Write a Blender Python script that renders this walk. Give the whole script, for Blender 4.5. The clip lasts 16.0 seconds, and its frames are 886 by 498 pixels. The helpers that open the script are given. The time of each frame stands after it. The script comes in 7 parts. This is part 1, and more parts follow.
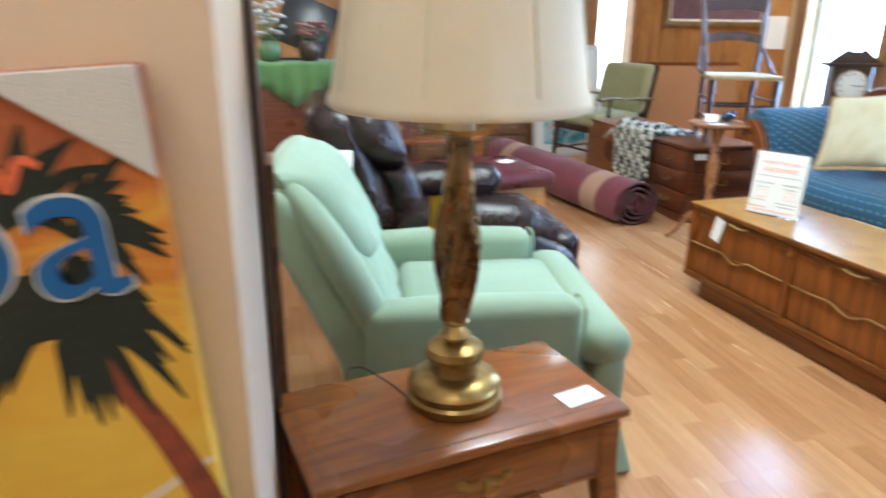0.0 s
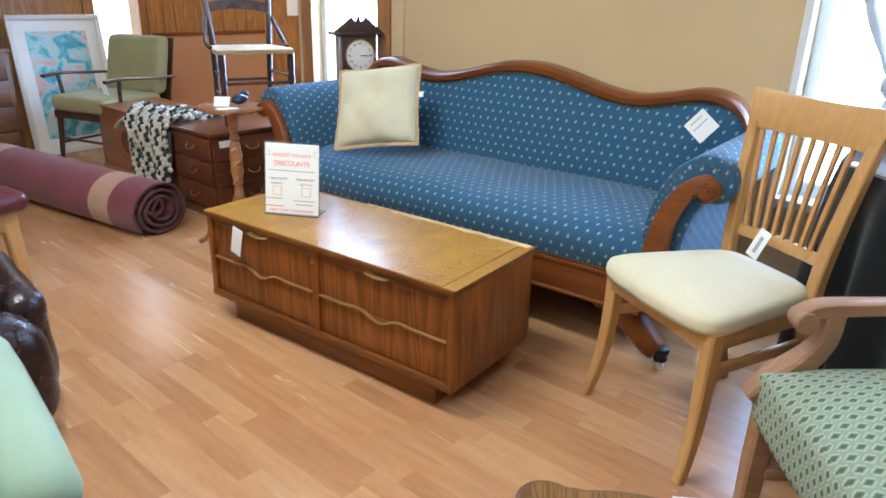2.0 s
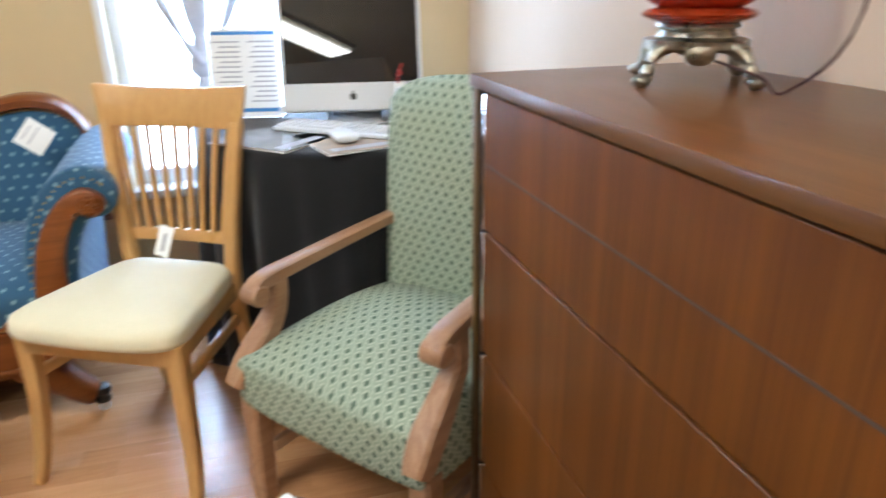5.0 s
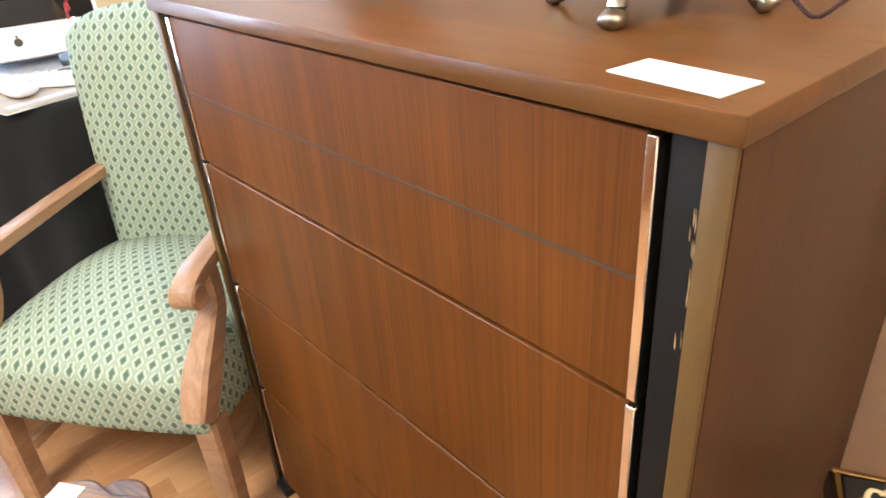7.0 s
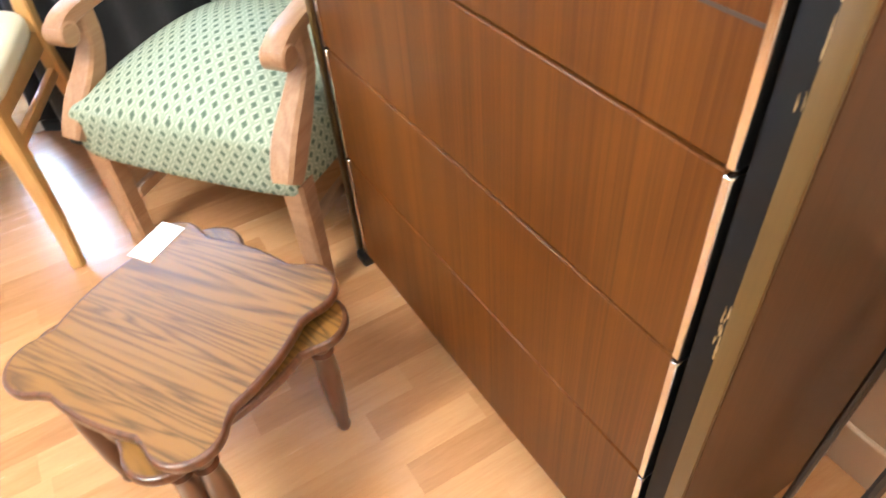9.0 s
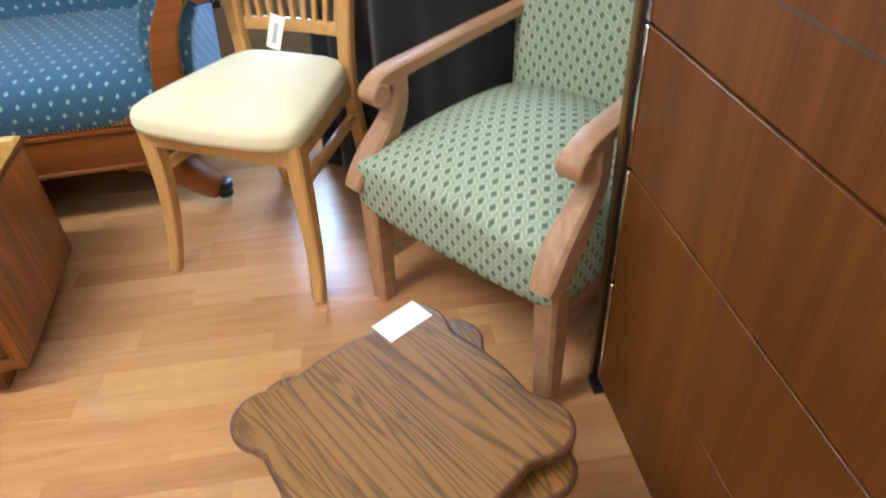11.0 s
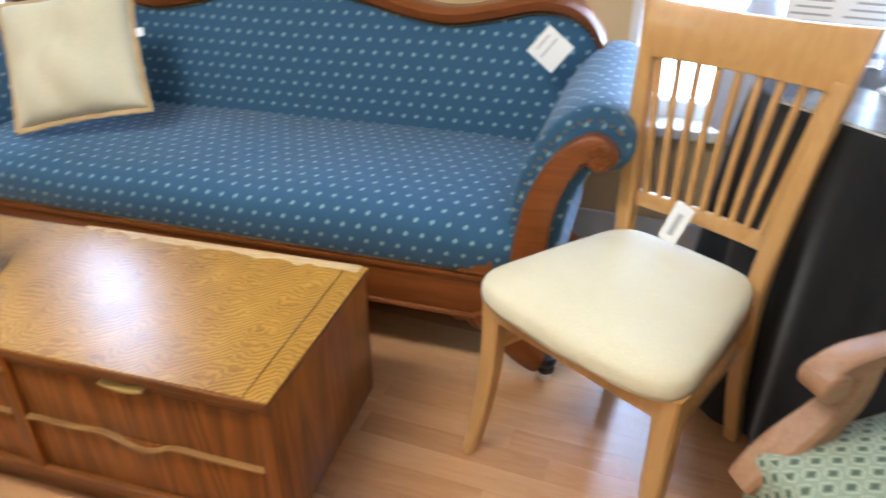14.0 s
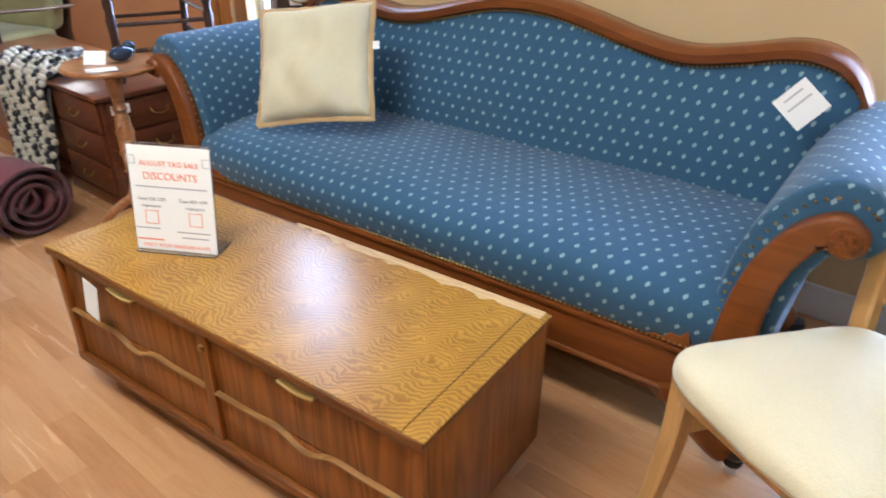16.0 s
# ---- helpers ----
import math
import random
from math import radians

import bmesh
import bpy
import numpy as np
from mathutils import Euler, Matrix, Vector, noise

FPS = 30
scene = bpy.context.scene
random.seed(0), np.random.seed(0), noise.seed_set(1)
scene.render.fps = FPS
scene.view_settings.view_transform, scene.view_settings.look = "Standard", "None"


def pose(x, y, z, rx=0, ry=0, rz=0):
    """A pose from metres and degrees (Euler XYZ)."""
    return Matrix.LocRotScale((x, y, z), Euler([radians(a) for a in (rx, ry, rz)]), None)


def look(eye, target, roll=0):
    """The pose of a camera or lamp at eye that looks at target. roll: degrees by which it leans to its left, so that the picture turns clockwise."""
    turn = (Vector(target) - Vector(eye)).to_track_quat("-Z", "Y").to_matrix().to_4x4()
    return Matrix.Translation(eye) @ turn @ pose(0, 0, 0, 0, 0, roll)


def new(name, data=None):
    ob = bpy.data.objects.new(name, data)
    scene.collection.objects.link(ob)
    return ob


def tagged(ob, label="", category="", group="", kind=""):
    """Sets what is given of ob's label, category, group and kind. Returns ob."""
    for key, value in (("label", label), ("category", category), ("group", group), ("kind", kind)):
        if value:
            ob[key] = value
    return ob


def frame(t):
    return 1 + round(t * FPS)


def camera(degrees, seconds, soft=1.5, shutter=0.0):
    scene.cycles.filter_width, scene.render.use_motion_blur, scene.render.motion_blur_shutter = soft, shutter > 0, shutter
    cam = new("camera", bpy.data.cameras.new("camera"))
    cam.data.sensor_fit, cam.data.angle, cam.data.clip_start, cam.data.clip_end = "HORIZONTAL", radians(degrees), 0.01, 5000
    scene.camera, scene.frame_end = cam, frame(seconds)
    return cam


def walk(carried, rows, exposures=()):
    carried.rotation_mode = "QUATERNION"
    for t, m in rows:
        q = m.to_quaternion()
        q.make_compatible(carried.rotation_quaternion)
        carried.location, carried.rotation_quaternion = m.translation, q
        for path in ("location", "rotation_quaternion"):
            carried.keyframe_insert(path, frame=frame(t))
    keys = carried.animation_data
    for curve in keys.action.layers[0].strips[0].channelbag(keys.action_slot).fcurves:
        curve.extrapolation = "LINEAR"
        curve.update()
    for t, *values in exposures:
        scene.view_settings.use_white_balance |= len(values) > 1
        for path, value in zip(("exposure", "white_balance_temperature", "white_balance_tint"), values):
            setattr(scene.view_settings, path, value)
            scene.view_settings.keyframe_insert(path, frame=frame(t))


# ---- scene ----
cam = camera(66.4, 16.0, soft=1.6, shutter=0.45)
PATH = [
    (0, (-0.305, 0.477, 1.138), (0.161, 2.314, 0.497), 0.7),
    (0.5, (-0.177, 0.53, 1.126), (0.627, 2.212, 0.402), 0.3),
    (1, (-0.054, 0.658, 1.149), (1.077, 2.136, 0.417), -1.1),
    (1.5, (0.091, 0.763, 1.148), (1.49, 2.001, 0.434), 0.1),
    (2, (0.238, 0.811, 1.161), (1.656, 2.027, 0.448), 1.4),
    (2.5, (0.325, 0.833, 1.155), (1.785, 2.002, 0.448), 2.0),
    (3, (0.374, 0.899, 1.159), (1.999, 1.8, 0.42), 1.6),
    (3.5, (0.374, 1.013, 1.172), (2.11, 1.659, 0.418), -1.6),
    (4, (0.346, 1.06, 1.167), (2.15, 1.455, 0.402), -2.8),
    (4.5, (0.324, 1.063, 1.16), (2.17, 0.939, 0.4), -1.4),
    (5, (0.304, 1.04, 1.161), (2.096, 0.533, 0.431), -0.7),
    (5.2, (0.289, 1.038, 1.163), (2.032, 0.376, 0.441), -1.1),
    (7.3, (0.252, 1.027, 1.151), (1.612, -0.045, 0.149), -4.5),
    (7.5, (0.248, 1.021, 1.14), (1.602, -0.012, 0.09), -3.9),
    (8, (0.249, 1.016, 1.116), (1.521, 0.08, -0.11), -4.1),
    (8.2, (0.242, 1.018, 1.108), (1.509, 0.127, -0.157), -4.6),
    (10.3, (0.346, 1.085, 1.1), (1.718, 0.819, -0.331), -5.1),
    (10.5, (0.373, 1.083, 1.103), (1.791, 0.871, -0.292), -5.1),
    (11, (0.421, 1.076, 1.114), (1.997, 0.922, -0.108), -3.5),
    (11.5, (0.468, 1.085, 1.119), (2.135, 0.998, 0.018), -0.9),
    (12, (0.547, 1.135, 1.134), (2.335, 0.952, 0.255), -0.7),
    (12.5, (0.63, 1.202, 1.145), (2.414, 0.953, 0.277), -3.1),
    (13, (0.707, 1.259, 1.13), (2.468, 1.118, 0.193), -1.5),
    (13.5, (0.809, 1.297, 1.158), (2.545, 1.492, 0.184), -0.0),
    (14, (0.85, 1.308, 1.147), (2.482, 1.923, 0.168), -0.2),
    (14.5, (0.868, 1.345, 1.152), (2.379, 2.169, 0.134), 0.1),
    (15, (0.884, 1.346, 1.158), (2.348, 2.233, 0.123), 0.6),
    (15.5, (0.894, 1.346, 1.154), (2.338, 2.313, 0.165), 2.5),
    (16, (0.926, 1.349, 1.169), (2.295, 2.457, 0.222), 0.8),
]
EXPOSURES = [(0.0, 0.30, 5350, -4), (1.5, 0.08, 5400, 0), (4.0, 0.16, 5850, 2), (5.2, 0.16, 5950, 3), (7.5, 1.24, 6250, 5), (8.2, 1.38, 6250, 5), (10.5, 0.58, 5800, 0), (11.0, 0.40, 5950, 1), (12.5, 0.20, 6050, 1), (14.0, 0.10, 6000, 5), (16.0, 0.08, 5950, 7)]
WALK = [(t, look(eye, target, roll)) for t, eye, target, roll in PATH]
walk(cam, WALK, EXPOSURES)

# ---- world, sun and lights ----
world = bpy.data.worlds.new("sky")
scene.world = world
world.use_nodes = True
wn = world.node_tree.nodes
sky = wn.new("ShaderNodeTexSky")
sky.sky_type, sky.sun_disc = "NISHITA", False
sky.sun_elevation, sky.sun_rotation = radians(50), radians(100)
world.node_tree.links.new(sky.outputs[0], wn["Background"].inputs[0])
wn["Background"].inputs[1].default_value = 0.12
sun = new("sun", bpy.data.lights.new("sun", "SUN"))
sun.data.energy, sun.data.angle, sun.data.color = 2.5, radians(0.6), (1.0, 0.95, 0.88)
sun.matrix_world = look((0, 0, 10), (-2.0, -1.2, 5.0))


def area(name, x, y, z, target, w, h, power, color):
    lamp = new(name, bpy.data.lights.new(name, "AREA"))
    lamp.data.shape, lamp.data.size, lamp.data.size_y = "RECTANGLE", w, h
    lamp.data.energy, lamp.data.color = power, color
    lamp.matrix_world = look((x, y, z), target)
    return lamp


# ---- materials ----
def mat(name, base=(0.8, 0.8, 0.8), rough=0.5, metal=0.0, spec=0.5):
    m = bpy.data.materials.new(name)
    m.use_nodes = True
    b = m.node_tree.nodes["Principled BSDF"]
    b.inputs["Base Color"].default_value = (*base, 1)
    b.inputs["Roughness"].default_value = rough
    b.inputs["Metallic"].default_value = metal
    b.inputs["Specular IOR Level"].default_value = spec
    return m


def node(m, kind, **values):
    n = m.node_tree.nodes.new(kind)
    for key, value in values.items():
        if key in n.inputs:
            n.inputs[key].default_value = value
    return n


def link(m, a, b):
    m.node_tree.links.new(a, b)


def bsdf(m):
    return m.node_tree.nodes["Principled BSDF"]


def coords(m, scale=(1, 1, 1), rot=(0, 0, 0), kind="Object"):
    tc, mp = node(m, "ShaderNodeTexCoord"), node(m, "ShaderNodeMapping")
    mp.inputs["Scale"].default_value = scale
    mp.inputs["Rotation"].default_value = [radians(a) for a in rot]
    link(m, tc.outputs[kind], mp.inputs[0])
    return mp.outputs[0]


def ramp(m, source, stops):
    r = node(m, "ShaderNodeValToRGB")
    while len(r.color_ramp.elements) < len(stops):
        r.color_ramp.elements.new(0.5)
    for e, (p, c) in zip(r.color_ramp.elements, stops):
        e.position, e.color = p, (*c, 1)
    link(m, source, r.inputs[0])
    return r.outputs[0]


def noise_of(m, vec, scale, detail=4.0, rough=0.55, distortion=0.0):
    n = node(m, "ShaderNodeTexNoise", Scale=scale, Detail=detail, Roughness=rough, Distortion=distortion)
    link(m, vec, n.inputs["Vector"])
    return n.outputs["Fac"]


def math_of(m, op, a, b=None, c=None):
    n = node(m, "ShaderNodeMath")
    n.operation = op
    for i, v in enumerate((a, b, c)):
        if v is None:
            continue
        if isinstance(v, (int, float)):
            n.inputs[i].default_value = v
        else:
            link(m, v, n.inputs[i])
    return n.outputs[0]


def mix(m, fac, a, b, blend="MIX"):
    n = node(m, "ShaderNodeMix")
    n.data_type, n.blend_type = "RGBA", blend
    for i, v in ((0, fac), (6, a), (7, b)):
        if isinstance(v, (int, float)):
            n.inputs[i].default_value = v
        elif isinstance(v, tuple):
            n.inputs[i].default_value = (*v, 1)
        else:
            link(m, v, n.inputs[i])
    return n.outputs[2]


def bump(m, height, strength=0.2, dist=0.01):
    n = node(m, "ShaderNodeBump", Strength=strength, Distance=dist)
    link(m, height, n.inputs["Height"])
    link(m, n.outputs[0], bsdf(m).inputs["Normal"])


def wood(name, dark, light, axis="x", rough=0.35, scale=1.0, rings=3.5, line=0.45, kind="Object", coat=0.0, stretch=0.12, lo=0.25, hi=0.85):
    """Grain along one axis: long streaks, fine pores and slow changes of tone."""
    m = mat(name, light, rough)
    k = {"x": (stretch, 1, 1), "y": (1, stretch, 1), "z": (1, 1, stretch)}[axis]
    v = coords(m, [a * scale for a in k], kind=kind)
    warp = noise_of(m, v, 9.0, 3.0, 0.5, 0.6)
    band = math_of(m, "FRACT", math_of(m, "MULTIPLY", warp, rings * 3))
    band = math_of(m, "ABSOLUTE", math_of(m, "SUBTRACT", band, 0.5))
    fine = noise_of(m, coords(m, [a * scale * (1 if a == 1 else 0.35) for a in k], kind=kind), 170.0, 3.0, 0.7)
    big = noise_of(m, coords(m, (1, 1, 1), kind=kind), 2.4, 2.0)
    tone = math_of(m, "ADD", math_of(m, "MULTIPLY", band, line * 1.6), math_of(m, "MULTIPLY", fine, 0.55))
    tone = math_of(m, "ADD", tone, math_of(m, "MULTIPLY", big, 0.35))
    link(m, ramp(m, tone, [(lo, dark), (hi, light)]), bsdf(m).inputs["Base Color"])
    link(m, math_of(m, "MULTIPLY_ADD", big, 0.22, rough - 0.1), bsdf(m).inputs["Roughness"])
    bump(m, fine, 0.08, 0.002)
    bsdf(m).inputs["Coat Weight"].default_value = coat
    bsdf(m).inputs["Coat Roughness"].default_value = 0.12
    return m


def cloth(name, base, dark, rough=0.9, weave=700.0, relief=0.25):
    m = mat(name, base, rough, spec=0.2)
    v = coords(m)
    w = noise_of(m, v, weave, 2.0)
    s = noise_of(m, v, 5.0, 4.0)
    t = math_of(m, "ADD", math_of(m, "MULTIPLY", w, 0.5), math_of(m, "MULTIPLY", s, 0.5))
    link(m, ramp(m, t, [(0.3, dark), (0.7, base)]), bsdf(m).inputs["Base Color"])
    bump(m, math_of(m, "ADD", w, math_of(m, "MULTIPLY", s, 1.5)), relief, 0.004)
    bsdf(m).inputs["Sheen Weight"].default_value = 0.25
    return m


def paint(name, base, rough=0.6, vary=0.05, relief=0.05):
    m = mat(name, base, rough, spec=0.3)
    v = coords(m, kind="Object")
    n = noise_of(m, v, 1.6, 5.0)
    f = noise_of(m, v, 160.0, 2.0)
    d = tuple(max(0, c * (1 - 3 * vary)) for c in base)
    link(m, ramp(m, n, [(0.3, d), (0.7, base)]), bsdf(m).inputs["Base Color"])
    bump(m, f, relief, 0.002)
    return m


def metal(name, base, rough=0.25, tarnish=0.3):
    m = mat(name, base, rough, 1.0)
    v = coords(m)
    n = noise_of(m, v, 35.0, 5.0)
    d = tuple(c * (1 - tarnish) for c in base)
    link(m, ramp(m, n, [(0.35, d), (0.65, base)]), bsdf(m).inputs["Base Color"])
    link(m, math_of(m, "MULTIPLY_ADD", n, 0.3, rough - 0.12), bsdf(m).inputs["Roughness"])
    return m


def glow(name, color, strength):
    m = mat(name, color, 0.5)
    bsdf(m).inputs["Emission Color"].default_value = (*color, 1)
    bsdf(m).inputs["Emission Strength"].default_value = strength
    return m


# upholstery coordinates: a grid on x and y, one motif a cell
def grid_cell(m, du, dv, stagger=0.5):
    tc = node(m, "ShaderNodeTexCoord")
    sp = node(m, "ShaderNodeSeparateXYZ")
    link(m, tc.outputs["UV"], sp.inputs[0])
    u = math_of(m, "DIVIDE", sp.outputs[0], du)
    v = math_of(m, "DIVIDE", sp.outputs[1], dv)
    row = math_of(m, "FLOOR", v)
    odd = math_of(m, "MULTIPLY", math_of(m, "MODULO", math_of(m, "ABSOLUTE", row), 2.0), stagger)
    fu = math_of(m, "SUBTRACT", math_of(m, "FRACT", math_of(m, "ADD", u, odd)), 0.5)
    fv = math_of(m, "SUBTRACT", math_of(m, "FRACT", v), 0.5)
    return fu, fv


def dotted(name):
    m = mat(name, (0.03, 0.11, 0.25), 0.85, spec=0.25)
    fu, fv = grid_cell(m, 0.040, 0.0355)
    au = math_of(m, "ABSOLUTE", math_of(m, "ADD", fu, math_of(m, "MULTIPLY", fv, 0.25)))
    av = math_of(m, "ABSOLUTE", fv)
    d = math_of(m, "ADD", math_of(m, "MULTIPLY", au, 7.0), math_of(m, "MULTIPLY", av, 4.4))
    dot = math_of(m, "LESS_THAN", d, 1.0)
    eye = math_of(m, "LESS_THAN", math_of(m, "ABSOLUTE", math_of(m, "SUBTRACT", d, 0.35)), 0.12)
    v = coords(m)
    weave = noise_of(m, v, 900.0, 2.0)
    ground = ramp(m, weave, [(0.3, (0.024, 0.072, 0.135)), (0.7, (0.042, 0.115, 0.20))])
    motif = mix(m, math_of(m, "MULTIPLY", eye, 0.5), (0.27, 0.38, 0.42), (0.09, 0.20, 0.31))
    link(m, mix(m, dot, ground, motif), bsdf(m).inputs["Base Color"])
    bump(m, math_of(m, "ADD", weave, math_of(m, "MULTIPLY", noise_of(m, v, 7.0), 1.4)), 0.2, 0.004)
    bsdf(m).inputs["Sheen Weight"].default_value = 0.2
    return m


def lattice(name):
    m = mat(name, (0.4, 0.47, 0.36), 0.9, spec=0.2)
    fu, fv = grid_cell(m, 0.0295, 0.0205)
    d = math_of(m, "ADD", math_of(m, "ABSOLUTE", math_of(m, "MULTIPLY", fu, 2.0)), math_of(m, "ABSOLUTE", math_of(m, "MULTIPLY", fv, 1.1)))
    core = math_of(m, "LESS_THAN", d, 0.47)
    heart = math_of(m, "LESS_THAN", d, 0.33)
    rim = math_of(m, "LESS_THAN", math_of(m, "ABSOLUTE", math_of(m, "SUBTRACT", d, 0.74)), 0.13)
    v = coords(m)
    weave = noise_of(m, v, 800.0, 2.0)
    ground = ramp(m, weave, [(0.3, (0.25, 0.295, 0.215)), (0.7, (0.34, 0.385, 0.285))])
    c = mix(m, math_of(m, "MULTIPLY", rim, 0.75), ground, (0.46, 0.50, 0.385))
    link(m, mix(m, core, c, mix(m, heart, (0.15, 0.195, 0.14), (0.10, 0.14, 0.10))), bsdf(m).inputs["Base Color"])
    bump(m, math_of(m, "ADD", weave, noise_of(m, v, 9.0)), 0.2, 0.003)
    return m


def floor_wood(name, per_island):
    m = mat(name, (0.5, 0.3, 0.17), 0.32)
    if per_island:
        rnd = node(m, "ShaderNodeNewGeometry").outputs["Random Per Island"]
    else:
        rnd = node(m, "ShaderNodeObjectInfo").outputs["Random"]
    tc = node(m, "ShaderNodeTexCoord")
    add = node(m, "ShaderNodeVectorMath")
    add.operation = "ADD"
    comb = node(m, "ShaderNodeCombineXYZ")
    for i in range(3):
        link(m, math_of(m, "MULTIPLY", rnd, 37.0 + 11 * i), comb.inputs[i])
    link(m, tc.outputs["Object"], add.inputs[0])
    link(m, comb.outputs[0], add.inputs[1])
    mp = node(m, "ShaderNodeMapping")
    mp.inputs["Scale"].default_value = (1, 0.1, 1)
    link(m, add.outputs[0], mp.inputs[0])
    g = noise_of(m, mp.outputs[0], 26.0, 5.0, 0.6, 0.8)
    f = noise_of(m, mp.outputs[0], 190.0, 3.0, 0.7)
    t = math_of(m, "ADD", math_of(m, "MULTIPLY", g, 0.55), math_of(m, "MULTIPLY", f, 0.25))
    t = math_of(m, "ADD", t, math_of(m, "MULTIPLY", rnd, 0.32))
    c = ramp(m, t, [(0.22, (0.32, 0.146, 0.062)), (0.5, (0.455, 0.226, 0.099)), (0.85, (0.575, 0.33, 0.16))])
    link(m, c, bsdf(m).inputs["Base Color"])
    link(m, math_of(m, "MULTIPLY_ADD", g, 0.2, 0.14), bsdf(m).inputs["Roughness"])
    bump(m, f, 0.06, 0.002)
    return m


def leather(name, base, rough=0.35):
    m = mat(name, base, rough)
    v = coords(m)
    vo = node(m, "ShaderNodeTexVoronoi", Scale=130.0)
    link(m, v, vo.inputs["Vector"])
    n = noise_of(m, v, 6.0, 5.0)
    h = math_of(m, "ADD", math_of(m, "MULTIPLY", vo.outputs["Distance"], 0.4), math_of(m, "MULTIPLY", n, 2.0))
    bump(m, h, 0.35, 0.008)
    link(m, ramp(m, n, [(0.3, tuple(c * 0.6 for c in base)), (0.7, base)]), bsdf(m).inputs["Base Color"])
    link(m, math_of(m, "MULTIPLY_ADD", n, 0.3, rough - 0.15), bsdf(m).inputs["Roughness"])
    return m


def chevron(name):
    """Oak veneer in two mirrored, wavy halves."""
    m = mat(name, (0.45, 0.25, 0.08), 0.28)
    tc = node(m, "ShaderNodeTexCoord")
    sp = node(m, "ShaderNodeSeparateXYZ")
    link(m, tc.outputs["Object"], sp.inputs[0])
    wob = noise_of(m, coords(m, (1, 1, 1)), 11.0, 3.0, 0.55)
    small = noise_of(m, coords(m, (1, 1, 1)), 45.0, 2.0, 0.5)
    saw = math_of(m, "ADD", math_of(m, "MULTIPLY", sp.outputs[0], 9.0), math_of(m, "MULTIPLY", wob, 1.6))
    tri = math_of(m, "ABSOLUTE", math_of(m, "SUBTRACT", math_of(m, "FRACT", saw), 0.5))
    slant = math_of(m, "MULTIPLY", math_of(m, "ABSOLUTE", math_of(m, "ADD", sp.outputs[0], 0.06)), 0.42)
    lane = math_of(m, "ADD", math_of(m, "ADD", sp.outputs[1], slant), math_of(m, "MULTIPLY", tri, 0.060))
    lane = math_of(m, "ADD", lane, math_of(m, "ADD", math_of(m, "MULTIPLY", wob, 0.035), math_of(m, "MULTIPLY", small, 0.004)))
    band = math_of(m, "MULTIPLY_ADD", math_of(m, "SINE", math_of(m, "MULTIPLY", lane, 500.0)), 0.5, 0.5)
    pore = noise_of(m, coords(m, (1, 1, 1)), 420.0, 2.0, 0.7)
    tone = math_of(m, "ADD", math_of(m, "MULTIPLY", band, 0.25), math_of(m, "MULTIPLY_ADD", wob, 0.45, math_of(m, "MULTIPLY", pore, 0.3)))
    c = ramp(m, tone, [(0.22, (0.16, 0.064, 0.009)), (0.5, (0.34, 0.165, 0.024)), (0.82, (0.51, 0.285, 0.052))])
    link(m, c, bsdf(m).inputs["Base Color"])
    bump(m, tone, 0.06, 0.002)
    bsdf(m).inputs["Specular IOR Level"].default_value = 0.32
    bsdf(m).inputs["Coat Weight"].default_value = 0.12
    bsdf(m).inputs["Coat Roughness"].default_value = 0.16
    return m


M_WALL = paint("beige wall paint", (0.66, 0.50, 0.28), 0.6, 0.03)
M_SOUTH = paint("cream pink wall paint", (0.62, 0.455, 0.315), 0.6, 0.03)
M_PART = paint("cream partition paint", (0.68, 0.54, 0.40), 0.55, 0.03)
M_CEIL = paint("white ceiling paint", (0.8, 0.78, 0.72), 0.8, 0.02)
M_WHITE = paint("white gloss trim", (0.78, 0.76, 0.72), 0.35, 0.03)
M_PANEL = wood("knotty pine panelling", (0.22, 0.09, 0.025), (0.50, 0.25, 0.08), "z", 0.4)
M_CASING = wood("stained window casing", (0.24, 0.10, 0.03), (0.42, 0.20, 0.07), "z", 0.35)
M_HUTCH = wood("dark brown hutch", (0.07, 0.03, 0.014), (0.18, 0.085, 0.035), "x", 0.4)
M_PULL = wood("worn oak pull", (0.15, 0.065, 0.016), (0.32, 0.165, 0.05), "x", 0.35)
M_BARE = wood("bare chipped oak", (0.36, 0.22, 0.09), (0.58, 0.40, 0.19), "x", 0.6, 2.0)
M_SUB = mat("floor underlay", (0.06, 0.03, 0.02), 0.8)
M_PLANK = floor_wood("laminate strip", False)
M_PLANKS = floor_wood("laminate strips", True)
M_BLUE = dotted("blue dotted upholstery")
M_LATTICE = lattice("green lattice upholstery")
M_CHERRY = wood("cherry sofa frame", (0.115, 0.032, 0.007), (0.235, 0.071, 0.015), "x", 0.34, 1.0, 2.0, 0.25, coat=0.2)
M_OAKTOP = chevron("figured oak veneer")
M_OAK = wood("brown oak case", (0.078, 0.020, 0.0035), (0.275, 0.088, 0.015), "z", 0.38, 1.0, 2.8, 0.50, coat=0.1, stretch=0.07)
M_OAKX = wood("brown oak rail", (0.090, 0.026, 0.005), (0.225, 0.076, 0.014), "x", 0.38, 1.0, 2.4, 0.35, coat=0.1)
M_MAPLE = wood("maple chair frame", (0.46, 0.24, 0.08), (0.62, 0.37, 0.14), "z", 0.3, line=0.2, coat=0.3)
M_CREAM = cloth("cream vinyl seat", (0.74, 0.67, 0.47), (0.64, 0.57, 0.38), 0.58, 300, 0.35)
M_WORN = wood("worn pinkish armchair wood", (0.27, 0.13, 0.065), (0.45, 0.27, 0.155), "y", 0.42, 1.0, 2.0, 0.3)
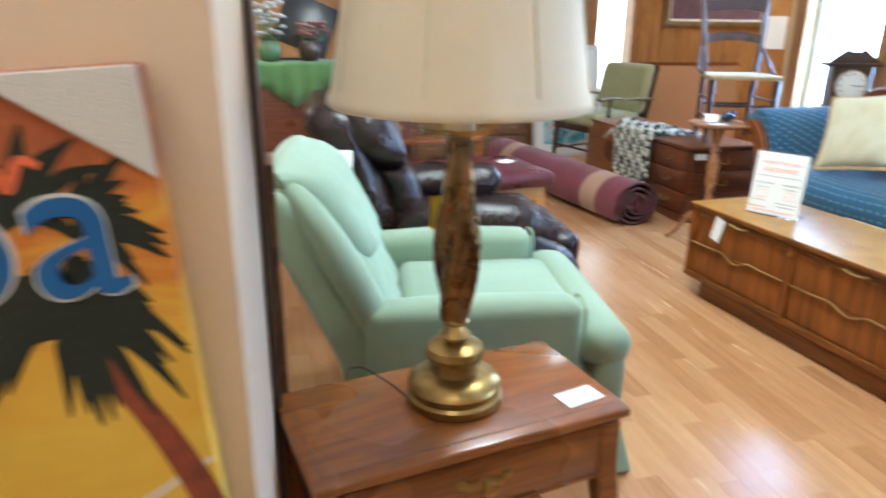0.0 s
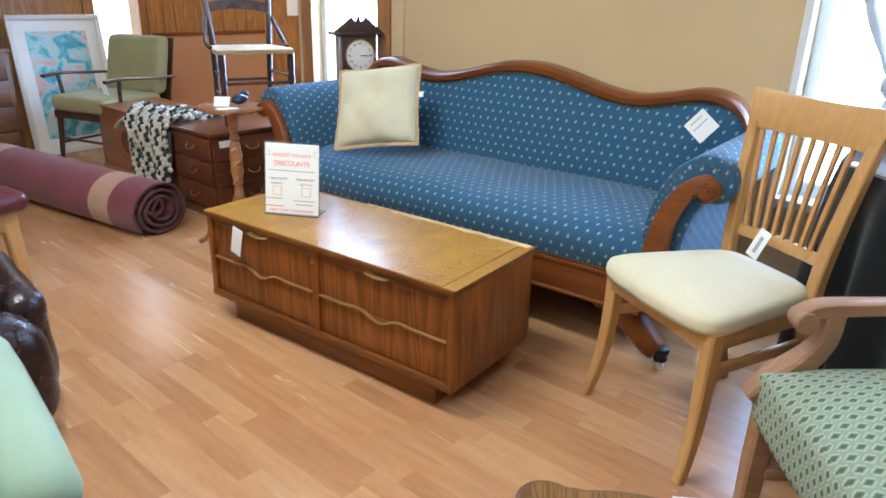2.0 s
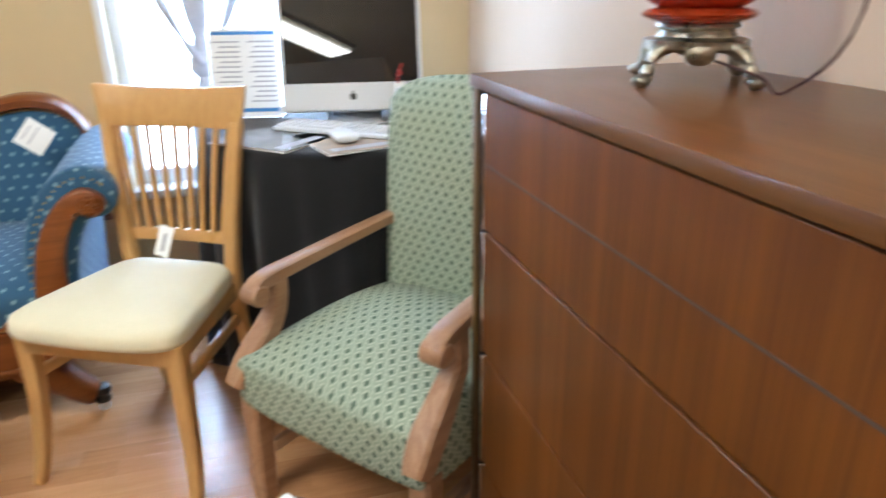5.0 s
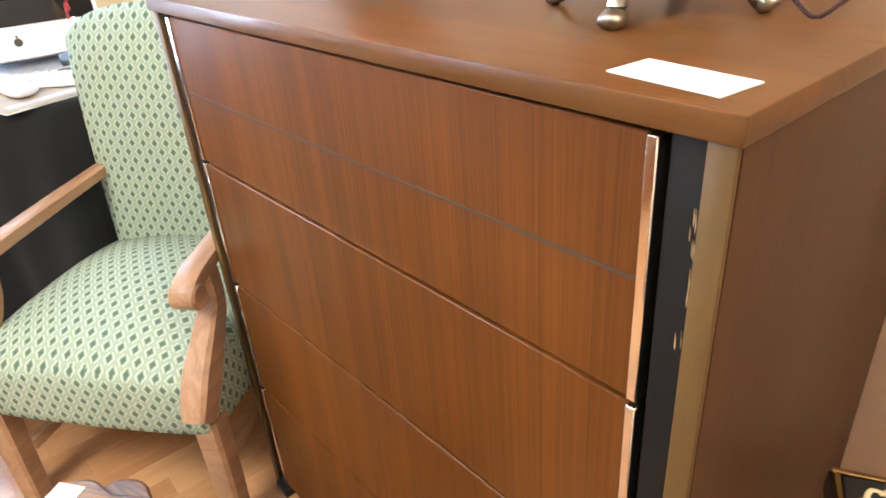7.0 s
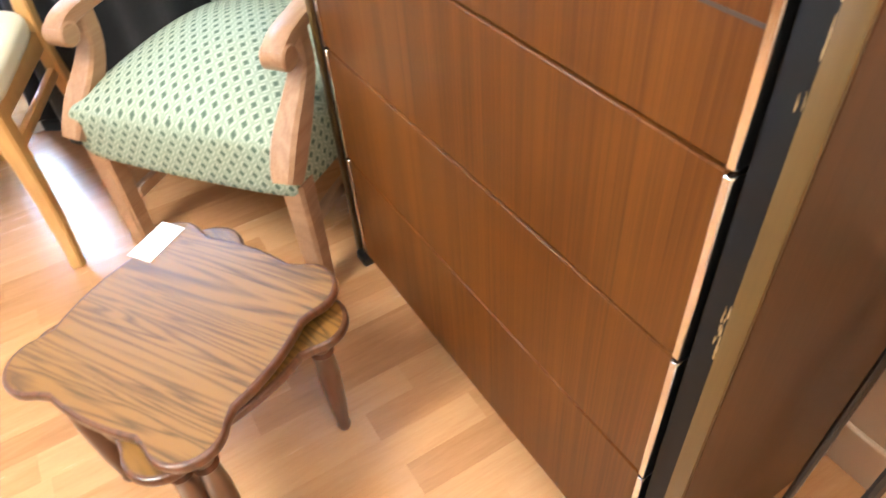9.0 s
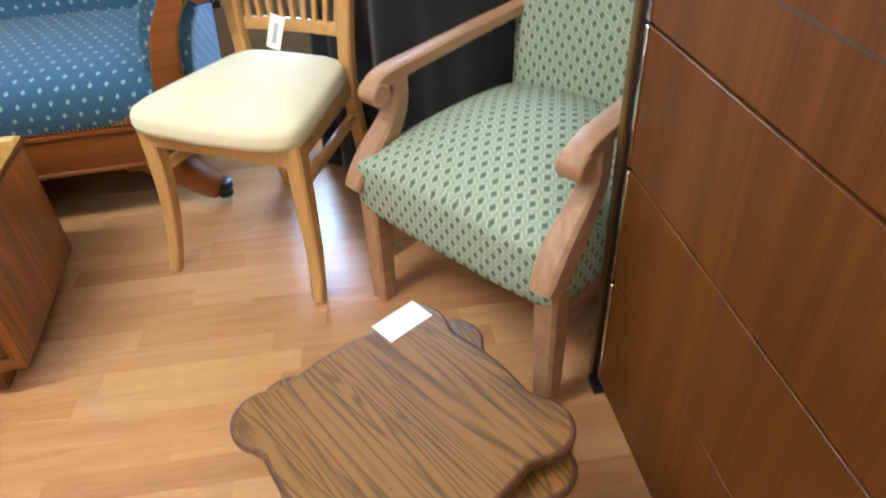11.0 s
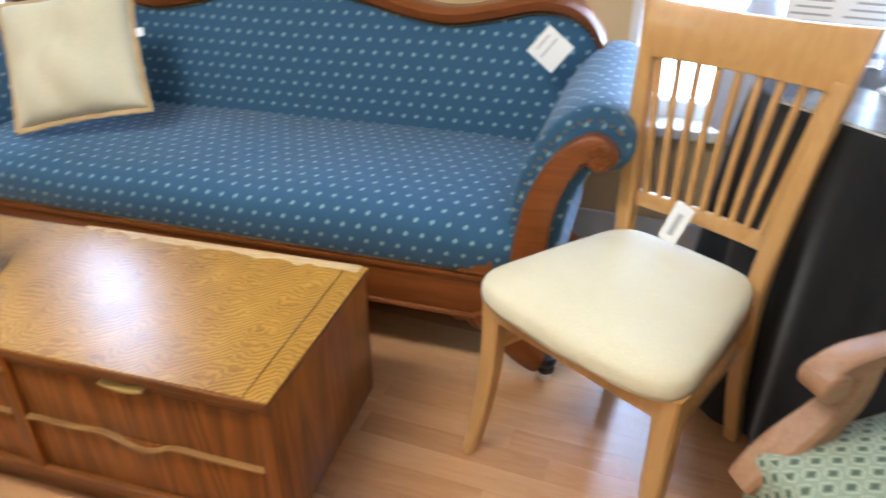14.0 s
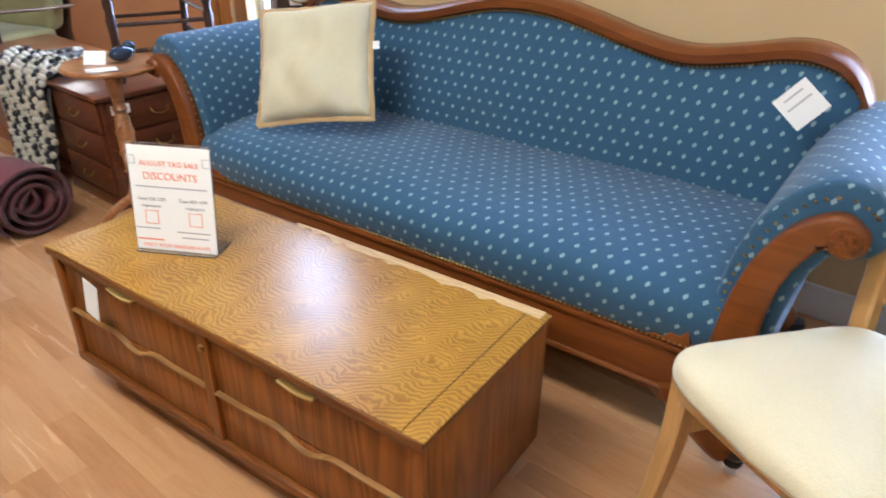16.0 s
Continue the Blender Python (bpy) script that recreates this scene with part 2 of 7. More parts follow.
M_WALNUT = wood("walnut veneer drawer", (0.050, 0.013, 0.002), (0.21, 0.067, 0.008), "z", 0.42, 1.5, 1.0, 0.18, stretch=0.022, lo=0.28, hi=0.82)
M_WALNUTSIDE = wood("walnut cabinet side", (0.052, 0.022, 0.009), (0.098, 0.044, 0.018), "z", 0.45, 1.0, 1.0, 0.12, stretch=0.10)
M_WALNUTX = wood("walnut cabinet top", (0.085, 0.034, 0.010), (0.165, 0.068, 0.019), "x", 0.35, 1.0, 1.5, 0.2, coat=0.15)
M_FRAME = wood("pale cabinet edge", (0.085, 0.043, 0.010), (0.135, 0.074, 0.017), "z", 0.45, 1.0, 1.2, 0.2)
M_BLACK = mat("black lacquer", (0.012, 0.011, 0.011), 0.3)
M_MATTBLACK = paint("matt black lacquer", (0.010, 0.009, 0.009), 0.6, 0.3)
M_GROOVE = mat("grey drawer groove", (0.06, 0.04, 0.035), 0.5)
M_CHROME = metal("chrome", (0.82, 0.80, 0.77), 0.14, 0.08)
M_BRASS = metal("aged brass", (0.44, 0.29, 0.10), 0.30, 0.35)
M_GILT = paint("worn gilt pull", (0.56, 0.38, 0.13), 0.3, 0.15)
M_BRONZE = metal("dark bronze", (0.26, 0.15, 0.06), 0.25, 0.45)
M_PEWTER = metal("antique silver", (0.52, 0.49, 0.40), 0.28, 0.65)
M_ROSE = wood("rosewood nesting table top", (0.034, 0.014, 0.004), (0.225, 0.108, 0.026), "x", 0.42, 1.7, 4.6, 0.75, coat=0.05, stretch=0.07)
M_ROSEDGE = wood("dark nesting table edge", (0.05, 0.018, 0.008), (0.14, 0.05, 0.022), "z", 0.3, coat=0.3)
M_PINE = wood("reddish end table", (0.125, 0.034, 0.006), (0.31, 0.102, 0.018), "x", 0.27, 1.0, 2.5, 0.35, coat=0.5)
M_MINT = cloth("mint velour", (0.34, 0.43, 0.305), (0.25, 0.33, 0.23), 0.85, 400, 0.15)
M_LEATHER = leather("dark brown leather", (0.026, 0.013, 0.012), 0.25)
M_MAROON = leather("maroon leather", (0.12, 0.022, 0.028), 0.3)
M_SHADE = cloth("cream linen lampshade", (0.78, 0.69, 0.52), (0.70, 0.60, 0.44), 0.9, 600, 0.08)
M_PAPER = paint("white paper", (0.86, 0.86, 0.84), 0.6, 0.01)
M_INK = mat("dark ink", (0.10, 0.10, 0.12), 0.7)
M_GREYINK = mat("grey ink", (0.42, 0.42, 0.45), 0.7)
M_REDINK = mat("orange red ink", (0.75, 0.16, 0.06), 0.7)
M_BLUEINK = mat("blue ink", (0.05, 0.22, 0.52), 0.6)
M_CLOTHBLACK = cloth("black tablecloth", (0.012, 0.012, 0.014), (0.006, 0.006, 0.007), 0.8, 500, 0.3)
M_SCREEN = mat("black glass screen", (0.006, 0.006, 0.007), 0.02)
M_PLASTIC = mat("white plastic", (0.72, 0.73, 0.75), 0.3)
M_ALU = metal("brushed aluminium", (0.72, 0.73, 0.75), 0.35, 0.05)
M_PILLOW = cloth("cream linen pillow", (0.62, 0.58, 0.42), (0.52, 0.47, 0.32), 0.95, 300, 0.4)
M_PIPING = cloth("tan pillow edge", (0.52, 0.38, 0.20), (0.42, 0.29, 0.14), 0.95, 300, 0.4)
M_RUG = cloth("burgundy rug pile", (0.20, 0.035, 0.05), (0.12, 0.02, 0.03), 0.98, 350, 0.6)
M_RUGTAN = cloth("tan rug stripe", (0.42, 0.26, 0.17), (0.34, 0.19, 0.12), 0.98, 350, 0.6)
M_RUGBACK = cloth("dark rug backing", (0.07, 0.03, 0.03), (0.04, 0.02, 0.02), 0.98, 350, 0.6)
M_TRUNK = wood("mahogany trunk", (0.17, 0.05, 0.016), (0.34, 0.12, 0.04), "y", 0.35, coat=0.3)
M_NIGHT = wood("dark red nightstand", (0.06, 0.017, 0.008), (0.15, 0.045, 0.018), "x", 0.3, coat=0.4)
M_EBONY = wood("dark stained chair", (0.025, 0.012, 0.010), (0.07, 0.035, 0.024), "z", 0.3, coat=0.3)
M_RUSH = cloth("woven cane seat", (0.50, 0.36, 0.17), (0.36, 0.24, 0.10), 0.8, 160, 0.6)
M_OLIVE = cloth("olive green cushion", (0.37, 0.355, 0.18), (0.28, 0.265, 0.12), 0.9, 300, 0.3)
M_BOARD = wood("brown hardboard", (0.42, 0.22, 0.11), (0.54, 0.31, 0.17), "x", 0.5, line=0.1)
M_GREENCLOTH = cloth("green tablecloth", (0.14, 0.24, 0.09), (0.08, 0.16, 0.05), 0.9, 300, 0.4)
M_SHEER = mat("sheer white curtain", (0.85, 0.85, 0.88), 0.8)
bsdf(M_SHEER).inputs["Transmission Weight"].default_value = 0.0
M_GLASS = mat("window glass", (1, 1, 1), 0.02)
bsdf(M_GLASS).inputs["Transmission Weight"].default_value = 1.0
bsdf(M_GLASS).inputs["IOR"].default_value = 1.05
M_ACRYLIC = mat("clear acrylic", (0.95, 0.97, 1.0), 0.05)
bsdf(M_ACRYLIC).inputs["Transmission Weight"].default_value = 0.95
M_AMBER = mat("amber red glass", (0.55, 0.06, 0.015), 0.06)
bsdf(M_AMBER).inputs["Transmission Weight"].default_value = 0.6
for waxed in (M_OAK, M_OAKX, M_WALNUT, M_WALNUTX, M_WALNUTSIDE, M_ROSE, M_CHERRY):
    bsdf(waxed).inputs["Specular IOR Level"].default_value = 0.28
M_OUTSIDE = glow("overexposed daylight", (0.93, 0.96, 1.0), 3.0)
M_TUBE = glow("fluorescent diffuser", (1.0, 0.93, 0.80), 6.0)


# ---- building helpers ----
def part(name, bm, material, parent, label="", smooth=40):
    me = bpy.data.meshes.new(name)
    bm.normal_update()
    bm.to_mesh(me)
    bm.free()
    me.materials.append(material)
    if smooth:
        me.shade_smooth()
        me.set_sharp_from_angle(angle=radians(smooth))
    ob = new(name, me)
    if parent:
        ob.parent = parent
    if label:
        ob["label"] = label
    return ob


def thing(name, m, label, category, group="", kind=""):
    ob = new(name)
    ob.matrix_world = m
    ob.empty_display_size = 0.1
    return tagged(ob, label, category, group, kind)


def box(x0, x1, y0, y1, z0, z1, bevel=0.003, seg=2, bm=None):
    out = bm or bmesh.new()
    r = bmesh.ops.create_cube(out, size=1.0)
    vs = r["verts"]
    for v in vs:
        v.co = Vector((x0 + (v.co.x + 0.5) * (x1 - x0), y0 + (v.co.y + 0.5) * (y1 - y0), z0 + (v.co.z + 0.5) * (z1 - z0)))
    if bevel:
        es = list({e for v in vs for e in v.link_edges})
        bmesh.ops.bevel(out, geom=es, offset=bevel, segments=seg, profile=0.5, affect="EDGES")
    return out


def moved(bm, m):
    bmesh.ops.transform(bm, matrix=m, verts=bm.verts)
    return bm


def lathe(profile, seg=32, bm=None, cap=True, at=(0, 0)):
    """Turns a profile of (radius, height) about the upright axis."""
    out = bm or bmesh.new()
    rings = []
    for r, z in profile:
        r = max(r, 0.0005)
        rings.append([out.verts.new((at[0] + r * math.cos(2 * math.pi * i / seg), at[1] + r * math.sin(2 * math.pi * i / seg), z)) for i in range(seg)])
    for a, b in zip(rings, rings[1:]):
        for i in range(seg):
            j = (i + 1) % seg
            out.faces.new((a[i], a[j], b[j], b[i]))
    if cap:
        out.faces.new(list(reversed(rings[0])))
        out.faces.new(rings[-1])
    return out


def tube(points, radii, seg=10, bm=None, square=False, flat=1.0, up=(0, 0, 1)):
    """Sweeps a round or square section of changing radius along points."""
    out = bm or bmesh.new()
    pts = [Vector(p) for p in points]
    if isinstance(radii, (int, float)):
        radii = [radii] * len(pts)
    rings = []
    for i, p in enumerate(pts):
        d = (pts[min(i + 1, len(pts) - 1)] - pts[max(i - 1, 0)]).normalized()
        ref = Vector(up) if abs(d.dot(Vector(up))) < 0.95 else Vector((1, 0, 0))
        a = d.cross(ref).normalized()
        b = a.cross(d).normalized()
        ring = []
        n = 8 if square else seg
        for k in range(n):
            th = 2 * math.pi * (k + (0.5 if square else 0)) / n
            if square:
                c, s = math.cos(th), math.sin(th)
                e = 0.35
                c, s = math.copysign(abs(c) ** e, c), math.copysign(abs(s) ** e, s)
            else:
                c, s = math.cos(th), math.sin(th)
            ring.append(out.verts.new(p + a * c * radii[i] + b * s * radii[i] * flat))
        rings.append(ring)
    n = len(rings[0])
    for r, q in zip(rings, rings[1:]):
        for k in range(n):
            out.faces.new((r[k], r[(k + 1) % n], q[(k + 1) % n], q[k]))
    out.faces.new(list(reversed(rings[0])))
    out.faces.new(rings[-1])
    bmesh.ops.recalc_face_normals(out, faces=out.faces)
    return out


def spline(points, n=8):
    """A smooth line through points."""
    pts = [Vector(p) for p in points]
    out = []
    for i in range(len(pts) - 1):
        p0, p1, p2, p3 = pts[max(i - 1, 0)], pts[i], pts[i + 1], pts[min(i + 2, len(pts) - 1)]
        for k in range(n):
            t = k / n
            out.append(0.5 * ((2 * p1) + (p2 - p0) * t + (2 * p0 - 5 * p1 + 4 * p2 - p3) * t * t + (3 * p1 - p0 - 3 * p2 + p3) * t ** 3))
    out.append(pts[-1])
    return out


def slab(outline, z0, z1, bevel=0.004, seg=2, bm=None):
    """A flat board with the given outline in x and y."""
    out = bm or bmesh.new()
    lo = [out.verts.new((p[0], p[1], z0)) for p in outline]
    hi = [out.verts.new((p[0], p[1], z1)) for p in outline]
    n = len(outline)
    out.faces.new(list(reversed(lo)))
    top = out.faces.new(hi)
    for i in range(n):
        out.faces.new((lo[i], lo[(i + 1) % n], hi[(i + 1) % n], hi[i]))
    bmesh.ops.recalc_face_normals(out, faces=out.faces)
    if bevel:
        es = [e for v in lo + hi for e in v.link_edges if len(e.link_faces) == 2 and abs(e.verts[0].co.z - e.verts[1].co.z) < 1e-6]
        bmesh.ops.bevel(out, geom=list(set(es)), offset=bevel, segments=seg, profile=0.5, affect="EDGES")
    return out


def cushion(w, d, h, puff=0.3, nx=28, ny=28, edge=4.0, crown=0.0, wrinkle=0.0, taper=0.0, uv=True):
    """A stuffed pad centred on x and y, resting at z = 0; crown lifts its middle."""
    bm = bmesh.new()
    lay = bm.loops.layers.uv.new("UVMap") if uv else None
    tops, bots = [], []
    for j in range(ny + 1):
        rt, rb = [], []
        for i in range(nx + 1):
            u, v = -math.cos(math.pi * i / nx), -math.cos(math.pi * j / ny)
            m = max(abs(u), abs(v))
            fall = (1 - abs(u) ** edge) ** (1 / edge) * (1 - abs(v) ** edge) ** (1 / edge)
            ww = w * (1 - taper * (v * 0.5 + 0.5))
            x, y = u * ww / 2, v * d / 2
            inset = 1 - 0.06 * puff * (abs(u) * abs(v)) ** 3
            z = h * (1 - puff) * 0.5 + h * 0.5 * puff * 1.0
            hz = h / 2 * ((1 - puff) + puff * fall)
            c = crown * (1 - u * u) * (1 - v * v)
            wr = wrinkle * (noise.noise(Vector((x * 9, y * 9, 1.3))) + 0.5 * noise.noise(Vector((x * 22, y * 22, 4.1)))) * fall
            rt.append(bm.verts.new((x * inset, y * inset, h / 2 + hz + c + wr)))
            rb.append(bm.verts.new((x * inset, y * inset, h / 2 - hz)))
        tops.append(rt)
        bots.append(rb)
    for j in range(ny):
        for i in range(nx):
            bm.faces.new((tops[j][i], tops[j][i + 1], tops[j + 1][i + 1], tops[j + 1][i]))
            bm.faces.new((bots[j][i], bots[j + 1][i], bots[j + 1][i + 1], bots[j][i + 1]))
    rim_t = [tops[0][i] for i in range(nx + 1)] + [tops[j][nx] for j in range(1, ny + 1)] + [tops[ny][i] for i in range(nx - 1, -1, -1)] + [tops[j][0] for j in range(ny - 1, 0, -1)]
    rim_b = [bots[0][i] for i in range(nx + 1)] + [bots[j][nx] for j in range(1, ny + 1)] + [bots[ny][i] for i in range(nx - 1, -1, -1)] + [bots[j][0] for j in range(ny - 1, 0, -1)]
    n = len(rim_t)
    for k in range(n):
        bm.faces.new((rim_b[k], rim_b[(k + 1) % n], rim_t[(k + 1) % n], rim_t[k]))
    bmesh.ops.recalc_face_normals(bm, faces=bm.faces)
    if uv:
        box_uv(bm, lay)
    return bm


def box_uv(bm, lay=None):
    """Metric coordinates from the side that each face looks to."""
    lay = lay or bm.loops.layers.uv.verify()
    bm.normal_update()
    for f in bm.faces:
        n = f.normal
        a = (abs(n.x), abs(n.y), abs(n.z))
        k = a.index(max(a))
        for lp in f.loops:
            c = lp.vert.co
            lp[lay].uv = ((c.y, c.z), (c.x, c.z), (c.x, c.y))[k]
    return bm


def soften(bm, cuts=3, times=3, factor=0.5):
    """Divides and relaxes a block into an upholstered form."""
    bmesh.ops.subdivide_edges(bm, edges=bm.edges[:], cuts=cuts, use_grid_fill=True)
    for _ in range(times):
        bmesh.ops.smooth_vert(bm, verts=bm.verts, factor=factor, use_axis_x=True, use_axis_y=True, use_axis_z=True)
    return bm


def lettering(text, size, material, parent, m, name="lettering", align="CENTER"):
    cu = bpy.data.curves.new(name, "FONT")
    cu.body, cu.size, cu.align_x, cu.extrude = text, size, align, 0.0002
    ob = new(name, cu)
    dg = bpy.context.evaluated_depsgraph_get()
    me = bpy.data.meshes.new_from_object(ob.evaluated_get(dg))
    bpy.data.objects.remove(ob)
    me.materials.clear()
    me.materials.append(material)
    out = new(name, me)
    out.parent = parent
    out.matrix_local = m
    return out


def card(name, w, h, m, label, category="tag", lines=0, thick=0.0012, group=""):
    """A paper card lying in its own x and y, with printed bars."""
    t = thing(name, m, label, category, group)
    part("paper", box(-w / 2, w / 2, -h / 2, h / 2, 0, thick, 0.0003, 1), M_PAPER, t, smooth=0)
    for i in range(lines):
        y = h * (0.28 - 0.5 * i / max(lines, 1))
        half = w * (0.36 if i % 2 else 0.28)
        part("printed_line", box(-half, half, y, y + h * 0.045, thick, thick + 0.0003, 0), M_GREYINK, t, smooth=0)
    return t


def facing(x, y, fx, fy, z=0.0):
    """The pose of a thing whose own front is +y and that faces (fx, fy)."""
    return pose(x, y, z, 0, 0, math.degrees(math.atan2(-fx, fy)))


# ---- structure ----
def structure(name, bm, material, label, category, smooth=0):
    return tagged(part(name, bm, material, None, smooth=smooth), label, category, kind="structure")


def sun_picture(name):
    m = mat(name, (0.6, 0.3, 0.05), 0.5)
    sp = node(m, "ShaderNodeSeparateXYZ")
    link(m, coords(m), sp.inputs[0])
    n = noise_of(m, coords(m, (1, 1, 2.5)), 9.0, 5.0, 0.6, 0.8)
    t = math_of(m, "ADD", math_of(m, "MULTIPLY", sp.outputs[2], 1.35), math_of(m, "MULTIPLY", n, 0.45))
    link(m, ramp(m, t, [(0.2, (0.50, 0.29, 0.05)), (0.58, (0.76, 0.54, 0.07)), (0.80, (0.70, 0.42, 0.045)), (0.93, (0.55, 0.19, 0.025)), (1.0, (0.34, 0.09, 0.03))]), bsdf(m).inputs["Base Color"])
    return m


M_SUNSET = sun_picture("printed sunset")
M_PALM = cloth("dark palm print", (0.022, 0.03, 0.02), (0.012, 0.016, 0.012), 0.6, 200, 0.1)
M_TRUNKRED = cloth("red brown palm trunk print", (0.32, 0.07, 0.03), (0.14, 0.035, 0.02), 0.6, 60, 0.1)
M_FLORAL = mat("floral print", (0.2, 0.5, 0.6), 0.4)
_v = coords(M_FLORAL)
_n = noise_of(M_FLORAL, _v, 7.0, 5.0, 0.6, 1.2)
link(M_FLORAL, ramp(M_FLORAL, _n, [(0.30, (0.04, 0.20, 0.30)), (0.42, (0.12, 0.42, 0.52)), (0.52, (0.45, 0.68, 0.70)), (0.60, (0.70, 0.45, 0.42)), (0.70, (0.62, 0.28, 0.25))]), bsdf(M_FLORAL).inputs["Base Color"])

XE, YS, YN, XW, HC = 3.03, 0.15, 6.3, -3.2, 2.6
SILL2, HEAD = 0.44, 2.1
floor_ob = structure("floor", box(XW, 5.3, YS - 0.15, YN + 0.15, -0.12, -0.006, 0), M_SUB, "orange brown laminate strip floor", "floor")
structure("ceiling", box(XW - 0.15, 5.3, YS - 0.15, YN + 0.15, HC, HC + 0.12, 0), M_CEIL, "white painted ceiling", "ceiling")


def wall_with(name, boxes, material, label):
    bm = bmesh.new()
    for b in boxes:
        box(*b, bevel=0, bm=bm)
    return structure(name, bm, material, label, "wall")


W2A, W2B, W1A, W1B = 0.62, 1.49, 3.72, 4.30
wall_with("wall_east", [
    (XE, XE + 0.15, YS - 0.15, W2A, 0, HC), (XE, XE + 0.15, W2A, W2B, 0, SILL2), (XE, XE + 0.15, W2A, W2B, HEAD, HC),
    (XE, XE + 0.15, W2B, W1A, 0, HC), (XE, XE + 0.15, W1A, W1B, 0, SILL2), (XE, XE + 0.15, W1A, W1B, HEAD, HC),
    (XE, XE + 0.15, W1B, 4.45, 0, HC)], M_WALL, "beige painted plaster wall behind the blue sofa")
wall_with("wall_south", [(XW, XE, YS - 0.15, YS, 0, HC), (-0.05, 1.56, YS, 0.228, 0, HC)], M_SOUTH, "cream pink painted wall behind the cabinet")
wall_with("wall_return", [(XE + 0.15, 5.15, 4.30, 4.45, 0, HC)], M_PANEL, "wood panelled return wall")
wall_with("wall_far_east", [(5.15, 5.3, 4.30, YN + 0.15, 0, HC)], M_PANEL, "wood panelled side wall")
W3A, W3B = 2.56, 2.90
wall_with("wall_north", [(XW, W3A, YN, YN + 0.15, 0, HC), (W3A, W3B, YN, YN + 0.15, 0, 0.5), (W3A, W3B, YN, YN + 0.15, 2.0, HC), (W3B, 5.15, YN, YN + 0.15, 0, HC)], M_PANEL, "knotty pine panelled far wall")
wall_with("wall_west", [(XW - 0.15, XW, YS - 0.15, YN + 0.15, 0, HC)], M_PART, "cream painted west wall")
wall_with("wall_partition", [(-1.7, -0.338, 0.97, 1.80, 0, 1.9), (-1.7, -0.40, 1.80, 2.35, 0, 1.9)], M_PART, "cream painted partition with a rounded corner")


def panel_boards():
    x = 2.965
    ob = bpy.data.objects["wall_north"]
    k = 0
    while x < 5.1:
        w = (0.13, 0.10, 0.17, 0.12, 0.15)[k % 5]
        part("panel_board", box(x + 0.002, x + w - 0.002, YN - 0.014, YN - 0.001, 0.08, HC - 0.002, 0.004, 1), M_PANEL, ob, smooth=0)
        x += w
        k += 1


panel_boards()


def window(name, x, y0, y1, z0, z1, label, trim, c):
    """A sash window in the east wall with stained casing and a white sash."""
    w = thing(name, pose(x, 0, 0), label, "window", kind="structure")
    part("casing", box(-0.018, -0.001, y0 - c, y0, z0 - 0.05, z1 + c, 0.003), trim, w, smooth=0)
    part("casing", box(-0.018, -0.001, y1, y1 + c, z0 - 0.05, z1 + c, 0.003), trim, w, smooth=0)
    part("head_casing", box(-0.018, -0.001, y0, y1, z1, z1 + c, 0.003), trim, w, smooth=0)
    part("window_sill", box(-0.05, 0.11, y0, y1, z0 - 0.03, z0 + 0.004, 0.006), M_WHITE, w, smooth=0)
    zm = z0 + (z1 - z0) * 0.52
    for nm, a in (("sash_stile", (0.06, 0.10, y0, y0 + 0.045, z0, z1)), ("sash_stile", (0.06, 0.10, y1 - 0.045, y1, z0, z1)), ("sash_rail", (0.06, 0.10, y0 + 0.045, y1 - 0.045, z0 + 0.004, z0 + 0.06)),
                  ("sash_rail", (0.06, 0.10, y0 + 0.045, y1 - 0.045, zm, zm + 0.045)), ("sash_rail", (0.06, 0.10, y0 + 0.045, y1 - 0.045, z1 - 0.05, z1))):
        part(nm, box(*a, 0.004), M_WHITE, w, smooth=0)
    for a, b in ((z0 + 0.06, zm), (zm + 0.045, z1 - 0.05)):
        g = part("pane", box(0.078, 0.082, y0 + 0.045, y1 - 0.045, a, b, 0), M_GLASS, w, smooth=0)
        g.visible_shadow = False
    return w


window("window_1", XE, W2A, W2B, SILL2, HEAD, "bright white sash window beside the computer table", M_WHITE, 0.03)
window("window_2", XE, W1A, W1B, SILL2, HEAD, "bright sash window with stained wood casing", M_CASING, 0.10)
w3 = thing("window_3", pose(0, YN, 0), "bright narrow window in the panelled wall", "window", kind="structure")
for a in ((W3A - 0.08, W3A, -0.02, -0.001, 0.45, 2.08), (W3B, W3B + 0.06, -0.02, -0.001, 0.45, 2.08)):
    part("casing", box(*a, 0.003), M_CASING, w3, smooth=0)
part("pane", box(W3A, W3B, 0.07, 0.074, 0.5, 2.0, 0), M_GLASS, w3, smooth=0).visible_shadow = False
structure("baseboard", box(XE - 0.014, XE - 0.001, YS + 0.01, 3.6, 0, 0.11, 0.004), M_WHITE, "white painted baseboard", "baseboard")
structure("baseboard", box(-0.05, 1.56, 0.2285, 0.240, 0, 0.10, 0.004), M_SOUTH, "cream painted baseboard", "baseboard")
structure("baseboard", box(1.565, XE - 0.02, YS + 0.001, YS + 0.014, 0, 0.10, 0.004), M_SOUTH, "cream painted baseboard", "baseboard")
structure("trim", box(XE - 0.012, XE - 0.001, 3.52, 3.612, 0.0, HC, 0.003), M_WALL, "tan corner trim by the window", "trim")
for nm, a in (("backdrop_east", (6.2, 6.25, -2.0, 9.0, -1.0, 6.0)), ("backdrop_north", (-1.0, 6.0, 8.2, 8.25, -1.0, 6.0))):
    structure(nm, box(*a, 0), M_OUTSIDE, "overexposed daylight outside the windows", "backdrop")
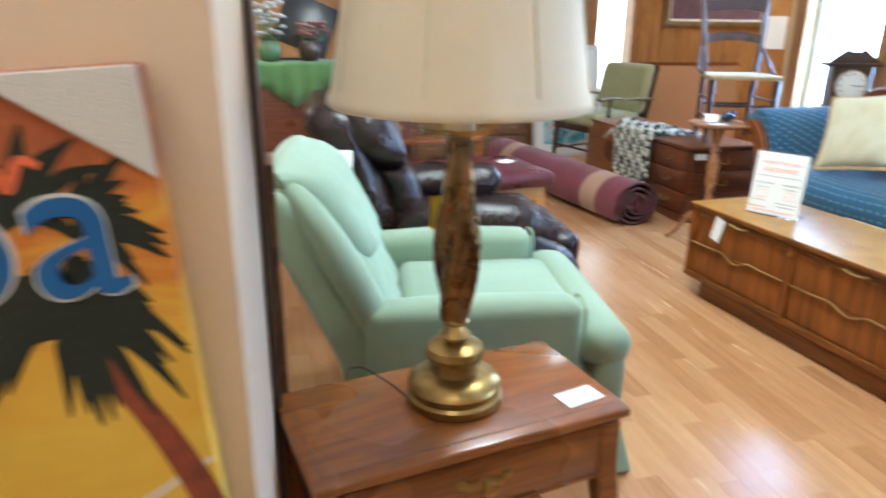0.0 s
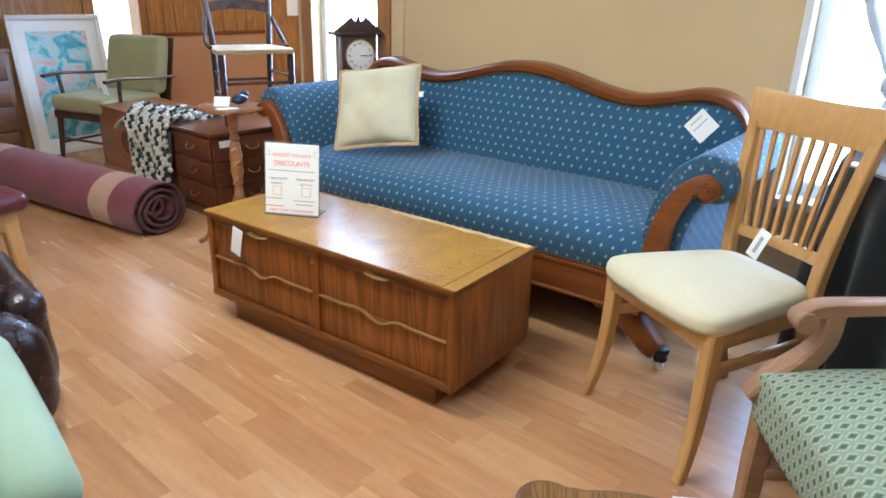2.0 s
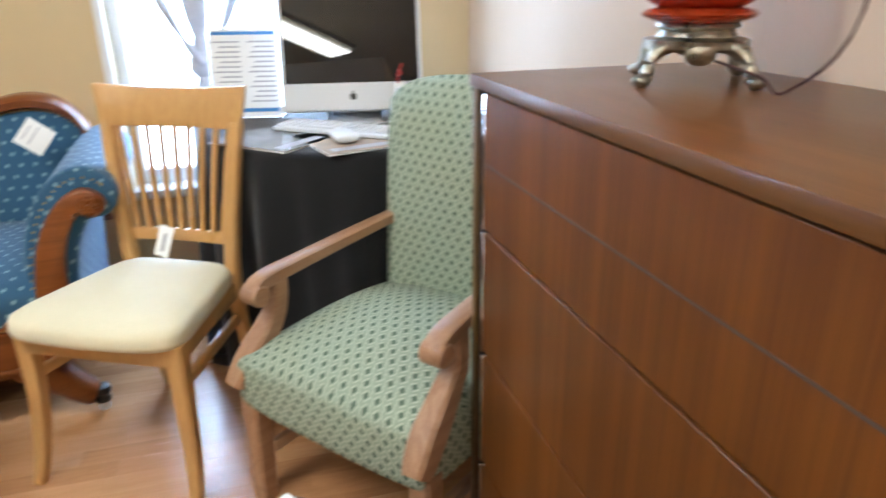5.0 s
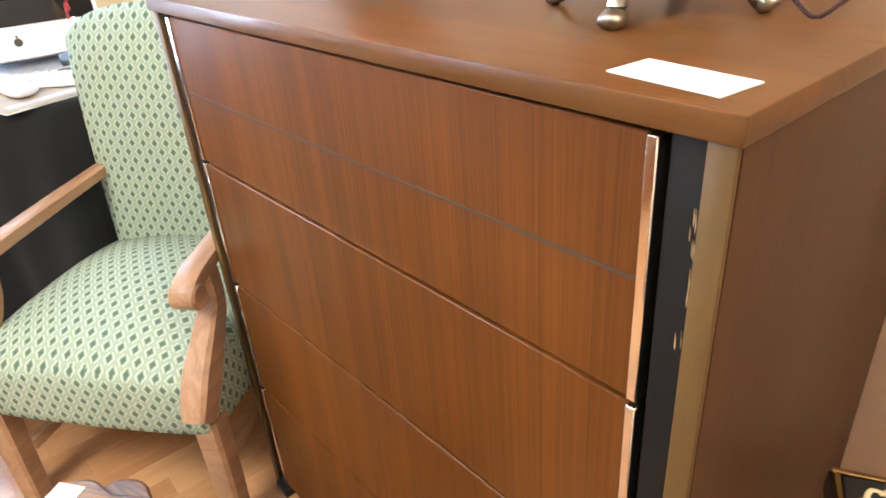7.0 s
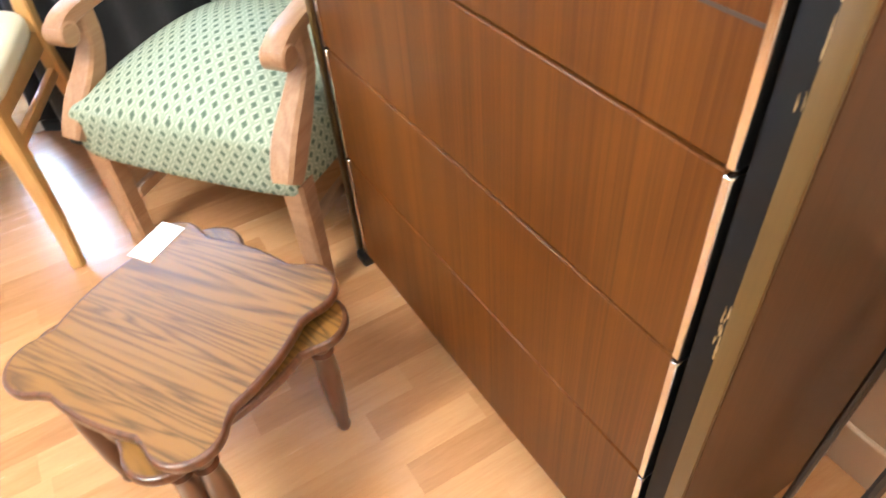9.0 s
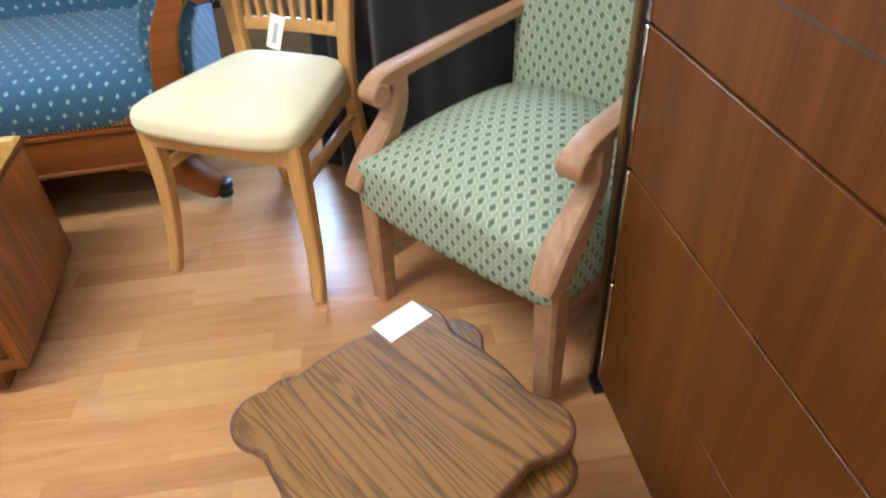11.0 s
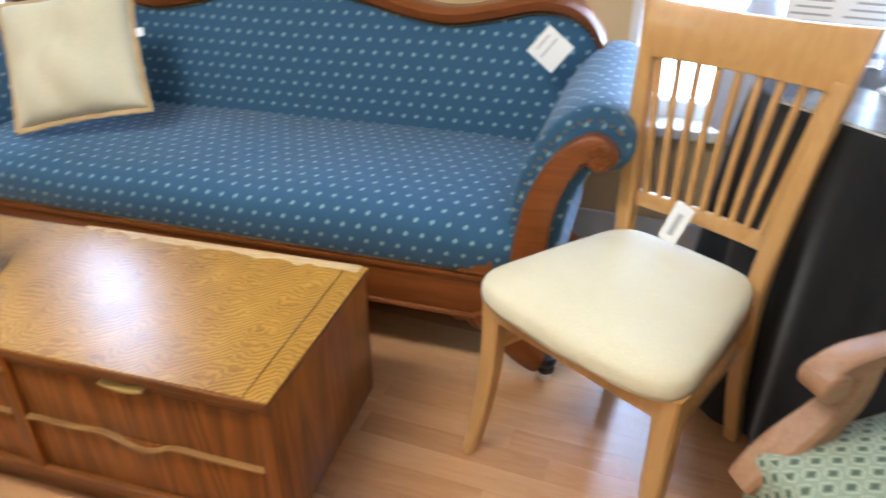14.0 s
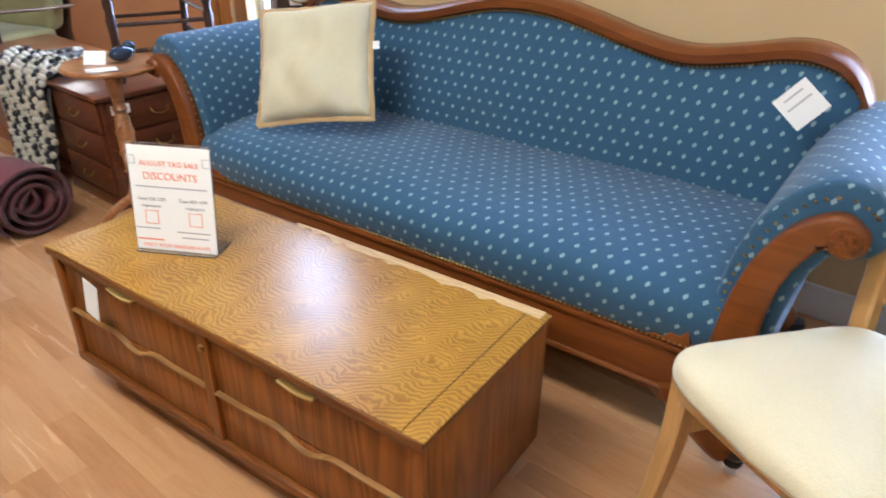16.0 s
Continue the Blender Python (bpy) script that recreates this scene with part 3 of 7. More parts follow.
for nm, y0, y1 in (("window_light", W2A, W2B), ("window_light", W1A, W1B)):
    area(nm, XE + 0.13, (y0 + y1) / 2, 1.27, (0, (y0 + y1) / 2, 0.9), y1 - y0, HEAD - SILL2, 70, (0.48, 0.66, 1.0))


def ceiling_light(x, y, rz):
    t = thing("ceiling_light", pose(x, y, HC, 0, 0, rz), "long white fluorescent ceiling fixture, lit", "ceiling light", "ceiling lights")
    part("frame", box(-0.16, 0.16, -0.61, 0.61, -0.05, -0.001, 0.006), M_WHITE, t, smooth=0)
    part("diffuser", box(-0.13, 0.13, -0.58, 0.58, -0.062, -0.051, 0.004), M_TUBE, t, smooth=0)


for x, y, rz, power in ((-0.8, 0.55, 90, 11), (0.8, 2.4, 0, 47), (-1.5, 1.85, -65, 32), (-1.6, 4.6, 0, 32), (4.5, 5.4, 0, 30)):
    ceiling_light(x, y, rz)
    lamp_ob = area("lamp_light", x, y, HC - 0.08, (x, y, 0), 0.26, 1.16, power, (1.0, 0.95, 0.88))
    lamp_ob.matrix_world = pose(x, y, HC - 0.08, 0, 0, rz)


# ---- sofa ----
CREST = [(0.0, 0.885), (0.12, 0.878), (0.25, 0.853), (0.42, 0.815), (0.56, 0.800), (0.70, 0.818), (0.84, 0.845), (0.93, 0.840), (1.0, 0.808), (1.05, 0.745), (1.075, 0.675)]


def crest(s):
    """Height of the camel back at s metres from the sofa's middle."""
    a = abs(s)
    for i in range(len(CREST) - 1):
        if a <= CREST[i + 1][0]:
            p = [CREST[abs(i - 1)], CREST[i], CREST[i + 1], CREST[min(i + 2, len(CREST) - 1)]]
            t = (a - p[1][0]) / (p[2][0] - p[1][0])
            m1 = (p[2][1] - p[0][1]) / max(0.05, (p[2][0] - p[0][0]) if i else 99) * (p[2][0] - p[1][0])
            m2 = (p[3][1] - p[1][1]) / (p[3][0] - p[1][0]) * (p[2][0] - p[1][0])
            return (2 * t ** 3 - 3 * t * t + 1) * p[1][1] + (t ** 3 - 2 * t * t + t) * m1 + (3 * t * t - 2 * t ** 3) * p[2][1] + (t ** 3 - t * t) * m2
    return CREST[-1][1]


def ribbon_section(points, thick):
    """A closed band round a curved centre line in x and z."""
    pts = [Vector((p[0], 0, p[1])) for p in points]
    left, right = [], []
    for i, p in enumerate(pts):
        d = (pts[min(i + 1, len(pts) - 1)] - pts[max(i - 1, 0)]).normalized()
        n = Vector((-d.z, 0, d.x))
        left.append(p + n * thick[i])
        right.append(p - n * thick[i])
    end = []
    d = (pts[-1] - pts[-2]).normalized()
    n = Vector((-d.z, 0, d.x))
    for k in range(1, 8):
        th = math.pi / 2 - math.pi * k / 8
        end.append(pts[-1] + n * thick[-1] * math.sin(th) + d * thick[-1] * math.cos(th))
    return left + end + list(reversed(right))


def extrude_y(outline, y0, y1, bevel=0.0, bulge=0.0, steps=1):
    bm = bmesh.new()
    lay = bm.loops.layers.uv.new("UVMap")
    n = len(outline)
    run = [0.0]
    for a, b in zip(outline, outline[1:] + outline[:1]):
        run.append(run[-1] + (b - a).length)
    rings = []
    for k in range(steps + 1):
        y = y0 + (y1 - y0) * k / steps
        rings.append([bm.verts.new((p.x, y, p.z)) for p in outline])
    for k in range(steps):
        ya, yb = y0 + (y1 - y0) * k / steps, y0 + (y1 - y0) * (k + 1) / steps
        for i in range(n):
            f = bm.faces.new((rings[k][i], rings[k][(i + 1) % n], rings[k + 1][(i + 1) % n], rings[k + 1][i]))
            for lp, uv in zip(f.loops, ((run[i], ya), (run[i + 1], ya), (run[i + 1], yb), (run[i], yb))):
                lp[lay].uv = uv
    for ring, flip in ((rings[0], True), (rings[-1], False)):
        f = bm.faces.new(list(reversed(ring)) if flip else ring)
        for lp in f.loops:
            lp[lay].uv = (lp.vert.co.x, lp.vert.co.z)
    bmesh.ops.recalc_face_normals(bm, faces=bm.faces)
    if bevel:
        es = [e for e in bm.edges if abs(e.verts[0].co.y - e.verts[1].co.y) < 1e-6 and (abs(e.verts[0].co.y - y0) < 1e-6 or abs(e.verts[0].co.y - y1) < 1e-6)]
        bmesh.ops.bevel(bm, geom=es, offset=bevel, segments=2, profile=0.5, affect="EDGES")
    return bm


def sofa(m):
    """Own x runs along the sofa, +y is its front; the middle of its floor is the origin."""
    t = thing("sofa", m, "blue dotted camelback sofa with carved cherry wood frame", "sofa")
    half, yf, yb = 0.95, 0.36, -0.36
    part("front_rail", box(-half, half, yf - 0.035, yf, 0.195, 0.30, 0.004), M_CHERRY, t)
    part("rail_moulding", box(-half, half, yf - 0.03, yf + 0.010, 0.300, 0.316, 0.005), M_CHERRY, t)
    part("rail_bead", tube([(-half, yf + 0.004, 0.197), (half, yf + 0.004, 0.197)], 0.007, 8), M_CHERRY, t)
    part("back_rail", box(-half, half, yb, yb + 0.04, 0.195, 0.32, 0.004), M_CHERRY, t)
    for s in (-1, 1):
        part("side_rail", box(s * half - 0.02, s * half + 0.02, yb + 0.04, yf - 0.035, 0.20, 0.32, 0.004), M_CHERRY, t)
    # seat
    bm = bmesh.new()
    lay = bm.loops.layers.uv.new("UVMap")
    nx, ny = 60, 24
    prof = [(yf + 0.002, 0.318), (yf + 0.014, 0.35), (yf + 0.018, 0.39), (yf + 0.006, 0.425), (yf - 0.03, 0.452), (yf - 0.10, 0.468), (yf - 0.25, 0.476), (yf - 0.42, 0.472), (yf - 0.56, 0.464)]
    cur = spline([(0, a, b) for a, b in prof], 4)
    run = [0.0]
    for a, b in zip(cur, cur[1:]):
        run.append(run[-1] + (b - a).length)
    grid = []
    for i in range(nx + 1):
        u = -1 + 2 * i / nx
        sag = 0.006 * noise.noise(Vector((u * 3, 0.3, 0)))
        row = []
        for k, p in enumerate(cur):
            fall = (1 - abs(u) ** 10)
            row.append(bm.verts.new((u * (half - 0.005), p.y - 0.015 * (1 - fall), 0.318 + (p.z - 0.318) * (0.94 + 0.06 * fall) + sag * min(1, k / 8))))
        grid.append(row)
    for i in range(nx):
        for k in range(len(cur) - 1):
            f = bm.faces.new((grid[i][k], grid[i + 1][k], grid[i + 1][k + 1], grid[i][k + 1]))
            for lp, (a, b) in zip(f.loops, ((i, k), (i + 1, k), (i + 1, k + 1), (i, k + 1))):
                lp[lay].uv = (grid[a][b].co.x, run[b])
    bmesh.ops.recalc_face_normals(bm, faces=bm.faces)
    part("seat", bm, M_BLUE, t, "blue seat with pale woven dots", 60)
    # back upholstery and crest rail
    bm = bmesh.new()
    lay = bm.loops.layers.uv.new("UVMap")
    nx, nz = 70, 14
    wide = 1.03
    grid = []
    for i in range(nx + 1):
        u = -1 + 2 * i / nx
        edge = max(0.0, (abs(u) - 0.93) / 0.07)
        top = crest(u * wide) - 0.036
        row = []
        for k in range(nz + 1):
            v = k / nz
            z = 0.43 + (top - 0.43) * v
            y = yb + 0.20 - 0.10 * v + 0.022 * math.sin(math.pi * min(1, v * 1.0)) * (1 - edge)
            row.append(bm.verts.new((u * wide, y, z)))
        grid.append(row)
    for i in range(nx):
        for k in range(nz):
            f = bm.faces.new((grid[i][k], grid[i + 1][k], grid[i + 1][k + 1], grid[i][k + 1]))
            for lp in f.loops:
                lp[lay].uv = (lp.vert.co.x, lp.vert.co.z * 1.03)
    bmesh.ops.recalc_face_normals(bm, faces=bm.faces)
    if sum(f.normal.y for f in bm.faces) < 0:
        bmesh.ops.reverse_faces(bm, faces=bm.faces)
    part("back_upholstery", bm, M_BLUE, t, smooth=60)
    bm = bmesh.new()
    nx = 90
    rows = []
    for i in range(nx + 1):
        u = -1 + 2 * i / nx
        x = u * 1.075
        z = crest(x)
        th = 0.042
        sec = [(yb + 0.105, z - th), (yb + 0.125, z - th + 0.006), (yb + 0.13, z - 0.014), (yb + 0.115, z), (yb + 0.05, z + 0.004), (yb + 0.035, z - 0.01), (yb + 0.03, 0.40), (yb + 0.08, 0.40)]
        rows.append([bm.verts.new((x, y, zz)) for y, zz in sec])
    for a, b in zip(rows, rows[1:]):
        n = len(a)
        for k in range(n):
            bm.faces.new((a[k], b[k], b[(k + 1) % n], a[(k + 1) % n]))
    bm.faces.new(rows[0])
    bm.faces.new(list(reversed(rows[-1])))
    bmesh.ops.recalc_face_normals(bm, faces=bm.faces)
    part("crest_rail", bm, M_CHERRY, t, "cherry wood crest rail", 50)
    # unseen sheet added beneath the open seat to keep the floor there dark
    part("under_seat_blocker", box(-half + 0.03, half - 0.03, yb + 0.05, yf - 0.045, 0.205, 0.212, 0), M_CLOTHBLACK, t, "unseen black sheet added under the seat to block light", 0)
    part("back_panel", box(-half, half, yb + 0.005, yb + 0.03, 0.32, 0.62, 0.004), M_BLUE, t, "plain covered rear of the back")
    # nail heads along the front rail
    row = bmesh.new()
    for i in range(130):
        bmesh.ops.create_icosphere(row, subdivisions=1, radius=0.0042, matrix=Matrix.Translation((-0.88 + 1.76 * i / 129, yf + 0.009, 0.323)))
    tagged(part("nail_head_trim", row, M_BRASS, t, "small brass upholstery nails"), kind="stuff")
    # nail heads under the crest
    bm = bmesh.new()
    for i in range(150):
        u = -1.02 + 2.04 * i / 149
        z = crest(u) - 0.046
        bmesh.ops.create_icosphere(bm, subdivisions=1, radius=0.0042, matrix=Matrix.Translation((u, yb + 0.116, z)))
    tagged(part("nail_head_trim", bm, M_BRASS, t, "small brass upholstery nails"), kind="stuff")
    for s in (-1, 1):
        line = spline([(s * 0.965, 0, 0.22), (s * 0.97, 0, 0.34), (s * 0.978, 0, 0.44), (s * 1.0, 0, 0.54), (s * 1.045, 0, 0.62), (s * 1.10, 0, 0.660), (s * 1.135, 0, 0.645)], 5)
        pts = [(p.x, p.z) for p in line]
        n = len(pts)
        th = [0.060 + 0.012 * math.sin(math.pi * i / n) for i in range(n)]
        arm = ribbon_section([(p[0], p[1] + 0.008 * min(1, i / 12)) for i, p in enumerate(pts)], th)
        part("arm", extrude_y(arm, yb + 0.06, yf - 0.03, 0.01, steps=6), M_BLUE, t, "rolled blue dotted arm", 50)
        fac = [Vector((p[0], 0, p[1])) for p in pts]
        thf = [0.052 - 0.024 * min(1, i / n * 1.3) for i in range(n)]
        part("arm_facing", extrude_y(ribbon_section([(p.x, p.z - 0.006) for p in fac], thf), yf - 0.03, yf + 0.012, 0.008), M_CHERRY, t, "scrolled cherry wood arm front", 50)
        rose = bmesh.new()
        cx, cz = s * 1.122, 0.640
        for r, yy in ((0.036, 0.018), (0.022, 0.024), (0.009, 0.032)):
            bmesh.ops.create_cone(rose, cap_ends=True, segments=20, radius1=r, radius2=r * 0.75, depth=0.014, matrix=Matrix.Translation((cx, yf + yy - 0.007, cz)) @ pose(0, 0, 0, -90))
        for k in range(6):
            a = math.pi * k / 3
            bmesh.ops.create_icosphere(rose, subdivisions=1, radius=0.0075, matrix=Matrix.Translation((cx + 0.019 * math.cos(a), yf + 0.021, cz + 0.019 * math.sin(a))))
        part("scroll_rosette", rose, M_CHERRY, t, "carved rosette")
        nails = bmesh.new()
        for i in range(3, n):
            p = line[i]
            d = (line[min(i + 1, n - 1)] - line[i - 1]).normalized()
            nn = Vector((-d.z, 0, d.x)) * (1 if s > 0 else -1)
            bmesh.ops.create_icosphere(nails, subdivisions=1, radius=0.004, matrix=Matrix.Translation((p.x + nn.x * 0.05, yf - 0.008, p.z + nn.z * 0.05)))
        tagged(part("nail_head_trim", nails, M_BRASS, t), kind="stuff")
        # carved bracket, leg and caster
        part("rail_bracket", slab([(s * 0.78, 0.0), (s * 0.80, 0.012), (s * 0.822, 0.010), (s * 0.838, 0.028), (s * 0.862, 0.026), (s * 0.878, 0.048), (s * 0.892, 0.0)][::s], 0, 0.014, 0.002), M_CHERRY, t).matrix_local = pose(0, yf + 0.010, 0.318, 90, 0, 0)
        part("apron_scroll", slab([(s * 0.74, 0.0), (s * 0.765, -0.010), (s * 0.785, -0.026), (s * 0.81, -0.020), (s * 0.835, -0.040), (s * 0.87, -0.045), (s * 0.90, 0.0)][::-s], 0, 0.02, 0.003), M_CHERRY, t).matrix_local = pose(0, yf - 0.004, 0.195, 90, 0, 0)
        for fy in (yf - 0.05, yb + 0.05):
            leg = part("leg", tube(spline([(s * 0.87, fy, 0.22), (s * 0.90, fy, 0.16), (s * 0.975, fy, 0.09), (s * 1.02, fy, 0.062)], 5), [0.075, 0.076, 0.076, 0.074, 0.071, 0.067, 0.063, 0.060, 0.057, 0.055, 0.053, 0.051, 0.049, 0.047, 0.044, 0.040], 12, flat=0.8), M_CHERRY, t)
            c = part("caster", lathe([(0.012, 0.085), (0.026, 0.08), (0.03, 0.066), (0.022, 0.05), (0.026, 0.042), (0.024, 0.034), (0.01, 0.03)], 16, at=(s * 1.035, fy)), M_BLACK, t, "black caster with a white wheel")
            wheel = bmesh.new()
            bmesh.ops.create_cone(wheel, cap_ends=True, segments=16, radius1=0.016, radius2=0.016, depth=0.014, matrix=Matrix.Translation((s * 1.035, fy, 0.0165)) @ pose(0, 0, 0, 90))
            part("wheel", wheel, M_PLASTIC, c)
    return t


SOFA = facing(2.467, 2.483, -0.9983, -0.0575)
SHORT = 0.893
sofa_ob = sofa(SOFA)
for piece in list(sofa_ob.children_recursive):
    piece.data.transform(Matrix.Diagonal((SHORT, 1, 1, 1)))
    if piece.name.startswith(("seat", "back_upholstery")):
        for lp in piece.data.uv_layers[0].data:
            lp.uv.x *= SHORT


def throw_pillow(m):
    t = thing("throw_pillow", m, "square cream linen pillow with a tan edge leaning on the sofa", "pillow")
    w, n = 0.366, 30
    bm = bmesh.new()
    top, bot = [], []

    def rim(u, v):
        """Corners stand out, sides draw in."""
        k = 1 - 0.055 * (1 - u * u) * abs(v) ** 3 - 0.055 * (1 - v * v) * abs(u) ** 3
        return u * w / 2 * k, v * w / 2 * k

    for j in range(n + 1):
        a, b2 = [], []
        for i in range(n + 1):
            u, v = -1 + 2 * i / n, -1 + 2 * j / n
            x, y = rim(u, v)
            f = ((1 - u ** 4) * (1 - v ** 4)) ** 0.5
            wr = 0.030 * noise.noise(Vector((x * 9 + y * 5, y * 5 - x * 3, 2.0))) + 0.010 * noise.noise(Vector((x * 22 - y * 9, y * 10, 5.0)))
            a.append(bm.verts.new((x, y, 0.07 + f * (0.062 + wr))))
            b2.append(bm.verts.new((x, y, 0.07 - f * 0.05)) if 0 < i < n and 0 < j < n else a[-1])
        top.append(a)
        bot.append(b2)
    for j in range(n):
        for i in range(n):
            bm.faces.new((top[j][i], top[j][i + 1], top[j + 1][i + 1], top[j + 1][i]))
            q = (bot[j][i], bot[j + 1][i], bot[j + 1][i + 1], bot[j][i + 1])
            try:
                bm.faces.new(q)
            except ValueError:
                pass
    bmesh.ops.recalc_face_normals(bm, faces=bm.faces)
    part("cover", bm, M_PILLOW, t, smooth=80)
    loop = [rim(-1 + 2 * i / 16, -1) for i in range(16)] + [rim(1, -1 + 2 * i / 16) for i in range(16)] + [rim(1 - 2 * i / 16, 1) for i in range(16)] + [rim(-1, 1 - 2 * i / 16) for i in range(17)]
    part("flange", tube([(x * 1.015, y * 1.015, 0.07 + 0.003 * math.sin(k * 2.3)) for k, (x, y) in enumerate(loop)], 0.010, 8, flat=0.6), M_PIPING, t, "frayed tan edging")
    part("care_label", box(w / 2 * 0.93, w / 2 + 0.022, 0.03, 0.055, 0.071, 0.073, 0), M_PAPER, t, smooth=0)
    return t


throw_pillow(Matrix.Translation((2.265, 2.965, 0.468)) @ pose(0, 0, 0, 0, 0, -66) @ pose(0, 0, 0, 57) @ Matrix.Translation((0, 0.205, 0)) @ pose(0, 0, 0, 0, 0, 9))


# ---- storage chest used as a coffee table ----
def wavy(x0, x1, z, dip, bm, y0=0.0, y1=0.012, h=0.009):
    """A pull moulding that dips in its middle."""
    xm = (x0 + x1) / 2
    pts = []
    for i in range(33):
        x = x0 + (x1 - x0) * i / 32
        a = (x - xm) / 0.048
        pts.append((x, z - dip * (math.exp(-a * a) - 0.25 * math.exp(-(abs(a) - 1.6) ** 2 * 2))))
    lo = [[bm.verts.new((x, y, zz + dz)) for x, zz in pts] for y, dz in ((y0, -h), (y1, -h * 0.7), (y1, h * 0.5), (y0, h))]
    for a, b in zip(lo, lo[1:]):
        for i in range(32):
            bm.faces.new((a[i], a[i + 1], b[i + 1], b[i]))
    for k in (0, 32):
        bm.faces.new([r[k] for r in lo])
    bmesh.ops.recalc_face_normals(bm, faces=bm.faces)


def chest(m):
    t = thing("storage_chest", m, "low oak storage chest with figured veneer top and false drawers", "chest")
    hx, hy, z0, z1 = 0.552, 0.22, 0.084, 0.412
    part("plinth", box(-hx + 0.085, hx - 0.085, -hy + 0.05, hy - 0.040, 0.0, z0 + 0.002, 0.003), M_OAKX, t)
    part("body", box(-hx + 0.004, hx - 0.004, -hy + 0.003, hy - 0.022, z0, z1 - 0.022, 0.003), M_OAK, t)
    lid = part("lid", box(-hx, hx, -hy, hy, z1 - 0.021, z1 - 0.003, 0.004), M_OAKX, t)
    part("veneer", box(-hx + 0.045, hx - 0.045, -hy + 0.012, hy - 0.004, z1 - 0.004, z1, 0.001, 1), M_OAKTOP, lid, "zigzag figured oak veneer")
    for s in (-1, 1):
        part("end_band", box(s * hx - (0.0015 if s < 0 else 0.043), s * hx + (0.043 if s < 0 else 0.0015), -hy + 0.002, hy - 0.002, z1 - 0.003, z1 - 0.0004, 0.001, 1), M_OAKTOP, lid)
    rag = random.Random(8)
    back = [(-hx + 0.012, -hy + 0.0005), (0.16, -hy + 0.0005)]
    front = [(0.16 - 0.0245 * k, -hy + (0.012 + 0.019 * min(1, k / 9) + rag.uniform(-0.012, 0.007))) for k in range(27)]
    part("worn_edge", slab(back + front + [(-hx + 0.012, -hy + 0.030)], z1 - 0.0022, z1 + 0.0006, 0), M_BARE, lid, "pale bare wood where the veneer has chipped away", 0)
    yf = hy - 0.022
    for a, b in ((-hx + 0.004, -hx + 0.03), (-0.014, 0.014), (hx - 0.03, hx - 0.004)):
        part("stile", box(a, b, yf, yf + 0.014, z0, z1 - 0.022, 0.002), M_OAK, t)
    part("bottom_rail", box(-hx + 0.004, hx - 0.004, yf, yf + 0.017, z0, z0 + 0.024, 0.003), M_OAKX, t)
    part("top_rail", box(-hx + 0.004, hx - 0.004, yf, yf + 0.006, z1 - 0.046, z1 - 0.022, 0.002), M_OAKX, t)
    for a, b in ((-hx + 0.032, -0.016), (0.016, hx - 0.032)):
        for c, d, up in ((z0 + 0.026, 0.236, 0), (0.242, z1 - 0.048, 1)):
            dr = part("drawer_front", box(a, b, yf, yf + 0.004, c, d, 0.002), M_OAK, t)
            bm = bmesh.new()
            if up:
                xm = (a + b) / 2
                wavy(xm - 0.045, xm + 0.045, d + 0.016, 0.011, bm, yf + 0.006, yf + 0.020, 0.0035)
                part("pull", bm, M_GILT, dr, "worn gilt pull", 60)
            else:
                wavy(a, b, d + 0.005, 0.022, bm, yf + 0.003, yf + 0.015, 0.0034)
                part("pull", bm, M_PULL, dr, "pale worn curved pull moulding", 60)
    lock = bmesh.new()
    bmesh.ops.create_cone(lock, cap_ends=True, segments=16, radius1=0.008, radius2=0.007, depth=0.006, matrix=Matrix.Translation((0, yf + 0.017, z1 - 0.06)) @ pose(0, 0, 0, -90))
    part("lock", lock, M_BRASS, t)
    return t


CHEST = facing(1.685, 2.425, -0.9968, -0.080)
chest(CHEST)


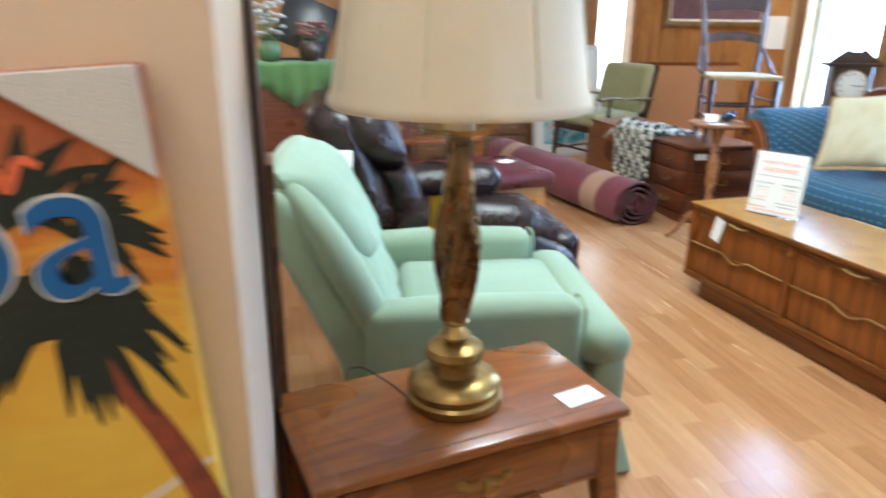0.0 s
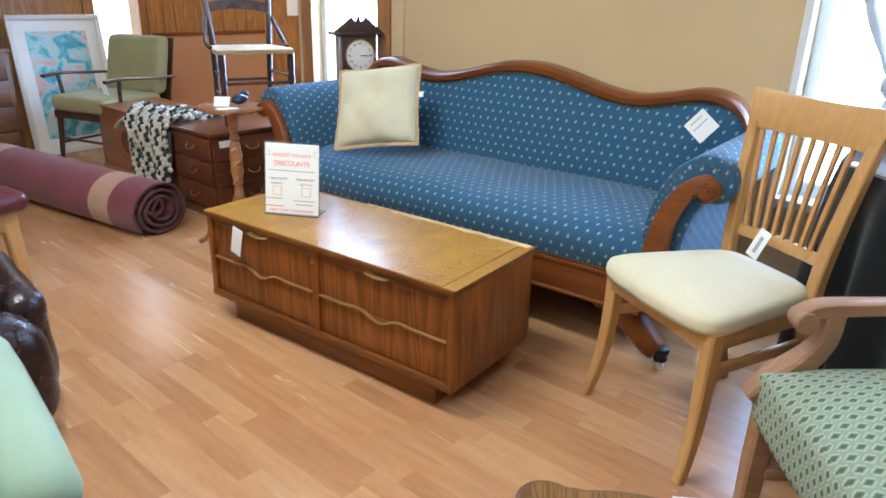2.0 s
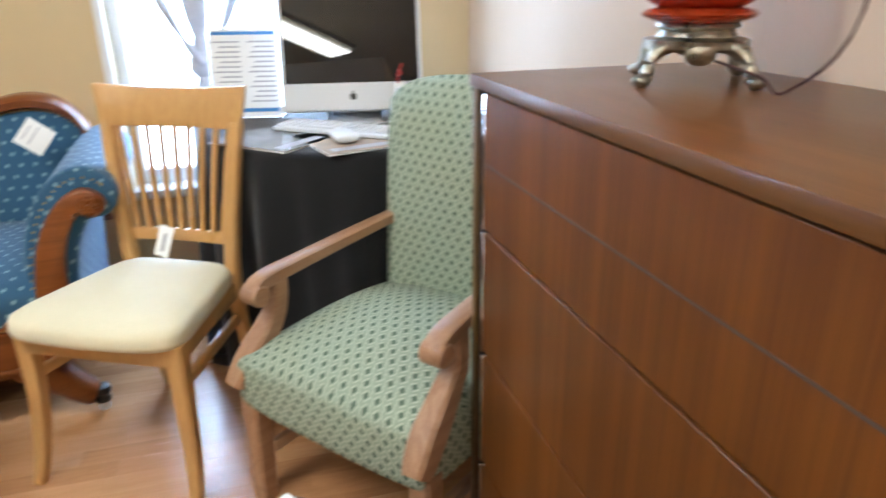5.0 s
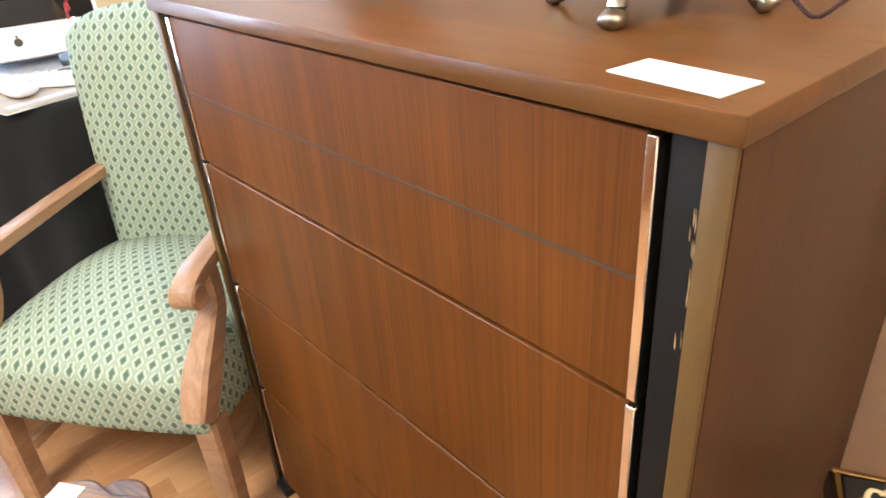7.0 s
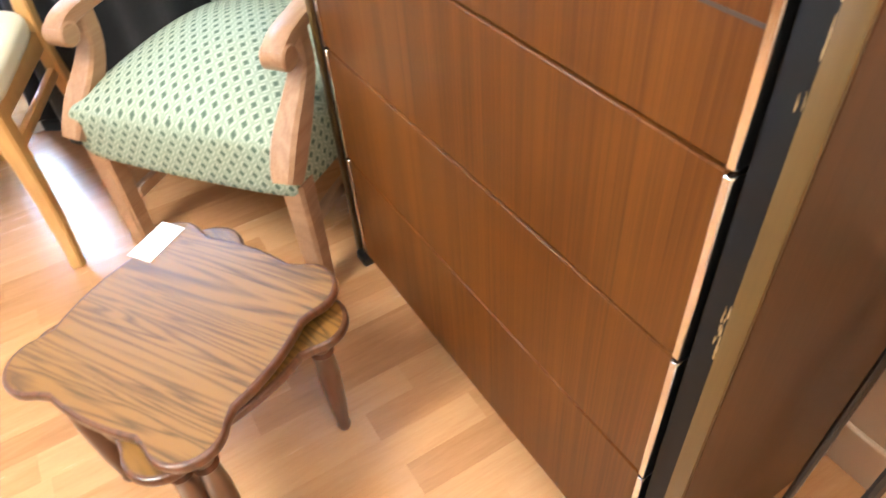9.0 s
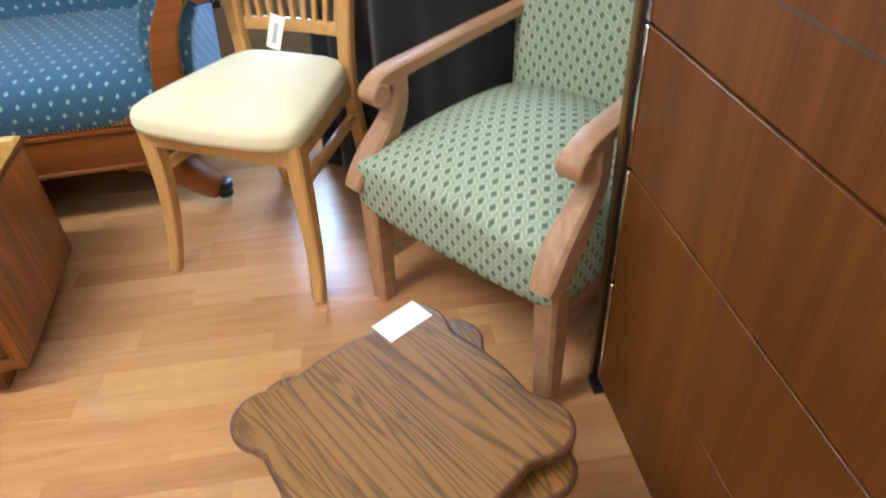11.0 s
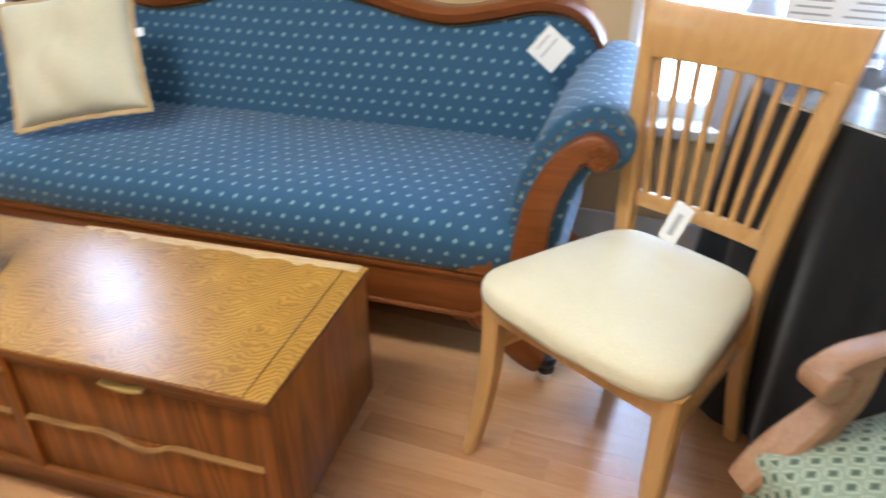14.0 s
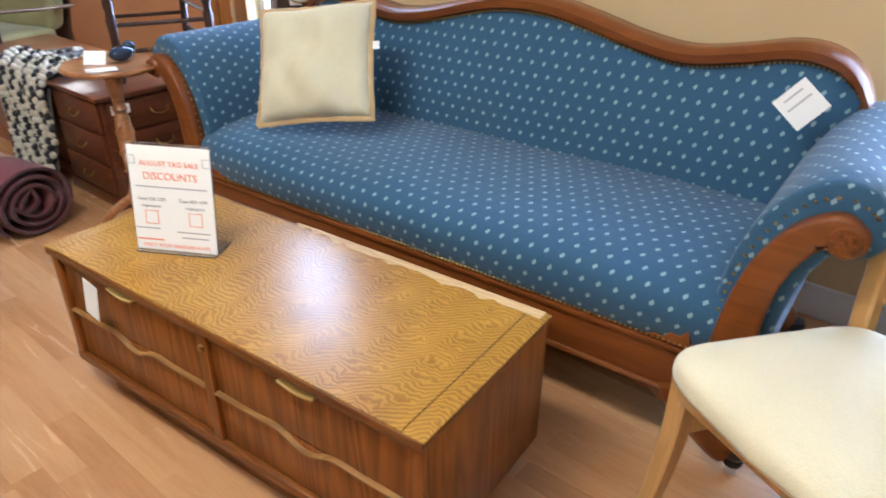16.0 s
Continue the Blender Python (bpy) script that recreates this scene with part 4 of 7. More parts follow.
def sale_sign(m):
    """A printed sheet in a clear stand; it faces +y."""
    t = thing("sale_sign", m, "white printed discount sign in a clear stand", "sign")
    w, h = 0.196, 0.248
    tilt = pose(0, 0, 0, 8)
    for nm, b, mt in (("holder", (-w / 2 - 0.003, w / 2 + 0.003, -0.004, -0.001, 0.003, h + 0.006), M_ACRYLIC), ("sheet", (-w / 2, w / 2, -0.0005, 0.0006, 0.004, h), M_PAPER)):
        part(nm, box(*b, 0.0005, 1), mt, t, smooth=0).matrix_local = tilt
    part("foot", box(-w / 2, w / 2, -0.07, 0.012, 0.0, 0.003, 0.001, 1), M_ACRYLIC, t, smooth=0)
    flip = tilt @ Matrix.Translation((0, 0.0012, 0)) @ pose(0, 0, 0, 90, 0, 180)
    for text, size, x, z, mt in (("AUGUST TAG SALE", 0.0165, 0, 0.203, M_REDINK), ("DISCOUNTS", 0.0235, 0, 0.172, M_REDINK), ("Take 20% OFF", 0.0115, -0.050, 0.122, M_INK), ("Take 40% OFF", 0.0115, 0.050, 0.122, M_INK),
                                ("original price", 0.009, -0.053, 0.107, M_INK), ("original price", 0.009, 0.053, 0.107, M_INK), ("ENJOY YOUR TREASURE HUNT!", 0.0115, 0, 0.012, M_REDINK)):
        lettering(text, size, mt, t, flip @ Matrix.Translation((x, z, 0)))
    for x, z, q in ((-0.09, 0.215, 0.010), (0.09, 0.215, 0.010), (-0.053, 0.083, 0.016), (0.053, 0.083, 0.016)):
        bm = bmesh.new()
        for b in ((-q, q, q - 0.0014, q), (-q, q, -q, -q + 0.0014), (-q, -q + 0.0014, -q, q), (q - 0.0014, q, -q, q)):
            box(b[0], b[1], b[2], b[3], 0, 0.0004, 0, bm=bm)
        part("printed_box", bm, M_GREYINK if q < 0.012 else M_REDINK, t, smooth=0).matrix_local = flip @ Matrix.Translation((x, z, 0))
    for x0, x1, z, mt in ((-0.085, 0.085, 0.153, M_GREYINK), (-0.095, -0.035, 0.055, M_GREYINK), (0.005, 0.085, 0.050, M_GREYINK), (0.015, 0.08, 0.037, M_GREYINK), (-0.095, -0.03, 0.028, M_REDINK)):
        part("printed_line", box(x0, x1, z, z + 0.003, 0, 0.0004, 0), mt, t, smooth=0).matrix_local = flip
    return t


sale_sign(Matrix.Translation((1.606, 2.687, 0.4125)) @ pose(0, 0, 0, 0, 0, 120))
hung = card("price_tag", 0.05, 0.10, Matrix.Translation((1.4215, 2.755, 0.345)) @ pose(0, 0, 0, 0, 0, 95.5) @ pose(0, 0, 0, 90, 0, 180) @ pose(0, 0, 0, 0, 0, -14), "white hang tag tied to the chest", lines=0)


# ---- dining chair ----
def dining_chair(m):
    t = thing("dining_chair", m, "maple slat-back dining chair with a cream padded seat", "chair")
    # seat pad
    n = 40
    outline = []
    for i in range(n):
        a = 2 * math.pi * i / n
        c, s = math.cos(a), math.sin(a)
        e = 0.30
        x = math.copysign(abs(c) ** e, c)
        y = math.copysign(abs(s) ** e, s)
        outline.append((0.004 + x * (0.192 + 0.036 * y), y * 0.207 + 0.022 * (1 - x * x) * (1 if y > 0 else -0.3)))
    bm = bmesh.new()
    rings = []
    for k, (sc, z) in enumerate(((0.95, 0.415), (0.99, 0.418), (1.0, 0.43), (0.995, 0.447), (0.975, 0.458), (0.92, 0.466), (0.75, 0.476), (0.5, 0.483), (0.22, 0.486))):
        rings.append([bm.verts.new((x * sc, y * sc, z)) for x, y in outline])
    for a, b in zip(rings, rings[1:]):
        for i in range(n):
            bm.faces.new((a[i], a[(i + 1) % n], b[(i + 1) % n], b[i]))
    bm.faces.new(list(reversed(rings[0])))
    bm.faces.new(rings[-1])
    part("seat", bm, M_CREAM, t, "cream padded seat", 70)
    part("seat_rail", box(-0.19, 0.19, 0.165, 0.187, 0.365, 0.414, 0.005), M_MAPLE, t)
    part("seat_rail", box(-0.14, 0.14, -0.20, -0.18, 0.365, 0.414, 0.005), M_MAPLE, t)
    for s in (-1, 1):
        part("seat_rail", moved(box(-0.01, 0.01, -0.18, 0.18, 0.365, 0.414, 0.005), pose(s * 0.168, 0, 0, 0, 0, s * -7)), M_MAPLE, t)
        part("front_leg", tube(spline([(s * 0.190, 0.165, 0.42), (s * 0.191, 0.168, 0.28), (s * 0.196, 0.178, 0.16), (s * 0.202, 0.194, 0.07), (s * 0.208, 0.214, 0.0)], 5), [0.022 - 0.009 * (i / 20) for i in range(21)], square=True), M_MAPLE, t)
        part("back_post", tube(spline([(s * 0.150, -0.27, 0.0), (s * 0.146, -0.222, 0.2), (s * 0.146, -0.195, 0.42), (s * 0.160, -0.208, 0.62), (s * 0.182, -0.245, 0.845)], 6), [0.015 + 0.003 * math.sin(math.pi * i / 24) for i in range(25)], square=True), M_MAPLE, t)
        part("side_stretcher", box(-0.009, 0.009, -0.19, 0.165, 0.285, 0.312, 0.004), M_MAPLE, t).matrix_local = pose(s * 0.170, -0.012, 0, 0, 0, s * -7)

    def bow(x, z):
        """Depth of the bowed back at a height."""
        k = max(0, (z - 0.42) / 0.5)
        return -0.195 - 0.06 * k ** 1.6 - 0.022 * (1 - (x / 0.2) ** 2)

    def curved_rail(x0, z0, z1, th, flare=0.0, name="back_rail"):
        bm = bmesh.new()
        rows = []
        nn = 16
        for i in range(nn + 1):
            u = -1 + 2 * i / nn
            xa, xb = u * x0, u * (x0 + flare)
            lift = 0.012 * u * u if flare else 0.0
            rows.append([bm.verts.new(p) for p in ((xa, bow(xa, z0) + th, z0), (xb, bow(xb, z1) + th - 0.004, z1 + lift), (xb, bow(xb, z1) - th, z1 + lift), (xa, bow(xa, z0) - th, z0))])
        for a, b in zip(rows, rows[1:]):
            for k in range(4):
                bm.faces.new((a[k], b[k], b[(k + 1) % 4], a[(k + 1) % 4]))
        bm.faces.new(rows[0])
        bm.faces.new(list(reversed(rows[-1])))
        bmesh.ops.recalc_face_normals(bm, faces=bm.faces)
        bmesh.ops.bevel(bm, geom=[e for e in bm.edges if e.calc_face_angle(0) > 1.0], offset=0.004, segments=2, profile=0.5, affect="EDGES")
        part(name, bm, M_MAPLE, t)

    curved_rail(0.194, 0.828, 0.928, 0.012, 0.016, "top_rail")
    curved_rail(0.148, 0.515, 0.548, 0.009)
    for i in range(9):
        u = -1 + 2 * i / 8
        xa, xb = u * 0.122, u * 0.158
        part("slat", tube([(xa + (xb - xa) * k / 6, bow(xa, 0.545 + 0.29 * k / 6), 0.545 + 0.29 * k / 6) for k in range(7)], 0.0065, square=True), M_MAPLE, t)
    return t


DINING = facing(1.993, 1.346, -0.885, 0.466) @ Matrix.Translation((0.010, 0, 0))
seat_chair = dining_chair(DINING)
for piece in seat_chair.children:
    piece.data.transform(Matrix.Diagonal((1.045, 1, 0.986, 1)))



# ---- armchair ----
def armchair(m):
    t = thing("armchair", m, "high-back armchair in green lattice fabric with worn wood arms", "armchair")
    # seat
    bm = cushion(0.545, 0.54, 0.150, 0.50, 26, 26, 5.0, 0.085, 0.0, 0.0)
    moved(bm, Matrix.Translation((0, 0.02, 0.255)))
    bmesh.ops.recalc_face_normals(bm, faces=bm.faces)
    part("seat", box_uv(bm), M_LATTICE, t, "sprung seat in lattice fabric", 60)
    # back
    bm = bmesh.new()
    lay = bm.loops.layers.uv.new("UVMap")
    nx, nz = 24, 24
    def half_w(v):
        return 0.235 + 0.035 * v
    front, rear = [], []
    for k in range(nz + 1):
        v = k / nz
        fr, rr = [], []
        for i in range(nx + 1):
            u = -1 + 2 * i / nx
            top = 0.918 + 0.042 * (1 - abs(u) ** 2.2) - 0.035 * abs(u) ** 7
            z = 0.40 + (top - 0.40) * v
            lean = -0.215 - 0.13 * (z - 0.4) - 0.05 * (z - 0.4) ** 2
            roundoff = (1 - abs(u) ** 6) ** 0.4 * (1 - max(0, v - 0.86) / 0.14 * 0.6 if v < 1 else 0.2)
            fr.append(bm.verts.new((u * half_w(v), lean + 0.045 * roundoff + 0.012 * math.sin(math.pi * v) * (1 - u * u), z)))
            rr.append(bm.verts.new((u * half_w(v), lean - 0.045, z - 0.01 * (v == 1))))
        front.append(fr)
        rear.append(rr)
    for k in range(nz):
        for i in range(nx):
            bm.faces.new((front[k][i], front[k][i + 1], front[k + 1][i + 1], front[k + 1][i]))
            bm.faces.new((rear[k][i], rear[k + 1][i], rear[k + 1][i + 1], rear[k][i + 1]))
        bm.faces.new((front[k][0], front[k + 1][0], rear[k + 1][0], rear[k][0]))
        bm.faces.new((front[k][nx], rear[k][nx], rear[k + 1][nx], front[k + 1][nx]))
    for i in range(nx):
        bm.faces.new((front[nz][i], front[nz][i + 1], rear[nz][i + 1], rear[nz][i]))
        bm.faces.new((front[0][i], rear[0][i], rear[0][i + 1], front[0][i + 1]))
    bmesh.ops.recalc_face_normals(bm, faces=bm.faces)
    part("backrest", box_uv(bm, lay), M_LATTICE, t, "tall padded back with a curved top", 60)
    for s in (-1, 1):
        x, foot, out = (0.226, 1.0, 0.0) if s > 0 else (-0.228, 0.98, 0.024)
        back, up = (0, 0) if s > 0 else (-0.014, 0.008)
        pts = spline([(x * 0.93, -0.245, 0.60), (x * 1.0, -0.10, 0.585), (x * 1.05, 0.10 + back, 0.567 + up), (x * 1.07, 0.20 + back, 0.556 + up), (x * 1.07, 0.235 + back, 0.535 + up)], 5)
        part("arm", tube(pts, [0.018 + 0.005 * min(1, i / 14) for i in range(len(pts))], square=True, flat=0.75), M_WORN, t, "worn wooden arm")
        part("arm_scroll", moved(lathe([(0.021, -0.026), (0.025, -0.022), (0.025, 0.022), (0.021, 0.026)], 18), Matrix.Translation((x * 1.07, 0.226 + back, 0.530 + up)) @ pose(0, 0, 0, 0, 90)), M_WORN, t)
        sup = spline([(x * 1.07, 0.165 + back, 0.55 + up), (x * 1.08, 0.168 + back, 0.49), (x * 1.11 * foot ** 0.4, 0.190 + out * 0.4, 0.44), (x * 1.15 * foot ** 0.8, 0.238 + out, 0.380 + out * 0.3), (x * 1.18 * foot, 0.288 + out * 0.8, 0.318 + out * 0.55)], 5)
        part("arm_support", tube(sup, [0.021, 0.021, 0.021, 0.021, 0.021, 0.021, 0.022, 0.022, 0.023, 0.024, 0.025, 0.026, 0.027, 0.028, 0.029, 0.029, 0.029, 0.028, 0.027, 0.025, 0.022], square=True, up=(0, 1, 0)), M_WORN, t, "scooped worn arm support")
        part("front_leg", tube([(s * 0.245, 0.255, 0.30), (s * 0.247, 0.257, 0.15), (s * 0.248, 0.258, 0.0)], [0.027, 0.025, 0.022], square=True), M_WORN, t)
        part("back_leg", tube(spline([(s * 0.205, -0.22, 0.42), (s * 0.207, -0.225, 0.22), (s * 0.212, -0.30, 0.0)], 6), 0.022, square=True), M_WORN, t)
        part("side_stretcher", box(-0.01, 0.01, -0.22, 0.24, 0.13, 0.158, 0.003), M_WORN, t).matrix_local = pose(s * 0.225, 0, 0)
    part("cross_stretcher", box(-0.215, 0.215, -0.03, -0.01, 0.135, 0.155, 0.003), M_WORN, t)
    welt = [(-0.262, 0.27, 0.275), (0, 0.282, 0.273), (0.262, 0.27, 0.275)]
    part("welt", tube(spline(welt, 6), 0.005, 6), M_LATTICE, t)
    return t


ARMCHAIR = facing(1.664, 0.744, -0.615, 0.7885)
armchair(ARMCHAIR)


# ---- lateral file cabinet ----
def file_cabinet(m):
    """Own origin: the middle of its front on the floor; +y is its front."""
    t = thing("file_cabinet", m, "tall walnut veneer lateral file cabinet with chrome edges", "cabinet")
    hx, d, h = 0.4665, 0.43, 1.026
    part("top", box(-hx - 0.004, hx + 0.004, -d, 0.006, h - 0.021, h, 0.003), M_WALNUTX, t, "reddish walnut top")
    for s in (-1, 1):
        a, b = sorted((s * hx, s * (hx - 0.022)))
        part("side_panel", box(a, b, -d, -0.004, 0.0, h - 0.022, 0.002), M_WALNUTSIDE, t)
        part("side_edge", box(a + 0.001, b - 0.001, -0.004, 0.001, 0.0, h - 0.022, 0.001), M_FRAME, t, "pale worn front edge")
        a, b = sorted((s * (hx - 0.022), s * (hx - 0.058)))
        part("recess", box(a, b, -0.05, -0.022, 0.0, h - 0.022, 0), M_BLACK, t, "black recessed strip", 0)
        a, b = sorted((s * (hx - 0.0225), s * (hx - 0.049)))
        part("glide", box(a, b, -0.035, -0.005, 0.0, h - 0.022, 0.002), M_MATTBLACK, t, "scuffed black upright")
        fa, fb = sorted((s * (hx - 0.022), s * (hx - 0.066)))
        part("foot", box(fa, fb, -0.03, 0.012, 0.0, 0.022, 0.004), M_BLACK, t)
    rng = random.Random(2)
    for k in range(30):
        zc = rng.choice((0.86, 0.90, 0.62, 0.60, 0.93, 0.57)) + rng.uniform(-0.02, 0.02)
        part("paint_chip", slab([(0, 0), (rng.uniform(0.0003, 0.0009), 0.003), (0.0007, rng.uniform(0.006, 0.018)), (rng.uniform(-0.0008, 0.0), 0.006)], 0, 0.0006, 0), M_BARE, t, smooth=0).matrix_local = pose(-hx + 0.0235 + 0.006 * rng.random() ** 2, -0.0038, zc, 90)
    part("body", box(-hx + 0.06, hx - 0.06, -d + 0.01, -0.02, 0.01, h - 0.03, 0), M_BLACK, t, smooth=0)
    zs = [h - 0.0225, 0.774, 0.540, 0.300, 0.030]
    for k, (b, a) in enumerate(zip(zs, zs[1:])):
        dr = part("drawer", box(-hx + 0.062, hx - 0.062, -0.018, 0.0, a + 0.003, b - 0.002, 0.0015, 1), M_WALNUT, t)
        if k == 0:
            mid = (a + b) / 2
            part("groove", box(-hx + 0.063, hx - 0.063, 0.0, 0.0006, mid - 0.0016, mid + 0.0016, 0), M_GROOVE, dr, smooth=0)
        for s in (-1, 1):
            e0, e1 = sorted((s * (hx - 0.062), s * (hx - 0.053)))
            part("chrome_edge", box(e0, e1, -0.016, 0.003, a + 0.004, b - 0.003, 0.001, 1), M_CHROME, dr, "chrome strip")
    return t


CABINET = pose(0.9035, 0.675, 0, 0, 0, 1.1)
file_cabinet(CABINET)
card("price_card", 0.093, 0.044, Matrix.Translation((0.5045, 0.627, 1.0262)) @ pose(0, 0, 0, 0, 0, -6), "white price card on the cabinet", lines=2)


# ---- nest of tables ----
def scallop(side, lobe=0.055):
    """A square outline with rounded lobes at the corners and gently bowed sides."""
    half = side / 2
    pts = []
    for q in range(4):
        r = Matrix.Rotation(q * math.pi / 2, 2)
        for i in range(13):
            a = -0.62 + (math.pi / 2 + 1.24) * i / 12
            pts.append(r @ Vector((half - lobe + lobe * math.cos(a), half - lobe + lobe * math.sin(a))))
        for i in range(0, 9):
            u = 0.86 - 1.72 * i / 8
            pts.append(r @ Vector((u * (half - 1.75 * lobe), half - 0.020 + 0.012 * (1 - u * u))))
    return pts


def nest_table(m, side, h, label, cloth_group="nest of tables"):
    t = thing("nesting_table", m, label, "table", cloth_group)
    part("tabletop", slab(scallop(side), h - 0.018, h - 0.0006, 0.005, 3), M_ROSEDGE, t, "moulded dark edge")
    part("top_veneer", slab(scallop(side - 0.014, 0.051), h - 0.003, h, 0), M_ROSE, t, "strongly grained rosewood top", 0)
    q = side / 2 - 0.055
    for sx in (-1, 1):
        for sy in (-1, 1):
            part("leg", lathe([(0.010, 0.0), (0.013, 0.012), (0.011, 0.022), (0.016, 0.08), (0.019, h * 0.55), (0.016, h * 0.72), (0.020, h * 0.745), (0.015, h * 0.77), (0.020, h * 0.80), (0.022, h - 0.02)], 16, at=(sx * q, sy * q)), M_ROSEDGE, t)
    return t


NEST = (1.035, 1.092)
nest_table(pose(*NEST, 0, 0, 0, 33), 0.380, 0.343, "top table of a nest, grained rosewood with scalloped edge")
nest_table(pose(NEST[0] + 0.008, NEST[1] - 0.010, 0, 0, 0, 18), 0.380, 0.308, "second nested table turned slightly under the first")
card("price_card", 0.088, 0.05, Matrix.Translation((1.236, 1.071, 0.3432)) @ pose(0, 0, 0, 0, 0, -55), "white price card on the nesting table", lines=1)


# ---- computer table in the corner ----
TABLE = (2.455, 0.745)


def draped_table(m):
    t = thing("draped_table", m, "round table under a floor-length black tablecloth", "table")
    part("tabletop", lathe([(0.43, 0.725), (0.435, 0.73), (0.435, 0.748), (0.43, 0.752)], 48), M_EBONY, t)
    part("pedestal", lathe([(0.20, 0.0), (0.20, 0.02), (0.05, 0.06), (0.045, 0.70), (0.12, 0.724)], 24), M_EBONY, t)
    bm = bmesh.new()
    n = 160
    rings = []
    for r, z, amp in ((0.02, 0.757, 0), (0.30, 0.757, 0), (0.42, 0.757, 0), (0.441, 0.752, 0.0), (0.447, 0.735, 0.002), (0.452, 0.66, 0.010), (0.458, 0.5, 0.020), (0.462, 0.25, 0.028), (0.465, 0.012, 0.033)):
        ring = []
        for i in range(n):
            a = 2 * math.pi * i / n
            fold = math.sin(a * 13 + 0.8 * math.sin(a * 3)) + 0.5 * math.sin(a * 23 + 1.0)
            rr = r + amp * fold
            ring.append(bm.verts.new((rr * math.cos(a), rr * math.sin(a), z)))
        rings.append(ring)
    for a, b in zip(rings, rings[1:]):
        for i in range(n):
            bm.faces.new((a[i], b[i], b[(i + 1) % n], a[(i + 1) % n]))
    bm.faces.new(rings[0])
    bmesh.ops.recalc_face_normals(bm, faces=bm.faces)
    c = part("tablecloth", bm, M_CLOTHBLACK, t, "draped black cloth with soft folds", 80)
    return t


draped_table(pose(*TABLE, 0))


def computer(m):
    """An all-in-one computer; its screen faces +y."""
    t = thing("desktop_computer", m, "white all-in-one computer with a black screen", "computer")
    w, z0, z1 = 0.222, 0.028, 0.41
    tilt = Matrix.Translation((0, 0, 0.06)) @ pose(0, 0, 0, 12) @ Matrix.Translation((0, 0, -0.06))
    body = part("body", box(-w, w, -0.035, 0.0, z0, z1, 0.008, 3), M_PLASTIC, t, "white plastic case")
    scr = part("screen", box(-w + 0.012, w - 0.012, 0.0, 0.0016, z0 + 0.088, z1 - 0.012, 0.001, 1), M_SCREEN, t, "dark glossy screen", 0)
    logo = part("logo", moved(lathe([(0.011, 0.0), (0.011, 0.0008)], 20), Matrix.Translation((0, 0.0002, z0 + 0.045)) @ pose(0, 0, 0, -90)), M_BLACK, t)
    leaf = part("logo_leaf", box(-0.002, 0.003, 0.0002, 0.001, z0 + 0.057, z0 + 0.063, 0), M_BLACK, t, smooth=0)
    for o in (body, scr, logo, leaf):
        o.matrix_local = tilt
    bm = bmesh.new()
    rows = [[bm.verts.new((s * 0.085, y, z)) for s in (-1, 1)] for y, z in ((0.07, 0.0), (0.07, 0.005), (-0.05, 0.012), (-0.075, 0.06), (-0.06, 0.20), (-0.045, 0.20), (-0.062, 0.06), (-0.055, 0.0))]
    for a, b in zip(rows, rows[1:] + rows[:1]):
        bm.faces.new((a[0], a[1], b[1], b[0]))
    bm.faces.new([r[0] for r in rows])
    bm.faces.new([r[1] for r in reversed(rows)])
    bmesh.ops.recalc_face_normals(bm, faces=bm.faces)
    part("stand", bm, M_ALU, t, "aluminium foot", 30)
    return t


computer(facing(2.475, 0.715, -0.985, 0.16, 0.758))


def keyboard(m):
    t = thing("keyboard", m, "white computer keyboard on the black cloth", "keyboard")
    part("base", moved(box(-0.215, 0.215, -0.057, 0.057, 0.0, 0.012, 0.004), pose(0, 0, 0.003, 2)), M_PLASTIC, t)
    for r in range(5):
        for c in range(17):
            if r == 4 and 4 <= c <= 8:
                continue
            part("key", box(-0.0055, 0.0055, -0.0055, 0.0055, 0, 0.006, 0.0015, 1), M_PLASTIC, t, smooth=0).matrix_local = pose(-0.2 + c * 0.025, 0.04 - r * 0.02, 0.0145)
    part("key", box(-0.06, 0.06, -0.0055, 0.0055, 0, 0.006, 0.0015, 1), M_PLASTIC, t, smooth=0).matrix_local = pose(-0.05, -0.04, 0.0145)
    return t


keyboard(pose(2.255, 0.775, 0.7645, 0, 0, 231))
mouse_ob = thing("mouse", pose(2.135, 0.80, 0.764, 0, 0, 100), "white rounded computer mouse on a magazine", "mouse")
part("shell", moved(cushion(0.06, 0.11, 0.034, 0.9, 14, 14, 2.4, uv=False), pose(0, 0, 0)), M_PLASTIC, mouse_ob, smooth=80)
part("cord", moved(tube(spline([(2.19, 0.79, 0.774), (2.24, 0.70, 0.785), (2.33, 0.62, 0.772), (2.40, 0.62, 0.762)], 6), 0.0018, 6), pose(2.135, 0.80, 0.764, 0, 0, 100).inverted()), M_PLASTIC, mouse_ob, "thin white cord")


def magazine(m, cover, label, w=0.21, h=0.275):
    t = thing("magazine", m, label, "magazine", "magazines on the table")
    part("pages", box(-w / 2, w / 2, -h / 2, h / 2, 0.0, 0.005, 0.001, 1), M_PAPER, t, smooth=0)
    part("cover", box(-w / 2 - 0.001, w / 2 + 0.001, -h / 2 - 0.001, h / 2 + 0.001, 0.005, 0.0062, 0.0004, 1), cover, t, smooth=0)
    part("cover_title", box(-w * 0.4, w * 0.4, h * 0.30, h * 0.42, 0.0062, 0.0066, 0), M_GREYINK, t, smooth=0)
    return t


